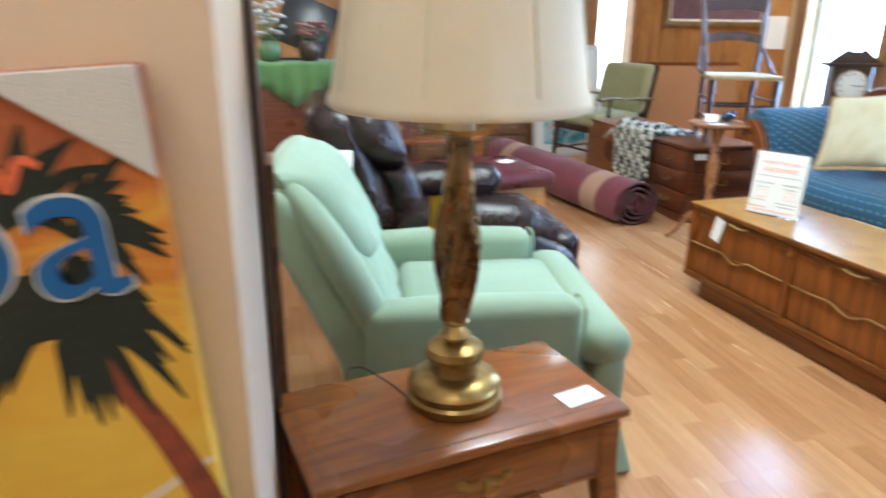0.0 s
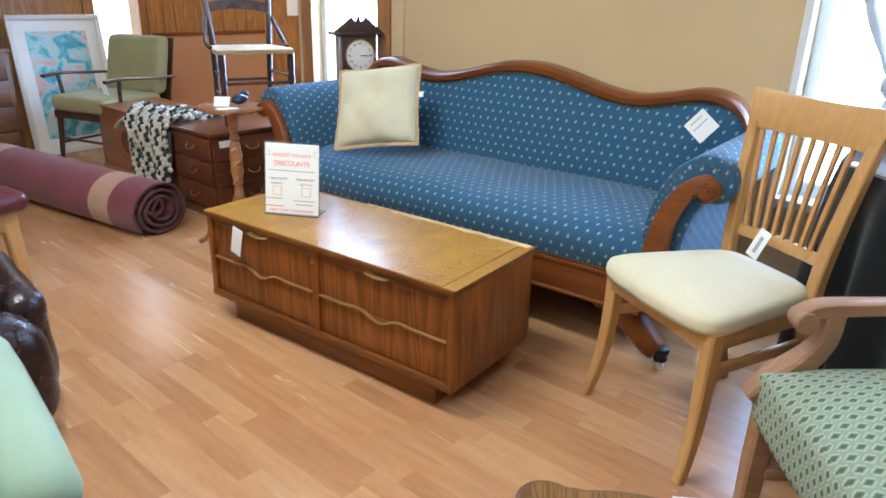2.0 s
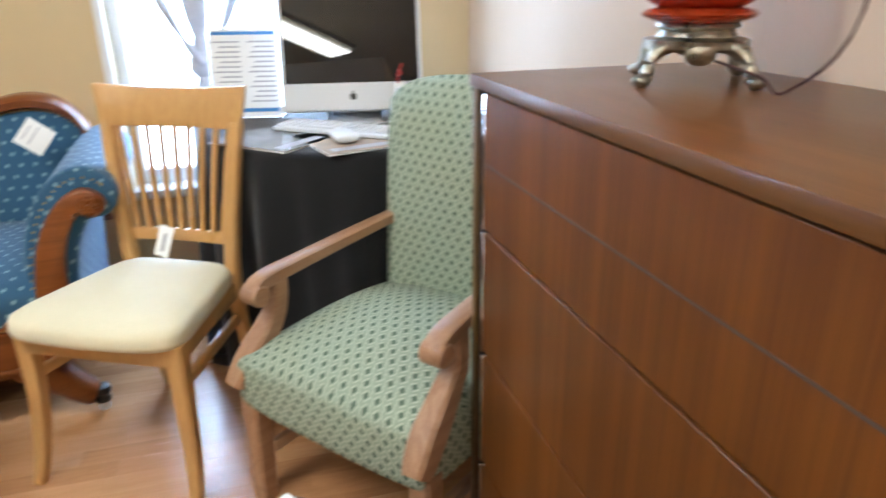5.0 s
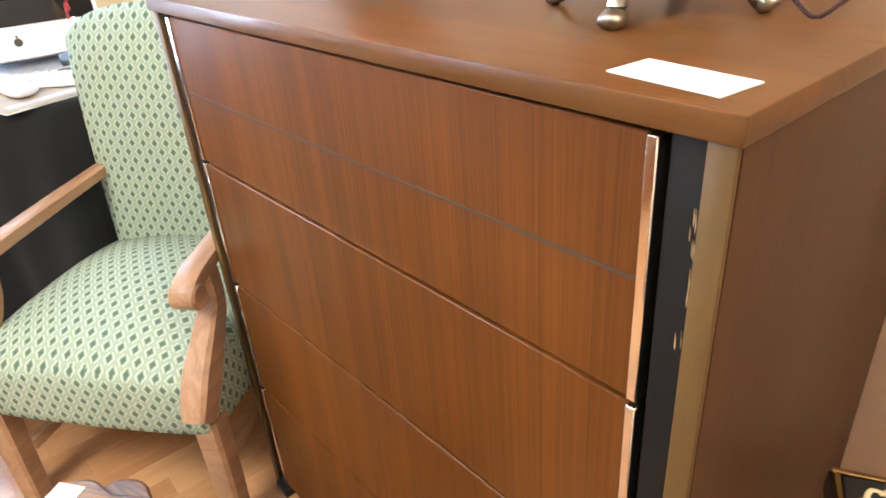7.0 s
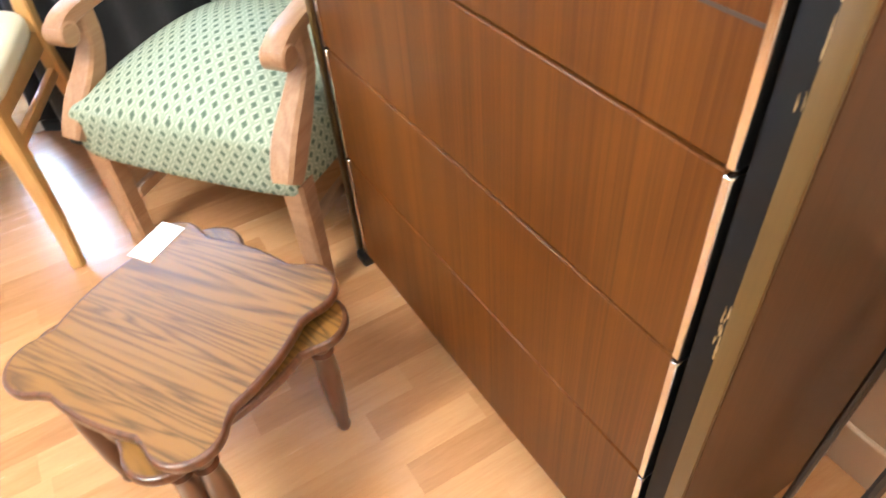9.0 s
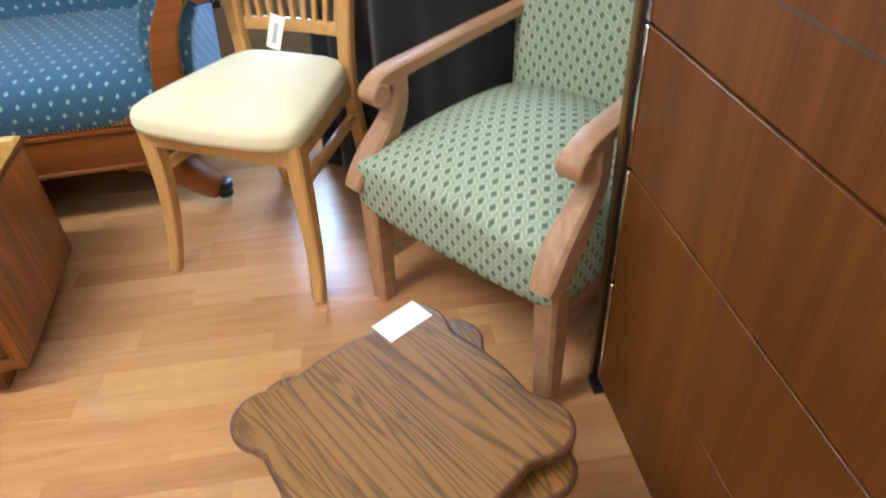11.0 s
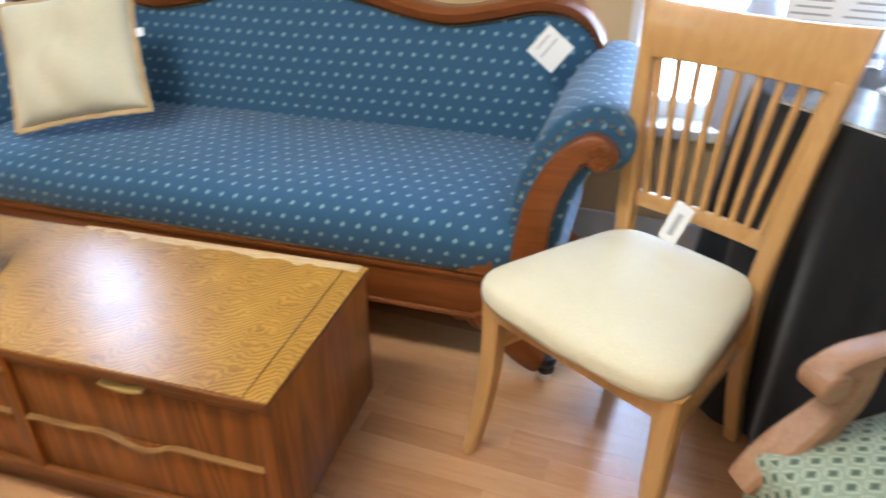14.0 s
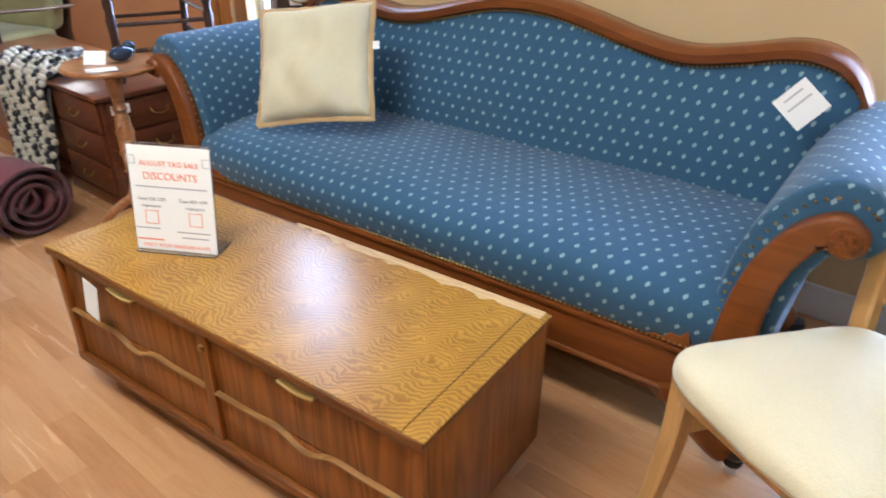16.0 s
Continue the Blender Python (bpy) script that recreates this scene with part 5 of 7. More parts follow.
M_COVER1 = cloth("dark photo cover", (0.22, 0.22, 0.20), (0.03, 0.03, 0.035), 0.25, 12, 0.0)
M_COVER2 = cloth("brown photo cover", (0.55, 0.40, 0.26), (0.30, 0.24, 0.20), 0.25, 14, 0.0)
magazine(pose(2.235, 0.985, 0.757, 0, 0, 135), M_COVER1, "glossy magazine with a dark photo cover")
magazine(pose(2.155, 0.79, 0.757, 0, 0, 105), M_COVER2, "glossy magazine with a brown photo cover")

holder = thing("brochure_holder", facing(2.62, 1.04, -0.96, 0.2, 0.757), "clear acrylic stand holding a printed sheet", "sign holder")
for nm, b, mt in (("stand", (-0.112, 0.112, -0.006, -0.003, 0.0, 0.285), M_ACRYLIC), ("sheet", (-0.108, 0.108, -0.002, -0.001, 0.004, 0.28), M_PAPER)):
    part(nm, box(*b, 0.0004, 1), mt, holder, smooth=0).matrix_local = pose(0, 0, 0, 8)
part("foot", box(-0.112, 0.112, -0.08, 0.02, 0.0, 0.003, 0.001, 1), M_ACRYLIC, holder, smooth=0)
for k in range(2):
    part("printed_band", box(-0.10, 0.10, -0.001, -0.0006, 0.262 if k else 0.02, 0.272 if k else 0.032, 0), M_BLUEINK, holder, smooth=0).matrix_local = pose(0, 0, 0, 8)
for k in range(13):
    for s in (-1, 1):
        part("printed_line", box(s * 0.055 - 0.042, s * 0.055 + 0.042 - 0.01 * (k % 3), -0.001, -0.0006, 0.052 + k * 0.0155, 0.057 + k * 0.0155, 0), M_GREYINK, holder, smooth=0).matrix_local = pose(0, 0, 0, 8)


def tied_curtain():
    """A sheer curtain gathered into a knot, three folds above it."""
    t = thing("sheer_curtain", pose(2.955, 1.17, 0), "sheer grey white curtain knotted in the window", "curtain")
    for k, (y1, r) in enumerate(((0.20, 0.035), (0.02, 0.04), (-0.19, 0.035))):
        pts = spline([(0, 0.0, 0.90), (0.0, y1 * 0.35, 1.0), (0.0, y1 * 0.8, 1.25), (0, y1, 1.7), (0, y1 * 1.05, 2.12)], 6)
        part("fold", tube(pts, [r * (0.55 + 0.6 * abs(math.sin(1.1 + 0.35 * i))) for i in range(len(pts))], 12, flat=0.5), M_SHEERGREY, t, smooth=70)
    bm = bmesh.new()
    bmesh.ops.create_uvsphere(bm, u_segments=16, v_segments=10, radius=0.055)
    for v in bm.verts:
        v.co *= 1 + 0.15 * noise.noise(v.co * 40)
        v.co.z = v.co.z * 1.1 + 0.90
        v.co.x *= 0.6
    part("knot", bm, M_SHEERGREY, t, smooth=70)
    part("tail", lathe([(0.03, 0.86), (0.05, 0.80), (0.075, 0.70), (0.085, 0.55), (0.08, 0.48)], 20, cap=False), M_SHEERGREY, t, smooth=70)


M_SHEERGREY = cloth("grey sheer fabric", (0.62, 0.62, 0.66), (0.48, 0.48, 0.52), 0.8, 220, 0.4)
tied_curtain()

bag = thing("patterned_ribbon", pose(2.33, 1.13, 0.0, 0, 0, 55), "white and grey patterned ribbon lying on the floor", "ribbon")
bm = bmesh.new()
_p = spline([(-0.12, 0.02, 0.055), (-0.05, 0.0, 0.06), (0.03, -0.01, 0.05), (0.10, 0.0, 0.02), (0.16, 0.03, 0.008)], 6)
_r = [[bm.verts.new((p.x, p.y + dy, p.z + dz)) for dy, dz in ((0, -0.02), (0.002, 0.02), (-0.002, 0.02), (-0.004, -0.02))] for p in _p]
for v in bm.verts:
    v.co.z = max(0.001, v.co.z)
for a, b in zip(_r, _r[1:]):
    for k in range(4):
        bm.faces.new((a[k], b[k], b[(k + 1) % 4], a[(k + 1) % 4]))
bmesh.ops.recalc_face_normals(bm, faces=bm.faces)
part("band", bm, M_PAPER, bag, smooth=60)
bm = bmesh.new()
box(-0.13, 0.13, -0.02, 0.02, 0.0, 0.034, 0.004, bm=bm)
part("black_spool", bm, M_BLACK, bag)


# ---- tags ----
tag1 = card("price_tag", 0.086, 0.086, Matrix.Translation((2.605, 1.672, 0.742)) @ pose(0, 0, 0, 0, 0, -86.7) @ pose(0, 0, 0, 82) @ pose(0, 0, 0, 0, 0, 52), "white paper tag pinned to the sofa back", lines=2)
tag2 = card("price_tag", 0.042, 0.085, DINING @ Matrix.Translation((0.018, -0.160, 0.525)) @ pose(0, 0, 0, 0, 0, 180) @ pose(0, 0, 0, 76) @ pose(0, 0, 0, 0, 0, -14), "white hang tag on the dining chair", lines=0)
part("printed_code", box(-0.006, 0.006, -0.028, 0.022, 0.0012, 0.0016, 0), M_GREYINK, tag2, smooth=0)
tag3 = card("price_tag", 0.045, 0.09, ARMCHAIR @ Matrix.Translation((0.258, -0.315, 0.880)) @ pose(0, 0, 0, 0, 0, 160) @ pose(0, 0, 0, 84) @ pose(0, 0, 0, 0, 0, 14), "white hang tag tied with red ribbon to the armchair", lines=1)
M_RED = cloth("red ribbon", (0.45, 0.02, 0.02), (0.28, 0.01, 0.01), 0.6, 300, 0.1)
part("red_ribbon", tube(spline([(0.0, 0.043, 0.002), (0.006, 0.056, 0.006), (0.022, 0.072, 0.012), (0.034, 0.060, 0.014), (0.012, 0.060, 0.010), (0.042, 0.084, 0.014)], 6), 0.003, 6), M_RED, tag3, "red ribbon bow")


# ---- lamps on the cabinet ----
def amber_lamp(m):
    t = thing("table_lamp", m, "amber red glass lamp on an ornate silver footed base", "lamp", "lamps on the cabinet")
    for k in range(4):
        a = math.pi / 4 + k * math.pi / 2
        c, s = math.cos(a), math.sin(a)
        pts = spline([(0.045 * c, 0.045 * s, 0.072), (0.07 * c, 0.07 * s, 0.068), (0.088 * c, 0.088 * s, 0.045), (0.095 * c, 0.095 * s, 0.02), (0.112 * c, 0.112 * s, 0.007)], 5)
        part("foot", tube(pts, [0.012, 0.013, 0.014, 0.015, 0.015, 0.014, 0.013, 0.011, 0.0095, 0.0085, 0.008, 0.008, 0.0085, 0.009, 0.0095, 0.010, 0.011, 0.012, 0.0125, 0.011, 0.007], 10), M_PEWTER, t)
        a2 = a + math.pi / 4
        part("scroll_ornament", moved(lathe([(0.006, -0.012), (0.02, -0.008), (0.022, 0.0), (0.02, 0.008), (0.006, 0.012)], 14), Matrix.Translation((0.062 * math.cos(a2), 0.062 * math.sin(a2), 0.060)) @ pose(0, 0, 0, 90, 0, math.degrees(a2) + 90)), M_PEWTER, t)
    part("collar", lathe([(0.066, 0.062), (0.072, 0.068), (0.072, 0.082), (0.055, 0.088), (0.05, 0.10), (0.058, 0.106), (0.056, 0.112)], 32), M_PEWTER, t)
    prof = [(0.052, 0.112)]
    for k in range(3):
        z = 0.115 + k * 0.028
        prof += [(0.060, z), (0.075 - 0.004 * k, z + 0.008), (0.078 - 0.004 * k, z + 0.014), (0.072 - 0.004 * k, z + 0.021), (0.056, z + 0.026)]
    prof += [(0.06, 0.205), (0.085, 0.25), (0.095, 0.31), (0.08, 0.37), (0.045, 0.41)]
    part("glass_body", lathe(prof, 36), M_AMBER, t, "ribbed amber red glass")
    part("neck", lathe([(0.046, 0.41), (0.048, 0.42), (0.02, 0.43), (0.012, 0.46), (0.012, 0.50)], 24), M_BRASS, t)
    for o in t.children:
        o.scale.z = 0.72
    part("cord", tube(spline([(-0.06, -0.02, 0.035), (-0.10, -0.07, 0.02), (-0.12, -0.10, 0.005), (-0.13, -0.165, 0.10), (-0.13, -0.17, 0.40)], 6), 0.0022, 6), M_RUGBACK, t)
    return t


amber_lamp(pose(1.16, 0.425, 1.0262, 0, 0, -29))
amber_lamp(pose(0.662, 0.434, 1.0262, 0, 0, -29))


# ---- tile-topped iron table ----
def tile_table(m):
    t = thing("plant_stand", m, "black iron side table with a black and gold tile top", "side table")
    h, w = 0.60, 0.10
    part("frame", box(-w, w, -w, w, h - 0.035, h - 0.006, 0.003), M_BLACK, t)
    for sx in (-1, 1):
        for sy in (-1, 1):
            part("leg", tube([(sx * (w - 0.008), sy * (w - 0.008), h - 0.03), (sx * (w + 0.002), sy * (w + 0.002), 0.0)], 0.006, 8), M_BLACK, t)
    k = 0
    for i in range(2):
        for j in range(2):
            tile = part("tile", box(-w + 0.010 + i * 0.091, -w + 0.099 + i * 0.091, -w + 0.010 + j * 0.091, -w + 0.099 + j * 0.091, h - 0.006, h, 0.002, 1), M_BLACK, t, smooth=0)
            cx, cy = -w + 0.0545 + i * 0.091, -w + 0.0545 + j * 0.091
            for q in range(9):
                a = q * math.pi / 4.5 + k
                part("gold_scroll", tube(spline([(cx, cy, h + 0.0005), (cx + 0.022 * math.cos(a), cy + 0.022 * math.sin(a), h + 0.001), (cx + 0.036 * math.cos(a + 0.5), cy + 0.036 * math.sin(a + 0.5), h + 0.001), (cx + 0.03 * math.cos(a + 1.1), cy + 0.03 * math.sin(a + 1.1), h + 0.0005)], 4), 0.0027, 6, flat=0.3), M_GOLDTILE, tile)
            k += 1
    for s in (-1, 1):
        part("gold_rim", box(-w + 0.002, w - 0.002, s * (w - 0.006) - 0.003, s * (w - 0.006) + 0.003, h - 0.004, h + 0.0012, 0.001, 1), M_BRASS, t, smooth=0)
        part("gold_rim", box(s * (w - 0.006) - 0.003, s * (w - 0.006) + 0.003, -w + 0.01, w - 0.01, h - 0.004, h + 0.0012, 0.001, 1), M_BRASS, t, smooth=0)
    return t


M_GOLDTILE = paint("cream gold glaze", (0.62, 0.50, 0.28), 0.3, 0.12)
tile_table(pose(0.273, 0.475, 0, 0, 0, 28.7))


# ---- end table and brass lamp ----
def end_table(m):
    """Own x along its front, which faces -y."""
    t = thing("end_table", m, "reddish pine end table with one drawer", "end table")
    hx, hy, h = 0.302, 0.155, 0.46
    part("tabletop", box(-hx, hx, -hy, hy, h - 0.022, h, 0.007, 3), M_PINE, t, "glossy reddish pine top")
    part("apron_back", box(-hx + 0.03, hx - 0.03, hy - 0.03, hy - 0.015, h - 0.14, h - 0.022, 0.002), M_PINE, t)
    for s in (-1, 1):
        part("apron_side", box(s * (hx - 0.03) - 0.008, s * (hx - 0.03) + 0.008, -hy + 0.03, hy - 0.03, h - 0.14, h - 0.022, 0.002), M_PINE, t)
    dr = part("drawer", box(-hx + 0.055, hx - 0.055, -hy + 0.012, hy - 0.05, h - 0.135, h - 0.03, 0.004), M_PINE, t)
    part("drawer_lip", box(-hx + 0.04, hx - 0.04, -hy + 0.008, -hy + 0.013, h - 0.142, h - 0.136, 0.001), M_PINE, t)
    part("inlay_line", box(-hx + 0.02, hx - 0.02, -hy + 0.028, -hy + 0.030, h, h + 0.0005, 0), M_ROSEDGE, t, smooth=0)
    part("inlay_line", box(-hx + 0.020, -hx + 0.022, -hy + 0.031, hy - 0.02, h, h + 0.0005, 0), M_ROSEDGE, t, smooth=0)
    pull = moved(lathe([(0.006, 0), (0.006, 0.012), (0.015, 0.018), (0.013, 0.026), (0.004, 0.029)], 16), Matrix.Translation((0, -hy + 0.012, h - 0.083)) @ pose(0, 0, 0, 90))
    part("knob", pull, M_BRASS, dr, "aged brass knob")
    plate = bmesh.new()
    for k in range(7):
        x = -0.045 + 0.015 * k
        bmesh.ops.create_icosphere(plate, subdivisions=2, radius=0.011, matrix=Matrix.Translation((x, -hy + 0.011, h - 0.083 + 0.006 * math.cos(k * 2.0))) @ Matrix.Diagonal((1, 0.25, 1, 1)))
    part("pull_plate", plate, M_BRASS, dr, "tarnished brass back plate")
    for sx in (-1, 1):
        for sy in (-1, 1):
            x, y = sx * (hx - 0.035), sy * (hy - 0.03)
            part("leg", tube(spline([(x, y, h - 0.03), (x, y, h - 0.13), (x + sx * 0.012, y + sy * 0.012, 0.20), (x + sx * 0.004, y + sy * 0.004, 0.07), (x + sx * 0.03, y + sy * 0.026, 0.0)], 5), [0.024] * 6 + [0.024 - 0.0008 * i for i in range(15)], square=True), M_PINE, t)
    part("shelf", box(-hx + 0.05, hx - 0.05, -hy + 0.045, hy - 0.045, 0.115, 0.13, 0.003), M_PINE, t)
    return t


END = pose(-0.014, 1.554, 0, 0, 0, 10.5)
end_table(END)
card("price_card", 0.085, 0.05, END @ Matrix.Translation((0.232, -0.085, 0.4608)) @ pose(0, 0, 0, 0, 0, 6), "white price card on the end table", lines=0)


def brass_lamp(m):
    t = thing("table_lamp", m, "twisted brass table lamp with a cream drum shade", "lamp")
    prof = [(0.086, 0.0), (0.09, 0.004), (0.09, 0.018), (0.084, 0.024), (0.086, 0.032), (0.088, 0.042), (0.082, 0.054), (0.062, 0.064), (0.044, 0.07), (0.040, 0.09), (0.042, 0.098), (0.052, 0.104), (0.056, 0.116), (0.052, 0.13), (0.036, 0.14), (0.022, 0.146), (0.026, 0.152), (0.030, 0.158), (0.022, 0.166), (0.017, 0.18), (0.022, 0.184), (0.024, 0.19), (0.018, 0.196)]
    part("base", lathe([(r, z * 0.84) for r, z in prof], 40), M_BRASS, t, "stepped polished brass base")
    bm = bmesh.new()
    n, lobes = 36, 4
    rings = []
    for k in range(41):
        v = k / 40
        z = 0.164 + 0.328 * v
        r = 0.024 + 0.014 * math.sin(math.pi * min(1, v * 1.15)) ** 0.8 - 0.006 * v
        ring = []
        for i in range(n):
            a = 2 * math.pi * i / n
            rr = r * (1 + 0.20 * math.cos(lobes * (a - 2.6 * v)))
            ring.append(bm.verts.new((rr * math.cos(a), rr * math.sin(a), z)))
        rings.append(ring)
    for a, b in zip(rings, rings[1:]):
        for i in range(n):
            bm.faces.new((a[i], a[(i + 1) % n], b[(i + 1) % n], b[i]))
    bm.faces.new(list(reversed(rings[0])))
    bm.faces.new(rings[-1])
    part("column", bm, M_BRONZE, t, "spiral twisted dark brass column", 60)
    part("saucer", lathe([(0.02, 0.490), (0.03, 0.495), (0.062, 0.504), (0.066, 0.512), (0.060, 0.510), (0.026, 0.504)], 36), M_BRASS, t)
    part("candle_sleeve", lathe([(0.026, 0.506), (0.026, 0.60), (0.02, 0.605)], 24), M_SHADE, t)
    bm = bmesh.new()
    n = 96
    rings = []
    for r, z0 in ((0.208, 0.505), (0.212, 0.50), (0.216, 0.505), (0.214, 0.515), (0.208, 0.53), (0.19, 0.64), (0.172, 0.78), (0.165, 0.84), (0.160, 0.84), (0.187, 0.64), (0.205, 0.53), (0.207, 0.515)):
        ring = []
        z = z0 + 0.045
        for i in range(n):
            a = 2 * math.pi * i / n
            seam = 1 - 0.010 * abs(math.cos(a * 4 + 0.7)) ** 8 * (1 if 0.52 < z0 < 0.83 else 0)
            ring.append(bm.verts.new((r * seam * math.cos(a), r * seam * math.sin(a), z)))
        rings.append(ring)
    for a, b in zip(rings, rings[1:] + rings[:1]):
        for i in range(n):
            bm.faces.new((a[i], a[(i + 1) % n], b[(i + 1) % n], b[i]))
    bmesh.ops.recalc_face_normals(bm, faces=bm.faces)
    sh = part("shade", bm, M_SHADE, t, "cream linen panelled drum shade", 60)
    for k in range(8):
        a = (math.pi / 2 * 0 + 0.7 * -0.25) + k * math.pi / 4 + 0.2
        part("seam", tube([(0.2085 * math.cos(a), 0.2085 * math.sin(a), 0.575), (0.1905 * math.cos(a), 0.1905 * math.sin(a), 0.685), (0.1725 * math.cos(a), 0.1725 * math.sin(a), 0.825), (0.166 * math.cos(a), 0.166 * math.sin(a), 0.885)], 0.0014, 6), M_PILLOW, sh)
    part("finial", lathe([(0.004, 0.60), (0.004, 0.895), (0.012, 0.905), (0.004, 0.93)], 12), M_BRASS, t)
    part("cord", tube(spline([(-0.085, 0.01, 0.01), (-0.11, 0.06, 0.03), (-0.14, 0.14, 0.03), (-0.15, 0.19, -0.05), (-0.15, 0.21, -0.40)], 6), 0.002, 6), M_RUGBACK, t)
    tg = part("sale_tag", box(-0.032, 0.036, -0.001, 0.001, 0.325, 0.385, 0.0005, 1), M_YELLOW, t, "yellow sale tag", 0)
    tg.matrix_local = pose(0, 0.04, 0)
    return t


M_YELLOW = paint("yellow card", (0.75, 0.60, 0.03), 0.5, 0.03)
brass_lamp(pose(-0.004, 1.565, 0.461, 0, 0, 15))


# ---- recliners ----
def soft_box(x0, x1, y0, y1, z0, z1, r=0.05, cuts=4, wrinkle=0.0, seed=0.0, bend=None):
    """A padded block with round edges, slightly uneven."""
    bm = box(x0, x1, y0, y1, z0, z1, r, 4)
    bmesh.ops.subdivide_edges(bm, edges=[e for e in bm.edges if e.calc_length() > 0.06], cuts=cuts, use_grid_fill=True)
    c = Vector(((x0 + x1) / 2, (y0 + y1) / 2, (z0 + z1) / 2))
    h = Vector(((x1 - x0) / 2, (y1 - y0) / 2, (z1 - z0) / 2))
    for v in bm.verts:
        q = Vector(((v.co.x - c.x) / h.x, (v.co.y - c.y) / h.y, (v.co.z - c.z) / h.z))
        puff = 0.06 * min(h)
        v.co.x += puff * q.x * (1 - q.y ** 2) * (1 - q.z ** 2) * 2
        v.co.y += puff * q.y * (1 - q.x ** 2) * (1 - q.z ** 2) * 2
        v.co.z += puff * q.z * (1 - q.x ** 2) * (1 - q.y ** 2) * 2
        if wrinkle:
            w = wrinkle * noise.noise(Vector((v.co.x * 8 + seed, v.co.y * 8, v.co.z * 8)))
            v.co += w * q
        if bend:
            v.co = bend(v.co)
    bmesh.ops.recalc_face_normals(bm, faces=bm.faces)
    return bm


def mint_recliner(m):
    """Rolled wings beside a tufted back, a cushion that wraps round the arm fronts and a flared skirt."""
    t = thing("recliner", m, "mint green velour recliner with rolled wings and a flared skirt", "recliner")
    part("body", soft_box(-0.31, 0.31, -0.30, 0.36, 0.10, 0.27, 0.02), M_MINT, t)
    part("footrest", soft_box(-0.325, 0.325, 0.34, 0.425, 0.15, 0.325, 0.022, wrinkle=0.003), M_MINT, t)
    part("seat_cushion", soft_box(-0.245, 0.245, -0.14, 0.34, 0.27, 0.405, 0.035, wrinkle=0.004), M_MINT, t)
    part("seat_front", soft_box(-0.338, 0.338, 0.305, 0.435, 0.30, 0.405, 0.045, wrinkle=0.004, seed=3.0), M_MINT, t)

    def arm_line(c):
        """The arm's top falls a little to the rear."""
        return Vector((c.x * (1 + 0.03 * max(0, c.z - 0.3)), c.y, c.z - 0.05 * max(0, -c.y - 0.05) * (c.z > 0.35)))

    for s in (-1, 1):
        a, b = sorted((s * 0.235, s * 0.345))
        part("arm", soft_box(a, b, -0.24, 0.295, 0.10, 0.485, 0.034, 5, wrinkle=0.002, seed=s, bend=arm_line), M_MINT, t, "boxy padded arm with a rounded top")
        edge = [(s * 0.238, 0.297, 0.30), (s * 0.240, 0.299, 0.44), (s * 0.256, 0.300, 0.474), (s * 0.292, 0.300, 0.484), (s * 0.328, 0.300, 0.474), (s * 0.344, 0.299, 0.44), (s * 0.344, 0.297, 0.20)]
        part("arm_welt", tube(spline(edge, 4), 0.0035, 6), M_MINT, t)

    def lean(c):
        return Vector((c.x, c.y - 0.44 * max(0, c.z - 0.28) - 0.10 * max(0, c.z - 0.3) ** 2, c.z))

    part("backrest", soft_box(-0.315, 0.315, -0.29, -0.165, 0.20, 0.765, 0.04, wrinkle=0.002, seed=5, bend=lean), M_MINT, t, "tall reclined back")
    for s in (-1, 1):
        wing = spline([(s * 0.285, -0.155, 0.26), (s * 0.287, -0.150, 0.40), (s * 0.290, -0.150, 0.55), (s * 0.285, -0.160, 0.68), (s * 0.255, -0.185, 0.755)], 6)
        part("wing_roll", tube([lean(p) for p in wing], [0.036 + 0.012 * math.sin(math.pi * k / (len(wing) - 1)) for k in range(len(wing))], 14), M_MINT, t, "rolled wing edge")
        seam = spline([(s * 0.317, -0.205, 0.24), (s * 0.320, -0.205, 0.45), (s * 0.319, -0.21, 0.64), (s * 0.30, -0.22, 0.745)], 5)
        part("seam", tube([lean(p) for p in seam], 0.0035, 6), M_MINT, t)
        # dark cord stands in for the shade in the gap under the back's side
        part("gap_shade", tube([lean(Vector((s * 0.317, y, z))) for y, z in ((-0.288, 0.245), (-0.18, 0.275), (-0.12, 0.305))], 0.0045, 6), M_LEATHER, t, "dark cord drawn in for the shade of the gap below the side of the back")

    def padded(x0, z0, z1, nx, nz, depth, taper, seed):
        """A stuffed panel on the back; narrower towards its foot, gathered at its edges."""
        bm = bmesh.new()
        rows = []
        for k in range(nz + 1):
            v = k / nz
            row = []
            for i in range(nx + 1):
                u = -1 + 2 * i / nx
                w = x0 * (1 - taper * (1 - v) ** 1.5)
                f = ((1 - u ** 4) * (1 - (2 * v - 1) ** 6)) ** 0.5 if abs(u) < 1 and 0 < v < 1 else 0.0
                pucker = 0.007 * noise.noise(Vector((u * 5 + seed, v * 6, seed))) + 0.006 * math.sin(u * 9) * (1 - v) ** 3
                z = z0 + (z1 - z0) * v + 0.02 * (1 - u * u) * (v - 0.5)
                row.append(bm.verts.new(lean(Vector((u * w, -0.175 + f * (depth + pucker), z)))))
            rows.append(row)
        for a, b in zip(rows, rows[1:]):
            for i in range(nx):
                bm.faces.new((a[i], a[i + 1], b[i + 1], b[i]))
        bmesh.ops.recalc_face_normals(bm, faces=bm.faces)
        if sum(f.normal.y for f in bm.faces) < 0:
            bmesh.ops.reverse_faces(bm, faces=bm.faces)
        return bm

    part("back_cushion", padded(0.262, 0.36, 0.62, 22, 18, 0.085, 0.05, 2.0), M_MINT, t)
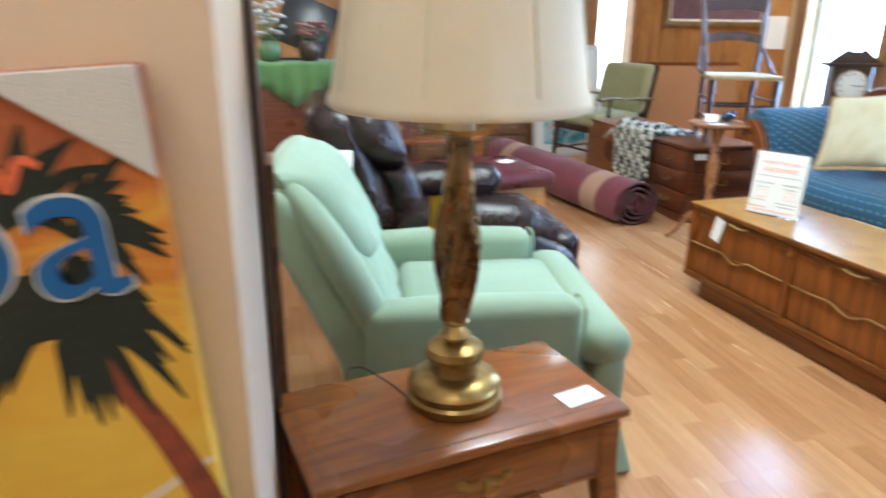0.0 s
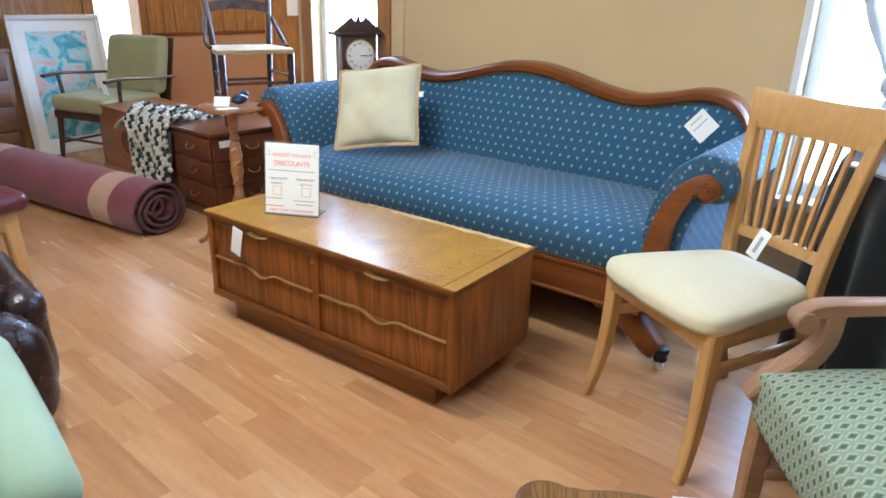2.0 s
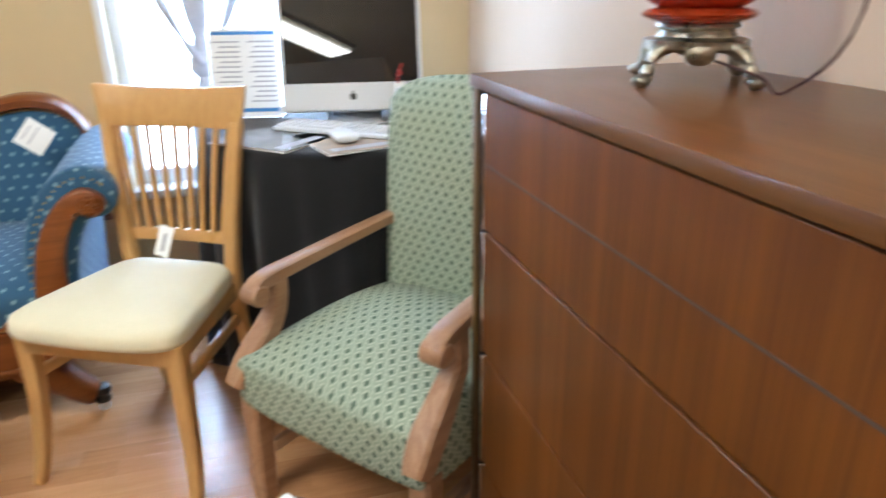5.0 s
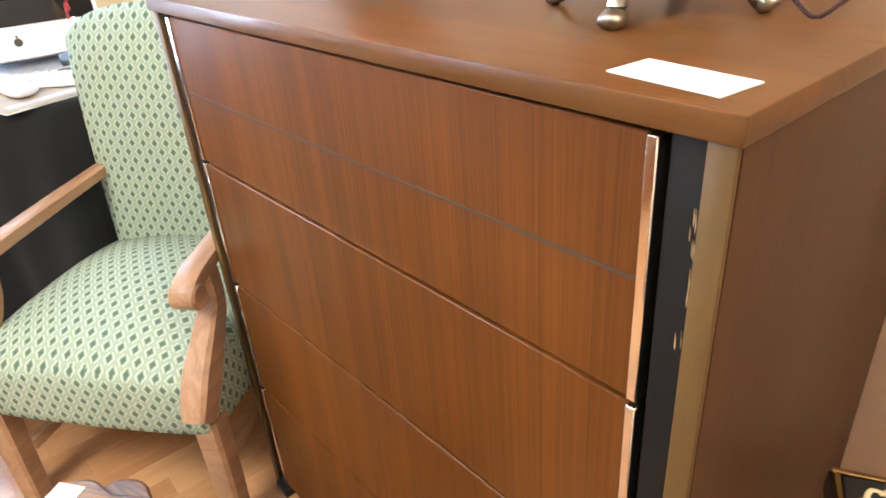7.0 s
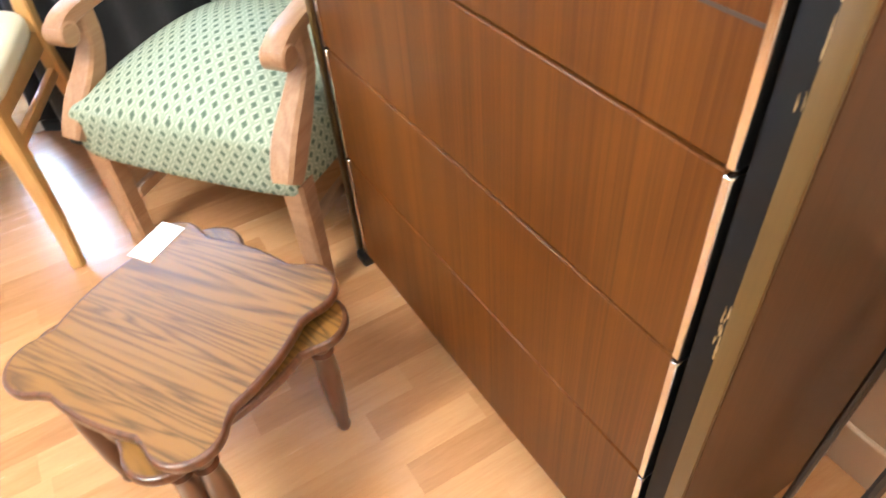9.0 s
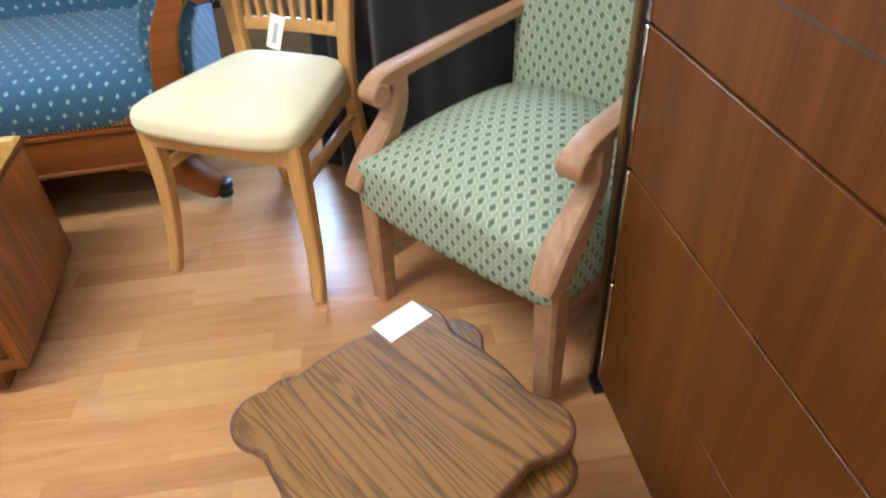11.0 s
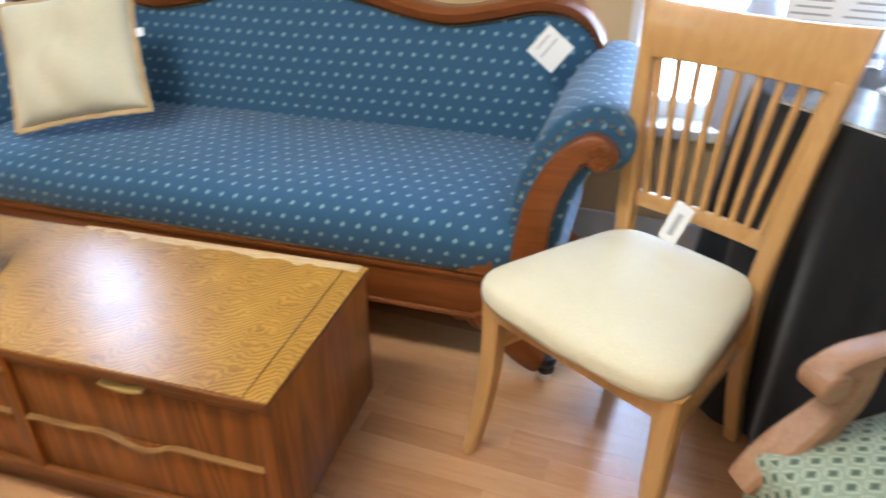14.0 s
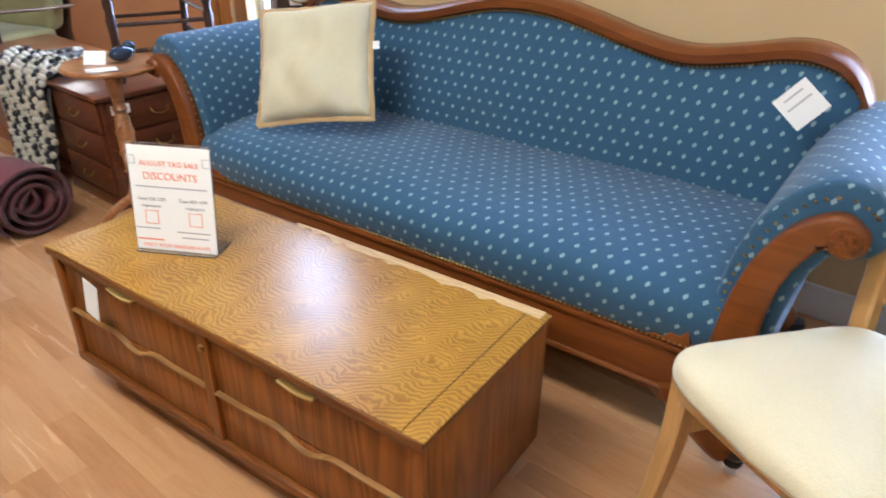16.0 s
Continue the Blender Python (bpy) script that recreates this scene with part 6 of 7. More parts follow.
    part("head_pillow", padded(0.285, 0.535, 0.80, 24, 20, 0.115, 0.30, 7.0), M_MINT, t, "stuffed head pillow that narrows downwards")
    part("top_roll", tube([lean(Vector((x, -0.215 + 0.02 * (1 - (x / 0.3) ** 2), 0.765 - 0.10 * abs(x) ** 2))) for x in [-0.27 + 0.045 * k for k in range(13)]], [0.045 + 0.014 * math.sin(math.pi * k / 12) for k in range(13)], 14), M_MINT, t)
    # skirt: four slightly flared panels with a kick pleat at the corners
    bm = bmesh.new()
    lo, hi = [], []
    outline = [(-0.335, -0.30), (-0.345, 0.05), (-0.345, 0.40), (-0.335, 0.42), (0.0, 0.428), (0.335, 0.42), (0.345, 0.40), (0.345, 0.05), (0.335, -0.30), (0.0, -0.31)]
    for k, (x, y) in enumerate(outline):
        flare = 1.075 if 1 <= k <= 7 else 1.02
        hi.append(bm.verts.new((x * 0.965, y * 0.985, 0.165)))
        lo.append(bm.verts.new((x * flare, y * (flare if y > 0 else 1.0), 0.012)))
    n = len(outline)
    for k in range(n):
        bm.faces.new((lo[k], lo[(k + 1) % n], hi[(k + 1) % n], hi[k]))
    bm.faces.new(hi)
    bmesh.ops.recalc_face_normals(bm, faces=bm.faces)
    bmesh.ops.solidify(bm, geom=bm.faces, thickness=0.006)
    part("skirt", bm, M_MINT, t, "flared skirt with corner pleats", 30)
    return t


RECL = facing(0.166, 2.25, 0.989, -0.147)
mint_recliner(RECL)
card("price_tag", 0.04, 0.06, RECL @ Matrix.Translation((-0.30, -0.30, 0.72)) @ pose(0, 0, 0, 60, 0, 90), "white tag on the back of the recliner")


def leather_recliner(m):
    t = thing("recliner", m, "dark brown leather recliner with pillow arms", "recliner")
    part("body", soft_box(-0.36, 0.36, -0.35, 0.38, 0.04, 0.30, 0.04, wrinkle=0.004), M_LEATHER, t)
    part("footrest", soft_box(-0.26, 0.26, 0.38, 0.50, 0.06, 0.38, 0.05, wrinkle=0.010, seed=2), M_LEATHER, t)
    part("seat_cushion", soft_box(-0.255, 0.255, -0.14, 0.42, 0.28, 0.43, 0.06, wrinkle=0.014, seed=1), M_LEATHER, t)
    for s in (-1, 1):
        a, b = sorted((s * 0.255, s * 0.40))
        drop = lambda c: Vector((c.x, c.y, c.z - 0.22 * max(0, c.y - 0.20) ** 1.2 * 2.0 * (c.z > 0.2)))
        part("arm", soft_box(a, b, -0.26, 0.46, 0.04, 0.43, 0.07, wrinkle=0.010, seed=s * 2, bend=drop), M_LEATHER, t)
        a, b = sorted((s * 0.235, s * 0.42))
        part("arm_pillow", soft_box(a, b, -0.20, 0.30, 0.39, 0.535, 0.07, wrinkle=0.022, seed=s * 4), M_LEATHER, t, "wrinkled padded arm top")
    lean = lambda c: Vector((c.x, c.y - 0.36 * max(0, c.z - 0.30), c.z))
    part("backrest", soft_box(-0.33, 0.33, -0.33, -0.14, 0.2, 0.86, 0.07, wrinkle=0.012, seed=6, bend=lean), M_LEATHER, t)
    part("back_cushion", soft_box(-0.27, 0.27, -0.18, -0.02, 0.40, 0.66, 0.07, wrinkle=0.02, seed=7, bend=lean), M_LEATHER, t)
    part("head_pillow", soft_box(-0.31, 0.31, -0.22, -0.02, 0.63, 0.895, 0.09, wrinkle=0.02, seed=11, bend=lean), M_LEATHER, t)
    return t


leather_recliner(facing(0.33, 3.01, 0.995, -0.10))


def bench(m):
    t = thing("ottoman", m, "maroon leather ottoman on pale wooden legs", "ottoman")
    part("cushion", soft_box(-0.34, 0.34, -0.25, 0.25, 0.34, 0.42, 0.035, wrinkle=0.006), M_MAROON, t, "padded maroon leather top")
    part("rail", box(-0.30, 0.30, -0.21, 0.21, 0.27, 0.34, 0.004), M_MAPLE, t)
    for sx in (-1, 1):
        for sy in (-1, 1):
            part("leg", tube([(sx * 0.27, sy * 0.19, 0.30), (sx * 0.285, sy * 0.20, 0.0)], [0.028, 0.02], square=True), M_MAPLE, t)
    return t


OTT = pose(0.71, 3.80, 0, 0, 0, 8)
bench(OTT)
card("price_card", 0.10, 0.07, OTT @ Matrix.Translation((0.20, 0.05, 0.4235)) @ pose(0, 0, 0, 0, 0, 30), "white paper card on the ottoman")


# ---- rolled rug ----
def rolled_rug(x0, y0, x1, y1, r):
    d = Vector((x1 - x0, y1 - y0, 0))
    t = thing("rolled_rug", Matrix.Translation((x0, y0, 0)) @ pose(0, 0, 0, 0, 0, math.degrees(math.atan2(d.y, d.x)) - 90), "rolled burgundy rug with tan stripes on the floor", "rug")
    n, L = 150, d.length
    turns, th = 3.2, 0.014
    pts = []
    for i in range(n + 1):
        k = i / n
        a = -math.pi / 2 - 0.9 + turns * 2 * math.pi * (1 - k) * -1
        rr = r * (0.30 + 0.70 * k) + 0.006 * noise.noise(Vector((k * 9, 2, 0)))
        pts.append(Vector((rr * math.cos(a) * 1.08, 0, r * 0.98 + rr * math.sin(a) * 0.96)))
    tail = spline([pts[0], pts[0] + Vector((0.035, 0, 0.03)), pts[0] + Vector((0.05, 0, -0.02)), pts[0] + Vector((0.0, 0, -0.045)), pts[0] + Vector((-0.045, 0, -0.01))], 5)
    line = list(reversed(tail))[:-1] + pts
    low = min(p.z for p in line) - th * 0.55
    for p in line:
        p.z -= low
    bands = [(0.0, 0.20, M_RUG), (0.20, 0.36, M_RUGTAN), (0.36, 0.78 * L, M_RUG), (0.78 * L, 0.86 * L, M_RUGTAN), (0.86 * L, L, M_RUG)]
    for a, b, mt in bands:
        bm = bmesh.new()
        rows = []
        for i, p in enumerate(line):
            q = line[min(i + 1, len(line) - 1)] - line[max(i - 1, 0)]
            nn = Vector((-q.z, 0, q.x)).normalized() * th * 0.46
            rows.append([bm.verts.new((p + nn) + Vector((0, a, 0))), bm.verts.new((p + nn) + Vector((0, b, 0))), bm.verts.new((p - nn) + Vector((0, b, 0))), bm.verts.new((p - nn) + Vector((0, a, 0)))])
        for u, w in zip(rows, rows[1:]):
            for k in range(4):
                bm.faces.new((u[k], w[k], w[(k + 1) % 4], u[(k + 1) % 4]))
        bm.faces.new(rows[0])
        bm.faces.new(list(reversed(rows[-1])))
        bmesh.ops.recalc_face_normals(bm, faces=bm.faces)
        part("rug_section", bm, mt, t, smooth=60)
    edge = tube([p + Vector((0, -0.002, 0)) for p in line], 0.0045, 6)
    part("bound_edge", edge, M_RUGBACK, t, "dark bound edge")


rolled_rug(1.74, 3.93, 1.47, 5.58, 0.146)


# ---- far end of the shop ----
def trunk(m):
    """Own y along its length; its front faces -x."""
    t = thing("wooden_trunk", m, "mahogany blanket chest with a carved oval on its side", "trunk")
    w, L, h = 0.40, 1.0, 0.42
    part("body", box(0, w, 0, L, 0.035, h, 0.006), M_TRUNK, t)
    part("base_moulding", box(-0.012, w + 0.012, -0.012, L + 0.012, 0.0, 0.05, 0.008), M_TRUNK, t)
    part("lid_edge", box(-0.01, w + 0.01, -0.01, L + 0.01, h, h + 0.018, 0.006), M_TRUNK, t)
    part("carved_oval", moved(lathe([(0.075, 0.0), (0.078, 0.004), (0.066, 0.008), (0.05, 0.004), (0.03, 0.007), (0.001, 0.008)], 28), Matrix.Translation((0.0, 0.62, 0.24)) @ pose(0, 0, 0, 0, -90)), M_NIGHT, t)
    return t


trunk(pose(2.09, 4.36, 0))


def knit_blanket():
    """A chunky knit throw over the end of the trunk: rows of fat stitches along a hanging sheet."""
    t = thing("knit_blanket", pose(2.09, 4.36, 0), "chunky black and cream knit throw draped over the trunk", "blanket")
    line = spline([(0.30, 0, 0.458), (0.10, 0, 0.468), (-0.045, 0, 0.456), (-0.085, 0, 0.39), (-0.10, 0, 0.27), (-0.125, 0, 0.14), (-0.155, 0, 0.035)], 5)
    creams, darks = bmesh.new(), bmesh.new()
    rows = len(line)
    for i, p in enumerate(line):
        k = i / (rows - 1)
        y0 = -0.045 - 0.075 * k
        y1 = 0.52 - 0.27 * k + 0.02 * math.sin(i)
        n = int((y1 - y0) / 0.025)
        d = (line[min(i + 1, rows - 1)] - line[max(i - 1, 0)]).normalized()
        for j in range(n):
            y = y0 + 0.025 * (j + 0.5 * (i % 2)) + 0.004 * noise.noise(Vector((i, j, 0)))
            bulge = 0.030 * math.sin(y * 22 + i * 0.25) + 0.006 * noise.noise(Vector((i * 0.4, j * 0.5, 3)))
            out = Vector((-d.z, 0, d.x))
            if out.x > 0:
                out = -out
            c = p + out * abs(bulge) + Vector((0, y, 0))
            c.z = max(c.z, 0.014)
            rot = d.to_track_quat("Z", "Y").to_matrix().to_4x4()
            bmesh.ops.create_icosphere(darks if (i + j) % 5 in (0, 3) else creams, subdivisions=1, radius=1.0, matrix=Matrix.Translation(c) @ rot @ Matrix.Diagonal((0.014, 0.0165, 0.0172, 1)))
    tagged(part("cream_stitches", creams, M_KNITCREAM, t, "cream wool stitches", 80), kind="stuff")
    tagged(part("dark_stitches", darks, M_KNITDARK, t, "black wool stitches", 80), kind="stuff")
    bm = bmesh.new()
    grid = []
    for i, p in enumerate(line):
        k = i / (rows - 1)
        grid.append([bm.verts.new((p.x + 0.006, y, max(0.004, p.z - 0.006))) for y in (-0.045 - 0.075 * k, 0.23 - 0.17 * k, 0.52 - 0.27 * k)])
    for u, v in zip(grid, grid[1:]):
        for k in range(2):
            bm.faces.new((u[k], v[k], v[k + 1], u[k + 1]))
    part("backing", bm, M_KNITDARK, t)
    for k in range(9):
        y = 0.52 - 0.012 * k
        z = 0.455 - 0.004 * k
        part("fringe", tube(spline([(0.06 - 0.012 * k, y, z), (0.02 - 0.014 * k, y + 0.035, z - 0.01), (-0.005 - 0.014 * k, y + 0.07 + 0.006 * (k % 3), z - 0.06 - 0.01 * (k % 2))], 4), 0.006, 6), M_KNITCREAM, t)


M_KNITCREAM = cloth("cream wool", (0.62, 0.58, 0.47), (0.50, 0.45, 0.35), 0.95, 260, 0.6)
M_KNITDARK = cloth("charcoal wool", (0.045, 0.042, 0.045), (0.02, 0.02, 0.022), 0.95, 260, 0.6)
knit_blanket()
card("price_tag", 0.12, 0.09, Matrix.Translation((2.055, 4.46, 0.46)) @ pose(0, 0, 0, 0, 0, -90) @ pose(0, 0, 0, 48) @ pose(0, 0, 0, 0, 0, 30), "crumpled white paper tag on the knit throw")


def nightstand(m):
    """Own origin: near corner of its plan; drawers face -x."""
    t = thing("nightstand", m, "dark red wood nightstand with brass drawer pulls", "nightstand")
    w, L, h = 0.46, 0.40, 0.46
    part("body", box(0.008, w, 0.006, L - 0.006, 0.05, h - 0.02, 0.004), M_NIGHT, t)
    part("plinth", box(-0.006, w, -0.004, L + 0.004, 0.0, 0.05, 0.006), M_NIGHT, t)
    part("tabletop", box(-0.018, w + 0.01, -0.014, L + 0.014, h - 0.02, h, 0.006), M_NIGHT, t)
    for k in range(3):
        z = 0.06 + 0.127 * k
        dr = part("drawer", box(-0.006, 0.006, 0.02, L - 0.02, z, z + 0.115, 0.004), M_NIGHT, t)
        dn = part("drawer_panel", box(0.03, w - 0.03, -0.002, 0.008, z, z + 0.115, 0.004), M_NIGHT, t)
        part("handle", tube(spline([(-0.008, L / 2 - 0.035, z + 0.066), (-0.022, L / 2 - 0.03, z + 0.05), (-0.024, L / 2, z + 0.042), (-0.022, L / 2 + 0.03, z + 0.05), (-0.008, L / 2 + 0.035, z + 0.066)], 4), 0.003, 6), M_BRASS, dr, "aged brass bail pull")
        part("handle", tube(spline([(w / 2 - 0.035, -0.004, z + 0.066), (w / 2 - 0.03, -0.016, z + 0.05), (w / 2, -0.018, z + 0.042), (w / 2 + 0.03, -0.016, z + 0.05), (w / 2 + 0.035, -0.004, z + 0.066)], 4), 0.003, 6), M_BRASS, dn, "aged brass bail pull")
    return t


NS = pose(2.03, 3.90, 0)
nightstand(NS)
card("price_card", 0.075, 0.035, NS @ Matrix.Translation((0.075, -0.0035, 0.40)) @ pose(0, 0, 0, 90), "white price card on the nightstand front")


def candle_stand(m):
    t = thing("pedestal_table", m, "small round wooden pedestal table with a turned post", "table")
    part("tabletop", lathe([(0.13, 0.632), (0.148, 0.640), (0.15, 0.648), (0.145, 0.654), (0.135, 0.651)], 40), M_SMALLTOP, t)
    prof = [(0.03, 0.16), (0.034, 0.20), (0.022, 0.24), (0.018, 0.28), (0.026, 0.33), (0.028, 0.42), (0.024, 0.47), (0.017, 0.49), (0.024, 0.505), (0.017, 0.52), (0.022, 0.56), (0.026, 0.60), (0.05, 0.632)]
    part("post", lathe(prof, 24), M_SMALLTOP, t, "turned and twisted post")
    for i in range(2):
        part("twist", tube([(0.026 * math.cos(a * 0.5 + i * math.pi), 0.026 * math.sin(a * 0.5 + i * math.pi), 0.29 + 0.0115 * a) for a in range(16)], 0.006, 6), M_SMALLTOP, t)
    for k in range(3):
        a = 2 * math.pi * k / 3 + 0.4
        c, s = math.cos(a), math.sin(a)
        part("leg", tube(spline([(0.02 * c, 0.02 * s, 0.19), (0.10 * c, 0.10 * s, 0.13), (0.16 * c, 0.16 * s, 0.04), (0.20 * c, 0.20 * s, 0.012)], 5), [0.016] * 10 + [0.013] * 6, 10), M_SMALLTOP, t)
    return t


M_SMALLTOP = wood("honey brown turned wood", (0.20, 0.075, 0.025), (0.42, 0.19, 0.075), "x", 0.3, coat=0.4)
CS = pose(1.948, 3.56, 0)
candle_stand(CS)
card("price_card", 0.07, 0.045, CS @ Matrix.Translation((-0.035, 0.02, 0.672)) @ pose(0, 0, 0, 0, 0, -50) @ pose(0, 0, 0, 62), "small white folded card on the pedestal table")
card("price_card", 0.09, 0.05, CS @ Matrix.Translation((-0.065, -0.075, 0.6545)) @ pose(0, 0, 0, 0, 0, -20), "white price card lying on the pedestal table")
fig = thing("figurine", CS @ Matrix.Translation((0.045, 0.0, 0.654)) @ pose(0, 0, 0, 0, 0, 20), "dark blue glazed ornament on the pedestal table", "ornament")
bm = bmesh.new()
bmesh.ops.create_uvsphere(bm, u_segments=18, v_segments=12, radius=1.0, matrix=Matrix.Translation((0, 0, 0.024)) @ Matrix.Diagonal((0.05, 0.028, 0.024, 1)))
bmesh.ops.create_uvsphere(bm, u_segments=14, v_segments=10, radius=1.0, matrix=Matrix.Translation((0.035, 0, 0.04)) @ Matrix.Diagonal((0.022, 0.02, 0.018, 1)))
part("body", bm, mat("dark blue glaze", (0.015, 0.03, 0.06), 0.12), fig, smooth=80)


def cane_chair(m):
    """A small dark chair standing on the nightstand; its front is +y."""
    t = thing("side_chair", m, "dark turned wood side chair with a cane seat", "chair")
    part("seat", slab([(-0.20, 0.19), (-0.21, 0.10), (-0.17, -0.17), (0.17, -0.17), (0.21, 0.10), (0.20, 0.19)], 0.368, 0.392, 0.006), M_RUSH, t, "woven cane seat")
    for s in (-1, 1):
        prof = [(0.010, 0.0), (0.014, 0.02), (0.012, 0.05), (0.019, 0.10), (0.016, 0.18), (0.02, 0.24), (0.014, 0.27), (0.02, 0.29), (0.018, 0.37)]
        part("front_leg", moved(lathe(prof, 14), Matrix.Translation((s * 0.18, 0.16, 0))), M_EBONY, t)
        part("back_post", tube(spline([(s * 0.15, -0.20, 0.0), (s * 0.155, -0.165, 0.37), (s * 0.17, -0.19, 0.58), (s * 0.19, -0.26, 0.82)], 6), 0.016, 10), M_EBONY, t)
        part("arm_brace", tube(spline([(s * 0.205, 0.02, 0.392), (s * 0.21, -0.07, 0.42), (s * 0.18, -0.18, 0.54)], 6), 0.011, 8), M_EBONY, t)
        for z in (0.14, 0.25):
            part("side_stretcher", tube([(s * 0.175, 0.15, z), (s * 0.153, -0.18, z)], 0.008, 8), M_EBONY, t)
    for z in (0.12, 0.22):
        part("front_stretcher", tube([(-0.18, 0.16, z), (0.18, 0.16, z)], 0.009, 8), M_EBONY, t)
    part("back_stretcher", tube([(-0.15, -0.18, 0.2), (0.15, -0.18, 0.2)], 0.008, 8), M_EBONY, t)
    for z, h in ((0.56, 0.05), (0.74, 0.09)):
        bm = bmesh.new()
        rows = []
        for i in range(13):
            u = -1 + 2 * i / 12
            x = u * (0.165 + 0.03 * (z > 0.7))
            y = -0.185 - 0.28 * max(0, z - 0.56) - 0.02 * (1 - u * u)
            zz = z + 0.02 * (1 - u * u)
            rows.append([bm.verts.new(p) for p in ((x, y + 0.008, zz), (x, y - 0.006, zz + h), (x, y - 0.018, zz + h), (x, y - 0.008, zz))])
        for a, b in zip(rows, rows[1:]):
            for k in range(4):
                bm.faces.new((a[k], b[k], b[(k + 1) % 4], a[(k + 1) % 4]))
        bm.faces.new(rows[0])
        bm.faces.new(list(reversed(rows[-1])))
        bmesh.ops.recalc_face_normals(bm, faces=bm.faces)
        part("back_rail", bm, M_EBONY, t)
    return t


cane_chair(facing(2.42, 4.10, -0.35, -0.94, 0.461))


def mantel_clock(m):
    """A tall narrow clock; its face looks to -y of its own frame."""
    t = thing("pendulum_clock", m, "dark wood pendulum clock with a white dial", "clock")
    part("case", box(-0.10, 0.10, -0.06, 0.06, 0.0, 0.90, 0.004), M_EBONY, t)
    part("cornice", box(-0.14, 0.14, -0.075, 0.07, 0.90, 0.918, 0.005), M_EBONY, t)
    bm = slab([(-0.14, 0.0), (0.14, 0.0), (0.04, 0.078), (0.028, 0.062), (0.0, 0.05), (-0.028, 0.062), (-0.04, 0.078)], -0.012, 0.012, 0.002)
    part("broken_pediment", bm, M_EBONY, t).matrix_local = pose(0, -0.045, 0.918, 90)
    part("finial", lathe([(0.008, 0.955), (0.013, 0.965), (0.011, 0.985), (0.003, 1.0)], 14, at=(0, -0.045)), M_EBONY, t)
    d = part("dial", moved(lathe([(0.082, 0.0), (0.082, 0.004), (0.078, 0.006)], 40), Matrix.Translation((0, -0.060, 0.795)) @ pose(0, 0, 0, 90)), M_PAPER, t, "white dial with black numerals")
    part("bezel", moved(lathe([(0.082, 0.0), (0.088, 0.003), (0.088, 0.009), (0.082, 0.009)], 40, cap=False), Matrix.Translation((0, -0.060, 0.795)) @ pose(0, 0, 0, 90)), M_BRASS, t)
    for k, s in enumerate(("XII", "I", "II", "III", "IV", "V", "VI", "VII", "VIII", "IX", "X", "XI")):
        a = math.radians(90 - 30 * k)
        lettering(s, 0.019, M_INK, d, Matrix.Translation((0.063 * math.cos(a), -0.0665, 0.795 + 0.063 * math.sin(a) - 0.005)) @ pose(0, 0, 0, 90), "numeral")
    for L, a, nm in ((0.038, 2, "hour_hand"), (0.06, -2, "minute_hand")):
        part(nm, tube([(0, -0.068, 0.795), (L * math.cos(math.radians(a)), -0.068, 0.795 + L * math.sin(math.radians(a)))], 0.0018, 6), M_BLACK, t)
    part("paper_tag", box(-0.05, 0.0, -0.064, -0.0625, 0.70, 0.735, 0), M_PAPER, t, smooth=0)
    return t


mantel_clock(pose(2.88, 3.75, 0.02, 0, 0, -22))


def easy_chair(m):
    t = thing("easy_chair", m, "wooden open armchair with olive green cushions", "armchair")
    part("seat_cushion", soft_box(-0.25, 0.25, -0.22, 0.27, 0.36, 0.46, 0.035, wrinkle=0.006), M_OLIVE, t)
    lean = lambda c: Vector((c.x, c.y - 0.22 * max(0, c.z - 0.42), c.z))
    part("back_cushion", soft_box(-0.25, 0.25, -0.27, -0.16, 0.44, 0.82, 0.04, wrinkle=0.006, seed=2, bend=lean), M_OLIVE, t)
    part("seat_frame", box(-0.25, 0.25, -0.24, 0.25, 0.31, 0.36, 0.006), M_EBONY, t)
    part("back_frame", moved(box(-0.24, 0.24, -0.01, 0.01, 0.0, 0.46, 0.006), pose(0, -0.29, 0.36, 12)), M_EBONY, t)
    for s in (-1, 1):
        part("leg", tube([(s * 0.23, 0.22, 0.34), (s * 0.24, 0.25, 0.0)], [0.022, 0.013], 10), M_EBONY, t)
        part("leg", tube([(s * 0.22, -0.22, 0.34), (s * 0.23, -0.30, 0.0)], [0.022, 0.013], 10), M_EBONY, t)
        part("arm", tube(spline([(s * 0.27, -0.32, 0.56), (s * 0.285, -0.10, 0.57), (s * 0.29, 0.12, 0.585), (s * 0.285, 0.26, 0.575)], 5), [0.018] * 10 + [0.022] * 6, 10, flat=0.55), M_EBONY, t)
        part("arm_post", tube([(s * 0.255, 0.14, 0.34), (s * 0.285, 0.15, 0.58)], 0.013, 10), M_EBONY, t)
        part("side_stretcher", tube([(s * 0.235, 0.24, 0.14), (s * 0.225, -0.26, 0.14)], 0.009, 8), M_EBONY, t)
    part("front_stretcher", tube([(-0.235, 0.235, 0.17), (0.235, 0.235, 0.17)], 0.009, 8), M_EBONY, t)
    return t


easy_chair(facing(2.28, 5.58, -0.96, -0.28))
card("price_tag", 0.05, 0.07, facing(2.23, 5.60, -0.96, -0.28) @ Matrix.Translation((-0.29, 0.20, 0.53)) @ pose(0, 0, 0, 80), "white tag hanging from the easy chair arm")


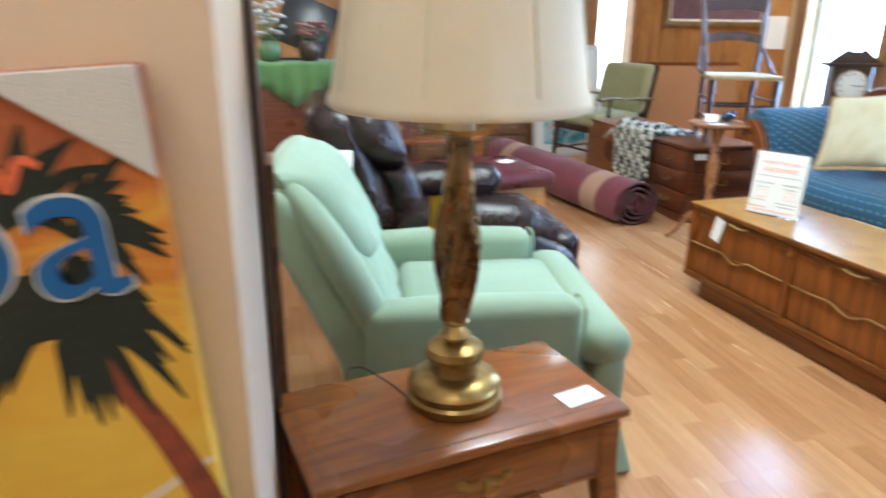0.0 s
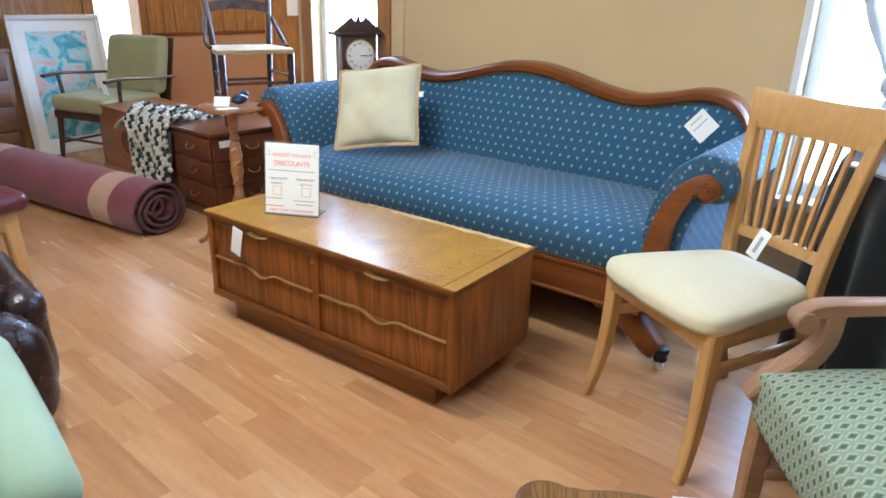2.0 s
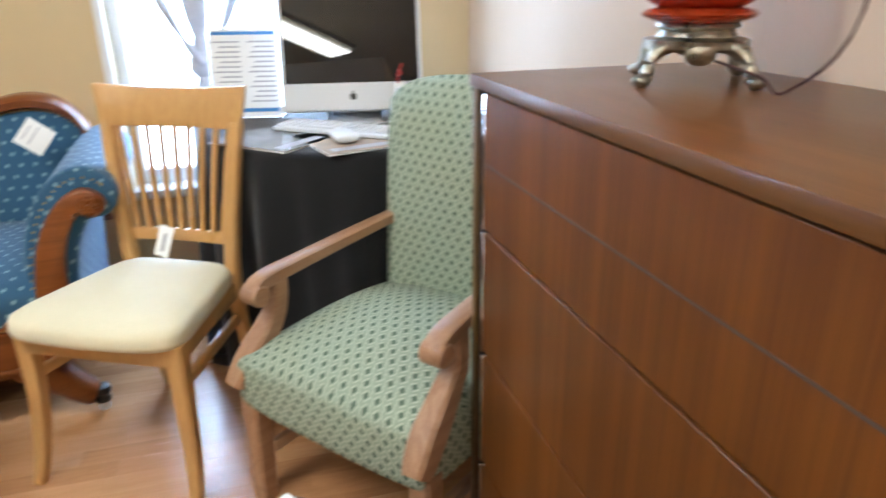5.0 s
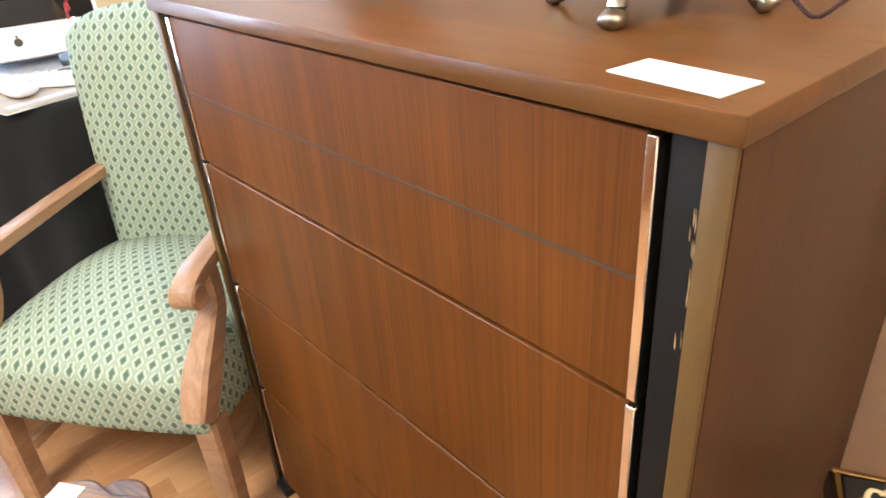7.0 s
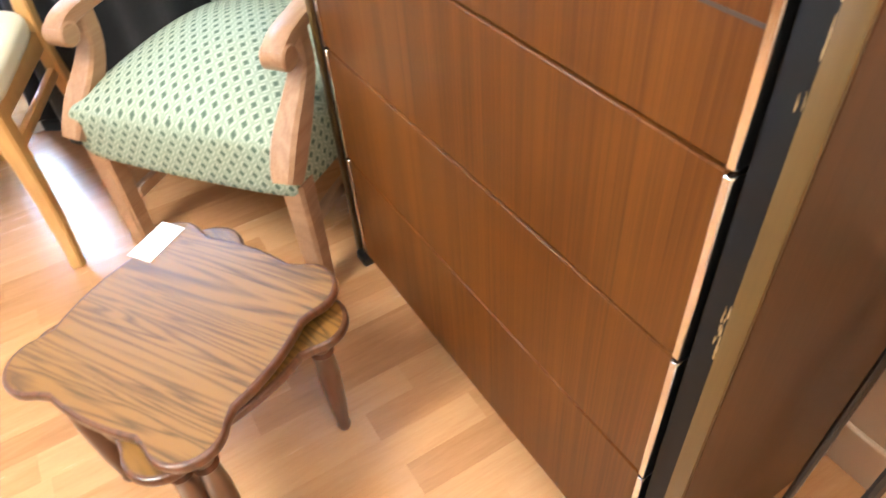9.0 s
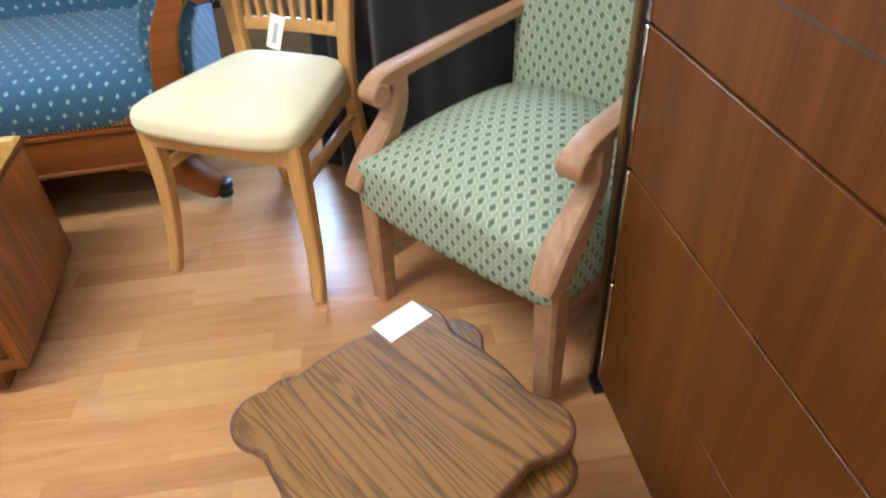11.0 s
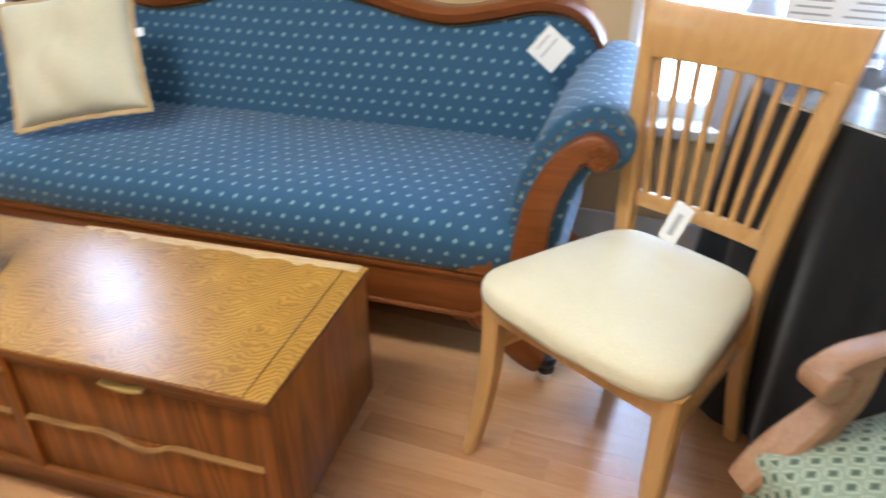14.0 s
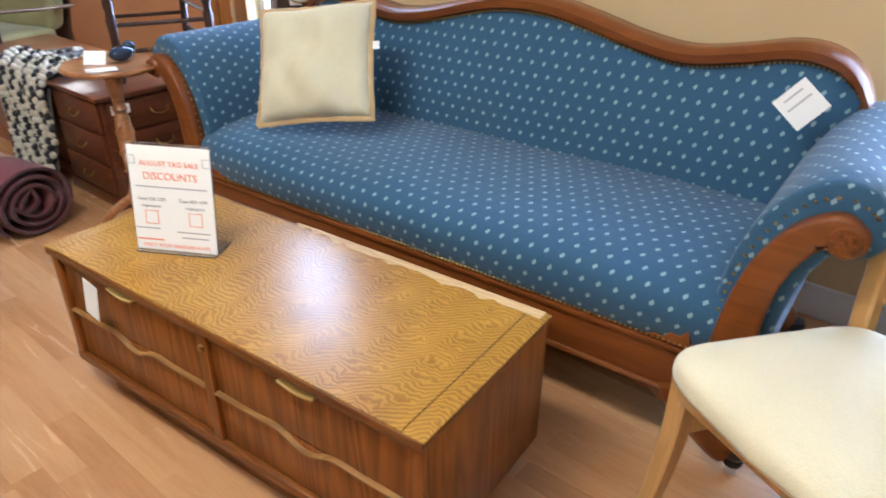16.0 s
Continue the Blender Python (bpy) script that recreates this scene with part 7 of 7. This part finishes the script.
def framed_picture(name, m, w, h, b, frame_mat, picture_mat, mat_w, label):
    """Own x along its width, z up, facing -y."""
    t = thing(name, m, label, "picture")
    part("backing", box(-w / 2 + 0.004, w / 2 - 0.004, 0.0, 0.010, 0.004, h - 0.004, 0), frame_mat, t, smooth=0)
    part("mount", box(-w / 2 + b, w / 2 - b, -0.004, -0.001, b, h - b, 0), M_PAPER, t, smooth=0)
    part("print", box(-w / 2 + b + mat_w, w / 2 - b - mat_w, -0.0056, -0.0042, b + mat_w, h - b - mat_w, 0), picture_mat, t, "", 0)
    for x0, x1, z0, z1 in ((-w / 2, w / 2, 0, b), (-w / 2, w / 2, h - b, h), (-w / 2, -w / 2 + b, b, h - b), (w / 2 - b, w / 2, b, h - b)):
        part("frame_bar", box(x0, x1, -0.018, 0.0, z0, z1, 0.004), frame_mat, t)
    return t


framed_picture("leaning_picture", pose(2.21, 6.02, 0.0, -8), 0.62, 0.95, 0.035, M_WHITE, M_FLORAL, 0.075, "large white framed floral print leaning on the wall")
M_GILT = metal("dull gilt", (0.42, 0.36, 0.22), 0.4, 0.4)
M_DUSK = cloth("dark mauve landscape", (0.22, 0.12, 0.14), (0.08, 0.05, 0.07), 0.5, 8, 0.0)
framed_picture("wall_picture", pose(3.75, YN - 0.017, 1.10), 1.1, 0.7, 0.055, M_GILT, M_DUSK, 0.02, "gilt framed dark painting on the panelled wall")
board = thing("hardboard_sheet", pose(3.45, 6.13, 0.0, -6), "brown hardboard sheet leaning on the panelled wall", "board")
part("sheet", box(-0.5, 0.55, -0.006, 0.006, 0.0, 0.80, 0.002), M_BOARD, board, smooth=0)
part("edge_strip", box(-0.5, 0.55, -0.012, -0.0065, 0.77, 0.80, 0.002), M_CHERRY, board, smooth=0)
outlet = thing("wall_outlet", pose(4.30, YN - 0.0155, 0.21), "ivory electrical wall outlet", "outlet")
part("plate", box(-0.035, 0.035, -0.004, 0.0, 0.0, 0.115, 0.003), M_SHADE, outlet)
for z in (0.03, 0.08):
    part("socket", box(-0.014, 0.014, -0.0055, -0.004, z - 0.012, z + 0.012, 0.001, 1), M_GREYINK, outlet, smooth=0)
paper = card("paper_notice", 0.22, 0.30, Matrix.Translation((4.42, YN - 0.018, 1.06)) @ pose(0, 0, 0, 90), "white paper notice pinned to the panelled wall")


def hutch(m):
    """Own origin: front left floor corner; its front faces -y."""
    t = thing("hutch", m, "brown wooden hutch with drawers and an open shelf", "cabinet")
    w, d, h = 1.5, 0.33, 0.72
    part("body", box(0, w, 0.004, d, 0.0, h, 0.004), M_HUTCH, t)
    part("counter", box(-0.015, w + 0.015, -0.015, d, h, h + 0.022, 0.005), M_HUTCH, t)
    for i in range(3):
        for k in range(4):
            x0, z0 = 0.03 + i * 0.485, 0.05 + k * 0.166
            dr = part("drawer", box(x0, x0 + 0.47, -0.012, 0.004, z0, z0 + 0.155, 0.005), M_HUTCH, t)
            for q in (0.12, 0.35):
                part("handle", tube(spline([(x0 + q - 0.03, -0.012, z0 + 0.085), (x0 + q - 0.025, -0.026, z0 + 0.072), (x0 + q + 0.025, -0.026, z0 + 0.072), (x0 + q + 0.03, -0.012, z0 + 0.085)], 3), 0.003, 6), M_BRASS, dr, "brass bail pull")
    part("back_panel", box(0.0, w, d - 0.02, d, h + 0.022, 1.9, 0.002), M_EBONY, t)
    for x in (0.0, w / 2 - 0.012, w - 0.025):
        part("upright", box(x, x + 0.025, 0.06, d - 0.02, h + 0.022, 1.9, 0.003), M_HUTCH, t)
    for z in (0.985, 1.45, 1.875):
        part("shelf", box(0.025, w - 0.025, 0.05, d - 0.02, z, z + 0.025, 0.003), M_HUTCH, t)
    part("front_rail", box(0.0, w, 0.04, 0.06, 0.96, 1.02, 0.003), M_HUTCH, t)
    for i in range(2):
        x0 = 0.03 + i * 0.735
        door = part("glass_door", box(x0, x0 + 0.70, 0.036, 0.044, 1.03, 1.44, 0), M_GLASS, t, smooth=0)
        for b in ((x0, x0 + 0.05, 1.03, 1.44), (x0 + 0.65, x0 + 0.70, 1.03, 1.44), (x0 + 0.05, x0 + 0.65, 1.03, 1.08), (x0 + 0.05, x0 + 0.65, 1.39, 1.44)):
            part("door_frame", box(b[0], b[1], 0.030, 0.050, b[2], b[3], 0.003), M_HUTCH, door)
    return t


hutch(pose(0.33, 5.95, 0))
tray = thing("ornate_tray", pose(1.62, 6.13, 0.743), "dark carved tray with pale metal inlay on the hutch", "tray")
part("tray_back", moved(box(-0.15, 0.15, -0.01, 0.01, 0.0, 0.18, 0.02), pose(0, 0, 0, -10)), M_EBONY, tray)
for k in range(5):
    part("inlay", box(-0.10 + k * 0.045, -0.07 + k * 0.045, -0.014, -0.010, 0.03, 0.13, 0.002), M_PEWTER, tray).matrix_local = pose(0, 0, 0, -10)
pot = thing("red_box", pose(1.33, 6.12, 0.743), "small faded red box on the hutch", "box")
part("box_body", box(-0.07, 0.07, -0.05, 0.05, 0.0, 0.17, 0.006), M_RED, pot)
part("box_lid", box(-0.074, 0.074, -0.054, 0.054, 0.1705, 0.19, 0.004), M_MAROON, pot)


# ---- buffet with flowers behind the recliners ----
def buffet(m):
    t = thing("buffet", m, "dark wood buffet under a green cloth runner", "cabinet")
    part("body", box(-0.8, 0.6, 0.0, 0.45, 0.08, 0.88, 0.006), M_NIGHT, t)
    part("top", box(-0.83, 0.63, -0.02, 0.46, 0.88, 0.905, 0.006), M_NIGHT, t)
    for x in (-0.76, 0.52):
        for y in (0.03, 0.38):
            part("leg", box(x, x + 0.05, y, y + 0.05, 0.0, 0.08, 0.004), M_NIGHT, t)
    for k in range(3):
        x = -0.77 + 0.455 * k
        dr = part("door", box(x, x + 0.43, -0.012, 0.0, 0.12, 0.85, 0.006), M_NIGHT, t)
        part("handle", moved(lathe([(0.006, 0), (0.006, 0.012), (0.014, 0.02), (0.004, 0.026)], 12), Matrix.Translation((x + 0.39, -0.012, 0.55)) @ pose(0, 0, 0, 90)), M_BRASS, dr, "brass knob")
    return t


BUF = pose(-0.12, 4.36, 0)
buffet(BUF)
run_ob = thing("table_runner", BUF, "green cloth runner hanging over the buffet edge", "cloth")
bm = bmesh.new()
rows = []
for i in range(25):
    u = i / 24
    x = -0.36 + 0.62 * u
    drop = 0.20 * (1 - abs(2 * u - 1)) + 0.02
    rows.append([bm.verts.new(p) for p in ((x, 0.40, 0.909), (x, 0.10, 0.909), (x, -0.022, 0.909), (x, -0.030 - 0.008 * math.sin(i * 1.7), 0.895), (x, -0.034 - 0.012 * math.sin(i * 1.7), 0.895 - drop * 0.5), (x, -0.036 - 0.016 * math.sin(i * 1.7), 0.895 - drop))])
for a, b in zip(rows, rows[1:]):
    for k in range(5):
        bm.faces.new((a[k], b[k], b[k + 1], a[k + 1]))
bmesh.ops.recalc_face_normals(bm, faces=bm.faces)
rn = part("runner", bm, M_GREENCLOTH, run_ob, smooth=70)
md = rn.modifiers.new("thickness", "SOLIDIFY")
md.thickness = 0.003


def bouquet(m, vase_mat, petal_mat, n, spread, height, label, seed):
    t = thing("flower_vase", m, label, "vase")
    part("vase", lathe([(0.035, 0.0), (0.05, 0.01), (0.062, 0.05), (0.058, 0.085), (0.04, 0.11), (0.048, 0.125)], 24), vase_mat, t)
    rng = random.Random(seed)
    pet = bmesh.new()
    lv = bmesh.new()
    for k in range(n):
        a, r = rng.random() * 6.283, spread * rng.random() ** 0.6
        z = 0.14 + height * rng.random()
        c = Vector((r * math.cos(a), r * math.sin(a), z))
        for q in range(5):
            b = q * 1.2566 + k
            bmesh.ops.create_icosphere(pet, subdivisions=1, radius=1.0, matrix=Matrix.Translation(c + Vector((0.012 * math.cos(b), 0.012 * math.sin(b), 0.004 * math.sin(b * 2)))) @ pose(0, 0, 0, 40 * math.sin(b), 40 * math.cos(b), 0) @ Matrix.Diagonal((0.011, 0.011, 0.004, 1)))
        if k % 2 == 0:
            tube([(0.3 * c.x, 0.3 * c.y, 0.10), (0.8 * c.x, 0.8 * c.y, z * 0.7), c], 0.0022, 5, bm=lv)
    tagged(part("blossoms", pet, petal_mat, t, "", 80), kind="stuff")
    tagged(part("stems", lv, M_GREENCLOTH, t), kind="stuff")


M_PETAL = paint("white silk petals", (0.72, 0.70, 0.66), 0.7, 0.06)
M_DRIED = paint("dusty pink dried flowers", (0.36, 0.16, 0.13), 0.8, 0.1)
M_GREENGLAZE = mat("green glazed ceramic", (0.10, 0.17, 0.08), 0.2)
bouquet(BUF @ Matrix.Translation((-0.17, 0.12, 0.911)), M_GREENGLAZE, M_PETAL, 46, 0.085, 0.17, "white silk flowers in a green ceramic vase", 3)
bouquet(BUF @ Matrix.Translation((0.05, 0.14, 0.911)), M_EBONY, M_DRIED, 34, 0.10, 0.07, "dusty pink dried flowers in a dark bowl", 5)
easel = thing("display_easel", BUF @ Matrix.Translation((-0.03, 0.30, 0.911)), "black tilted display stand on the buffet", "stand")
part("panel", moved(box(-0.16, 0.16, -0.006, 0.006, 0.0, 0.30, 0.003), pose(0, 0, 0, -14, 22, 0) @ Matrix.Translation((0, 0, 0.065))), M_BLACK, easel)
part("foot", box(-0.1, 0.1, -0.03, 0.06, 0.0, 0.008, 0.002), M_BLACK, easel)

side = thing("side_table", pose(0.62, 4.55, 0, 0, 0, 12), "low reddish wood side table behind the ottoman", "side table")
part("tabletop", box(-0.30, 0.30, -0.22, 0.22, 0.45, 0.475, 0.007), M_PINE, side)
for sx in (-1, 1):
    for sy in (-1, 1):
        part("leg", tube([(sx * 0.26, sy * 0.18, 0.45), (sx * 0.27, sy * 0.19, 0.0)], [0.022, 0.016], 10), M_PINE, side)
redglass = thing("red_glass", pose(0.72, 4.45, 0.4755), "small red glass ornament on the side table", "ornament")
part("bowl", lathe([(0.02, 0.0), (0.03, 0.004), (0.008, 0.02), (0.03, 0.05), (0.035, 0.08), (0.03, 0.085)], 20), M_AMBER, redglass)


# ---- printed canvas on the partition ----
def canvas(m):
    """Own x along its width, z up from its lower edge, facing -y."""
    t = thing("canvas_print", m, "sunset palm tree canvas print with a blue letter", "picture")
    w, h = 0.46, 0.623
    part("stretcher", box(-w, 0.0, 0.0, 0.028, 0.0, h, 0.003), M_SUNSET, t)
    pr = part("print", box(-w + 0.001, -0.001, -0.0012, 0.0, 0.001, h - 0.001, 0), M_SUNSET, t, smooth=0)
    fold = part("folded_corner", slab([(-0.094, h), (0.0, h), (0.0, h - 0.072)][::-1], 0.0016, 0.004, 0.0008, 1), M_CANVASWHITE, t, "bare white canvas corner", 0)
    fold.matrix_local = Matrix(((1, 0, 0, 0), (0, 0, -1, 0), (0, 1, 0, 0), (0, 0, 0, 1)))
    flat = Matrix(((1, 0, 0, 0), (0, 0, -1, -0.0014), (0, 1, 0, 0), (0, 0, 0, 1)))

    def stroke(name, pts, widths, material):
        bm = bmesh.new()
        line = spline([(p[0], p[1], 0) for p in pts], 6)
        n = len(line)
        rows = []
        for i, p in enumerate(line):
            k = i / (n - 1) * (len(widths) - 1)
            j = min(int(k), len(widths) - 2)
            wd = widths[j] + (widths[j + 1] - widths[j]) * (k - j)
            d = (line[min(i + 1, n - 1)] - line[max(i - 1, 0)]).normalized()
            nn = Vector((-d.y, d.x, 0)) * wd
            rows.append((bm.verts.new(p + nn), bm.verts.new(p - nn)))
        for a, b in zip(rows, rows[1:]):
            bm.faces.new((a[0], a[1], b[1], b[0]))
        ob = part(name, bm, material, t, smooth=0)
        layers.append(ob)
        ob.matrix_local = flat @ Matrix.Translation((0, 0, 0.000006 * len(layers)))

    layers = []
    rng = random.Random(7)
    crown = (-0.072, 0.452)
    stroke("printed_beach", [(-0.30, 0.24), (-0.14, 0.27), (-0.002, 0.335)], [0.010, 0.006, 0.003], M_SHADE)
    stroke("printed_trunk", [crown, (-0.055, 0.415), (-0.03, 0.36), (-0.008, 0.285), (-0.006, 0.22)], [0.006, 0.008, 0.010, 0.012, 0.014], M_TRUNKRED)
    for k in range(42):
        a = math.radians(-105 + 320 * k / 41 + rng.uniform(-7, 7))
        L = rng.uniform(0.05, 0.082)
        dx, dy = math.cos(a), math.sin(a)
        x2 = min(crown[0] + dx * L, -0.003)
        stroke("printed_frond", [crown, (min(crown[0] + dx * L * 0.5, -0.003), crown[1] + 0.014 + dy * L * 0.45), (x2, crown[1] + dy * L * 0.8 - 0.022)], [0.003, 0.0065, 0.0006], M_PALM)
    for cx, cy, a0, a1, n in ((-0.085, 0.535, -30, 210, 14), (-0.055, 0.520, -50, 70, 13), (-0.22, 0.50, -40, 220, 18)):
        for k in range(n):
            a = math.radians(a0 + (a1 - a0) * k / (n - 1) + rng.uniform(-8, 8))
            L = rng.uniform(0.035, 0.066)
            x2 = min(cx + math.cos(a) * L, -0.003)
            y2 = min(cy + math.sin(a) * L, h - 0.03)
            stroke("printed_frond", [(cx, cy), ((cx + x2) / 2, (cy + y2) / 2 + 0.008), (x2, y2)], [0.003, 0.0055, 0.0006], M_PALM)
    lettering("a", 0.158, M_LETTERRIM, t, flat @ Matrix.Translation((-0.058, 0.476, 0.0006)), "letter_rim")
    lettering("a", 0.148, M_LETTER, t, flat @ Matrix.Translation((-0.058, 0.478, 0.0012)), "letter")
    lettering("o", 0.158, M_LETTERRIM, t, flat @ Matrix.Translation((-0.132, 0.476, 0.0006)), "letter_rim")
    lettering("o", 0.146, M_LETTER, t, flat @ Matrix.Translation((-0.132, 0.478, 0.0012)), "letter")
    stroke("red_script", [(-0.135, 0.530), (-0.122, 0.556), (-0.119, 0.540), (-0.108, 0.558), (-0.104, 0.547), (-0.093, 0.566), (-0.089, 0.553), (-0.078, 0.571), (-0.068, 0.566)], [0.0036, 0.0026, 0.0036, 0.0026], M_REDINK)
    return t


M_CANVASWHITE = cloth("bare canvas", (0.66, 0.66, 0.64), (0.56, 0.56, 0.54), 0.9, 500, 0.3)
M_LETTER = mat("blue letter print", (0.012, 0.115, 0.36), 0.5)
M_LETTERRIM = mat("pale letter rim", (0.62, 0.62, 0.60), 0.5)
canvas(pose(-0.340, 0.941, 0.489, 0, -4))


# ---- tall frames leaning beside the end table ----
for x, y0, y1, h, mt, lb in ((-0.329, 1.60, 1.79, 1.38, M_EBONY, "tall dark wood mirror frame standing against the partition"), (-0.314, 1.66, 1.78, 0.90, M_HUTCH, "narrow brown wood frame standing against the partition")):
    fr = thing("standing_frame", pose(x, 0, 0, 0, 0, 0), lb, "frame", "frames against the partition")
    for b in ((y0, y1, 0.0, 0.05), (y0, y1, h - 0.05, h), (y0, y0 + 0.05, 0.05, h - 0.05), (y1 - 0.05, y1, 0.05, h - 0.05)):
        part("frame_bar", box(-0.007, 0.007, b[0], b[1], b[2], b[3], 0.003), mt, fr)
    part("panel", box(-0.006, -0.002, y0 + 0.05, y1 - 0.05, 0.05, h - 0.05, 0), M_HUTCH, fr, smooth=0)


# ---- floor strips ----
def floor_strips():
    w, L, gap = 0.066, 0.44, 0.00003
    rng = random.Random(4)
    me = bpy.data.meshes.new("floor_strip")
    bm = box(gap, w - gap, gap, L - gap, -0.006, 0.0, 0.00025, 1)
    bm.to_mesh(me)
    me.materials.append(M_PLANK)
    far, faces = [], []
    verts = [tuple(v.co) for v in bm.verts]
    polys = [[v.index for v in f.verts] for f in bm.faces]
    bm.free()
    rows = int((5.2 - XW) / w)
    for r in range(rows):
        x = XW + r * w
        y = YS - rng.random() * L - 0.02
        while y < YN:
            if 0.75 < x < 2.15 and 0.6 < y < 3.0:
                ob = new("floor_strip", me)
                ob.parent = floor_ob
                ob.matrix_local = pose(x, y, 0)
            elif x < 3.15 or y + L > 4.25:
                k = len(far)
                far += [(a + x, min(max(b + y, YS - 0.1), YN + 0.1), c) for a, b, c in verts]
                faces += [[k + i for i in p] for p in polys]
            y += L
    rest = bpy.data.meshes.new("floor_strips")
    rest.from_pydata(far, [], faces)
    rest.materials.append(M_PLANKS)
    ob = new("floor_strips", rest)
    ob.parent = floor_ob
    tagged(ob, "orange brown laminate floor strips", kind="stuff")


floor_strips()
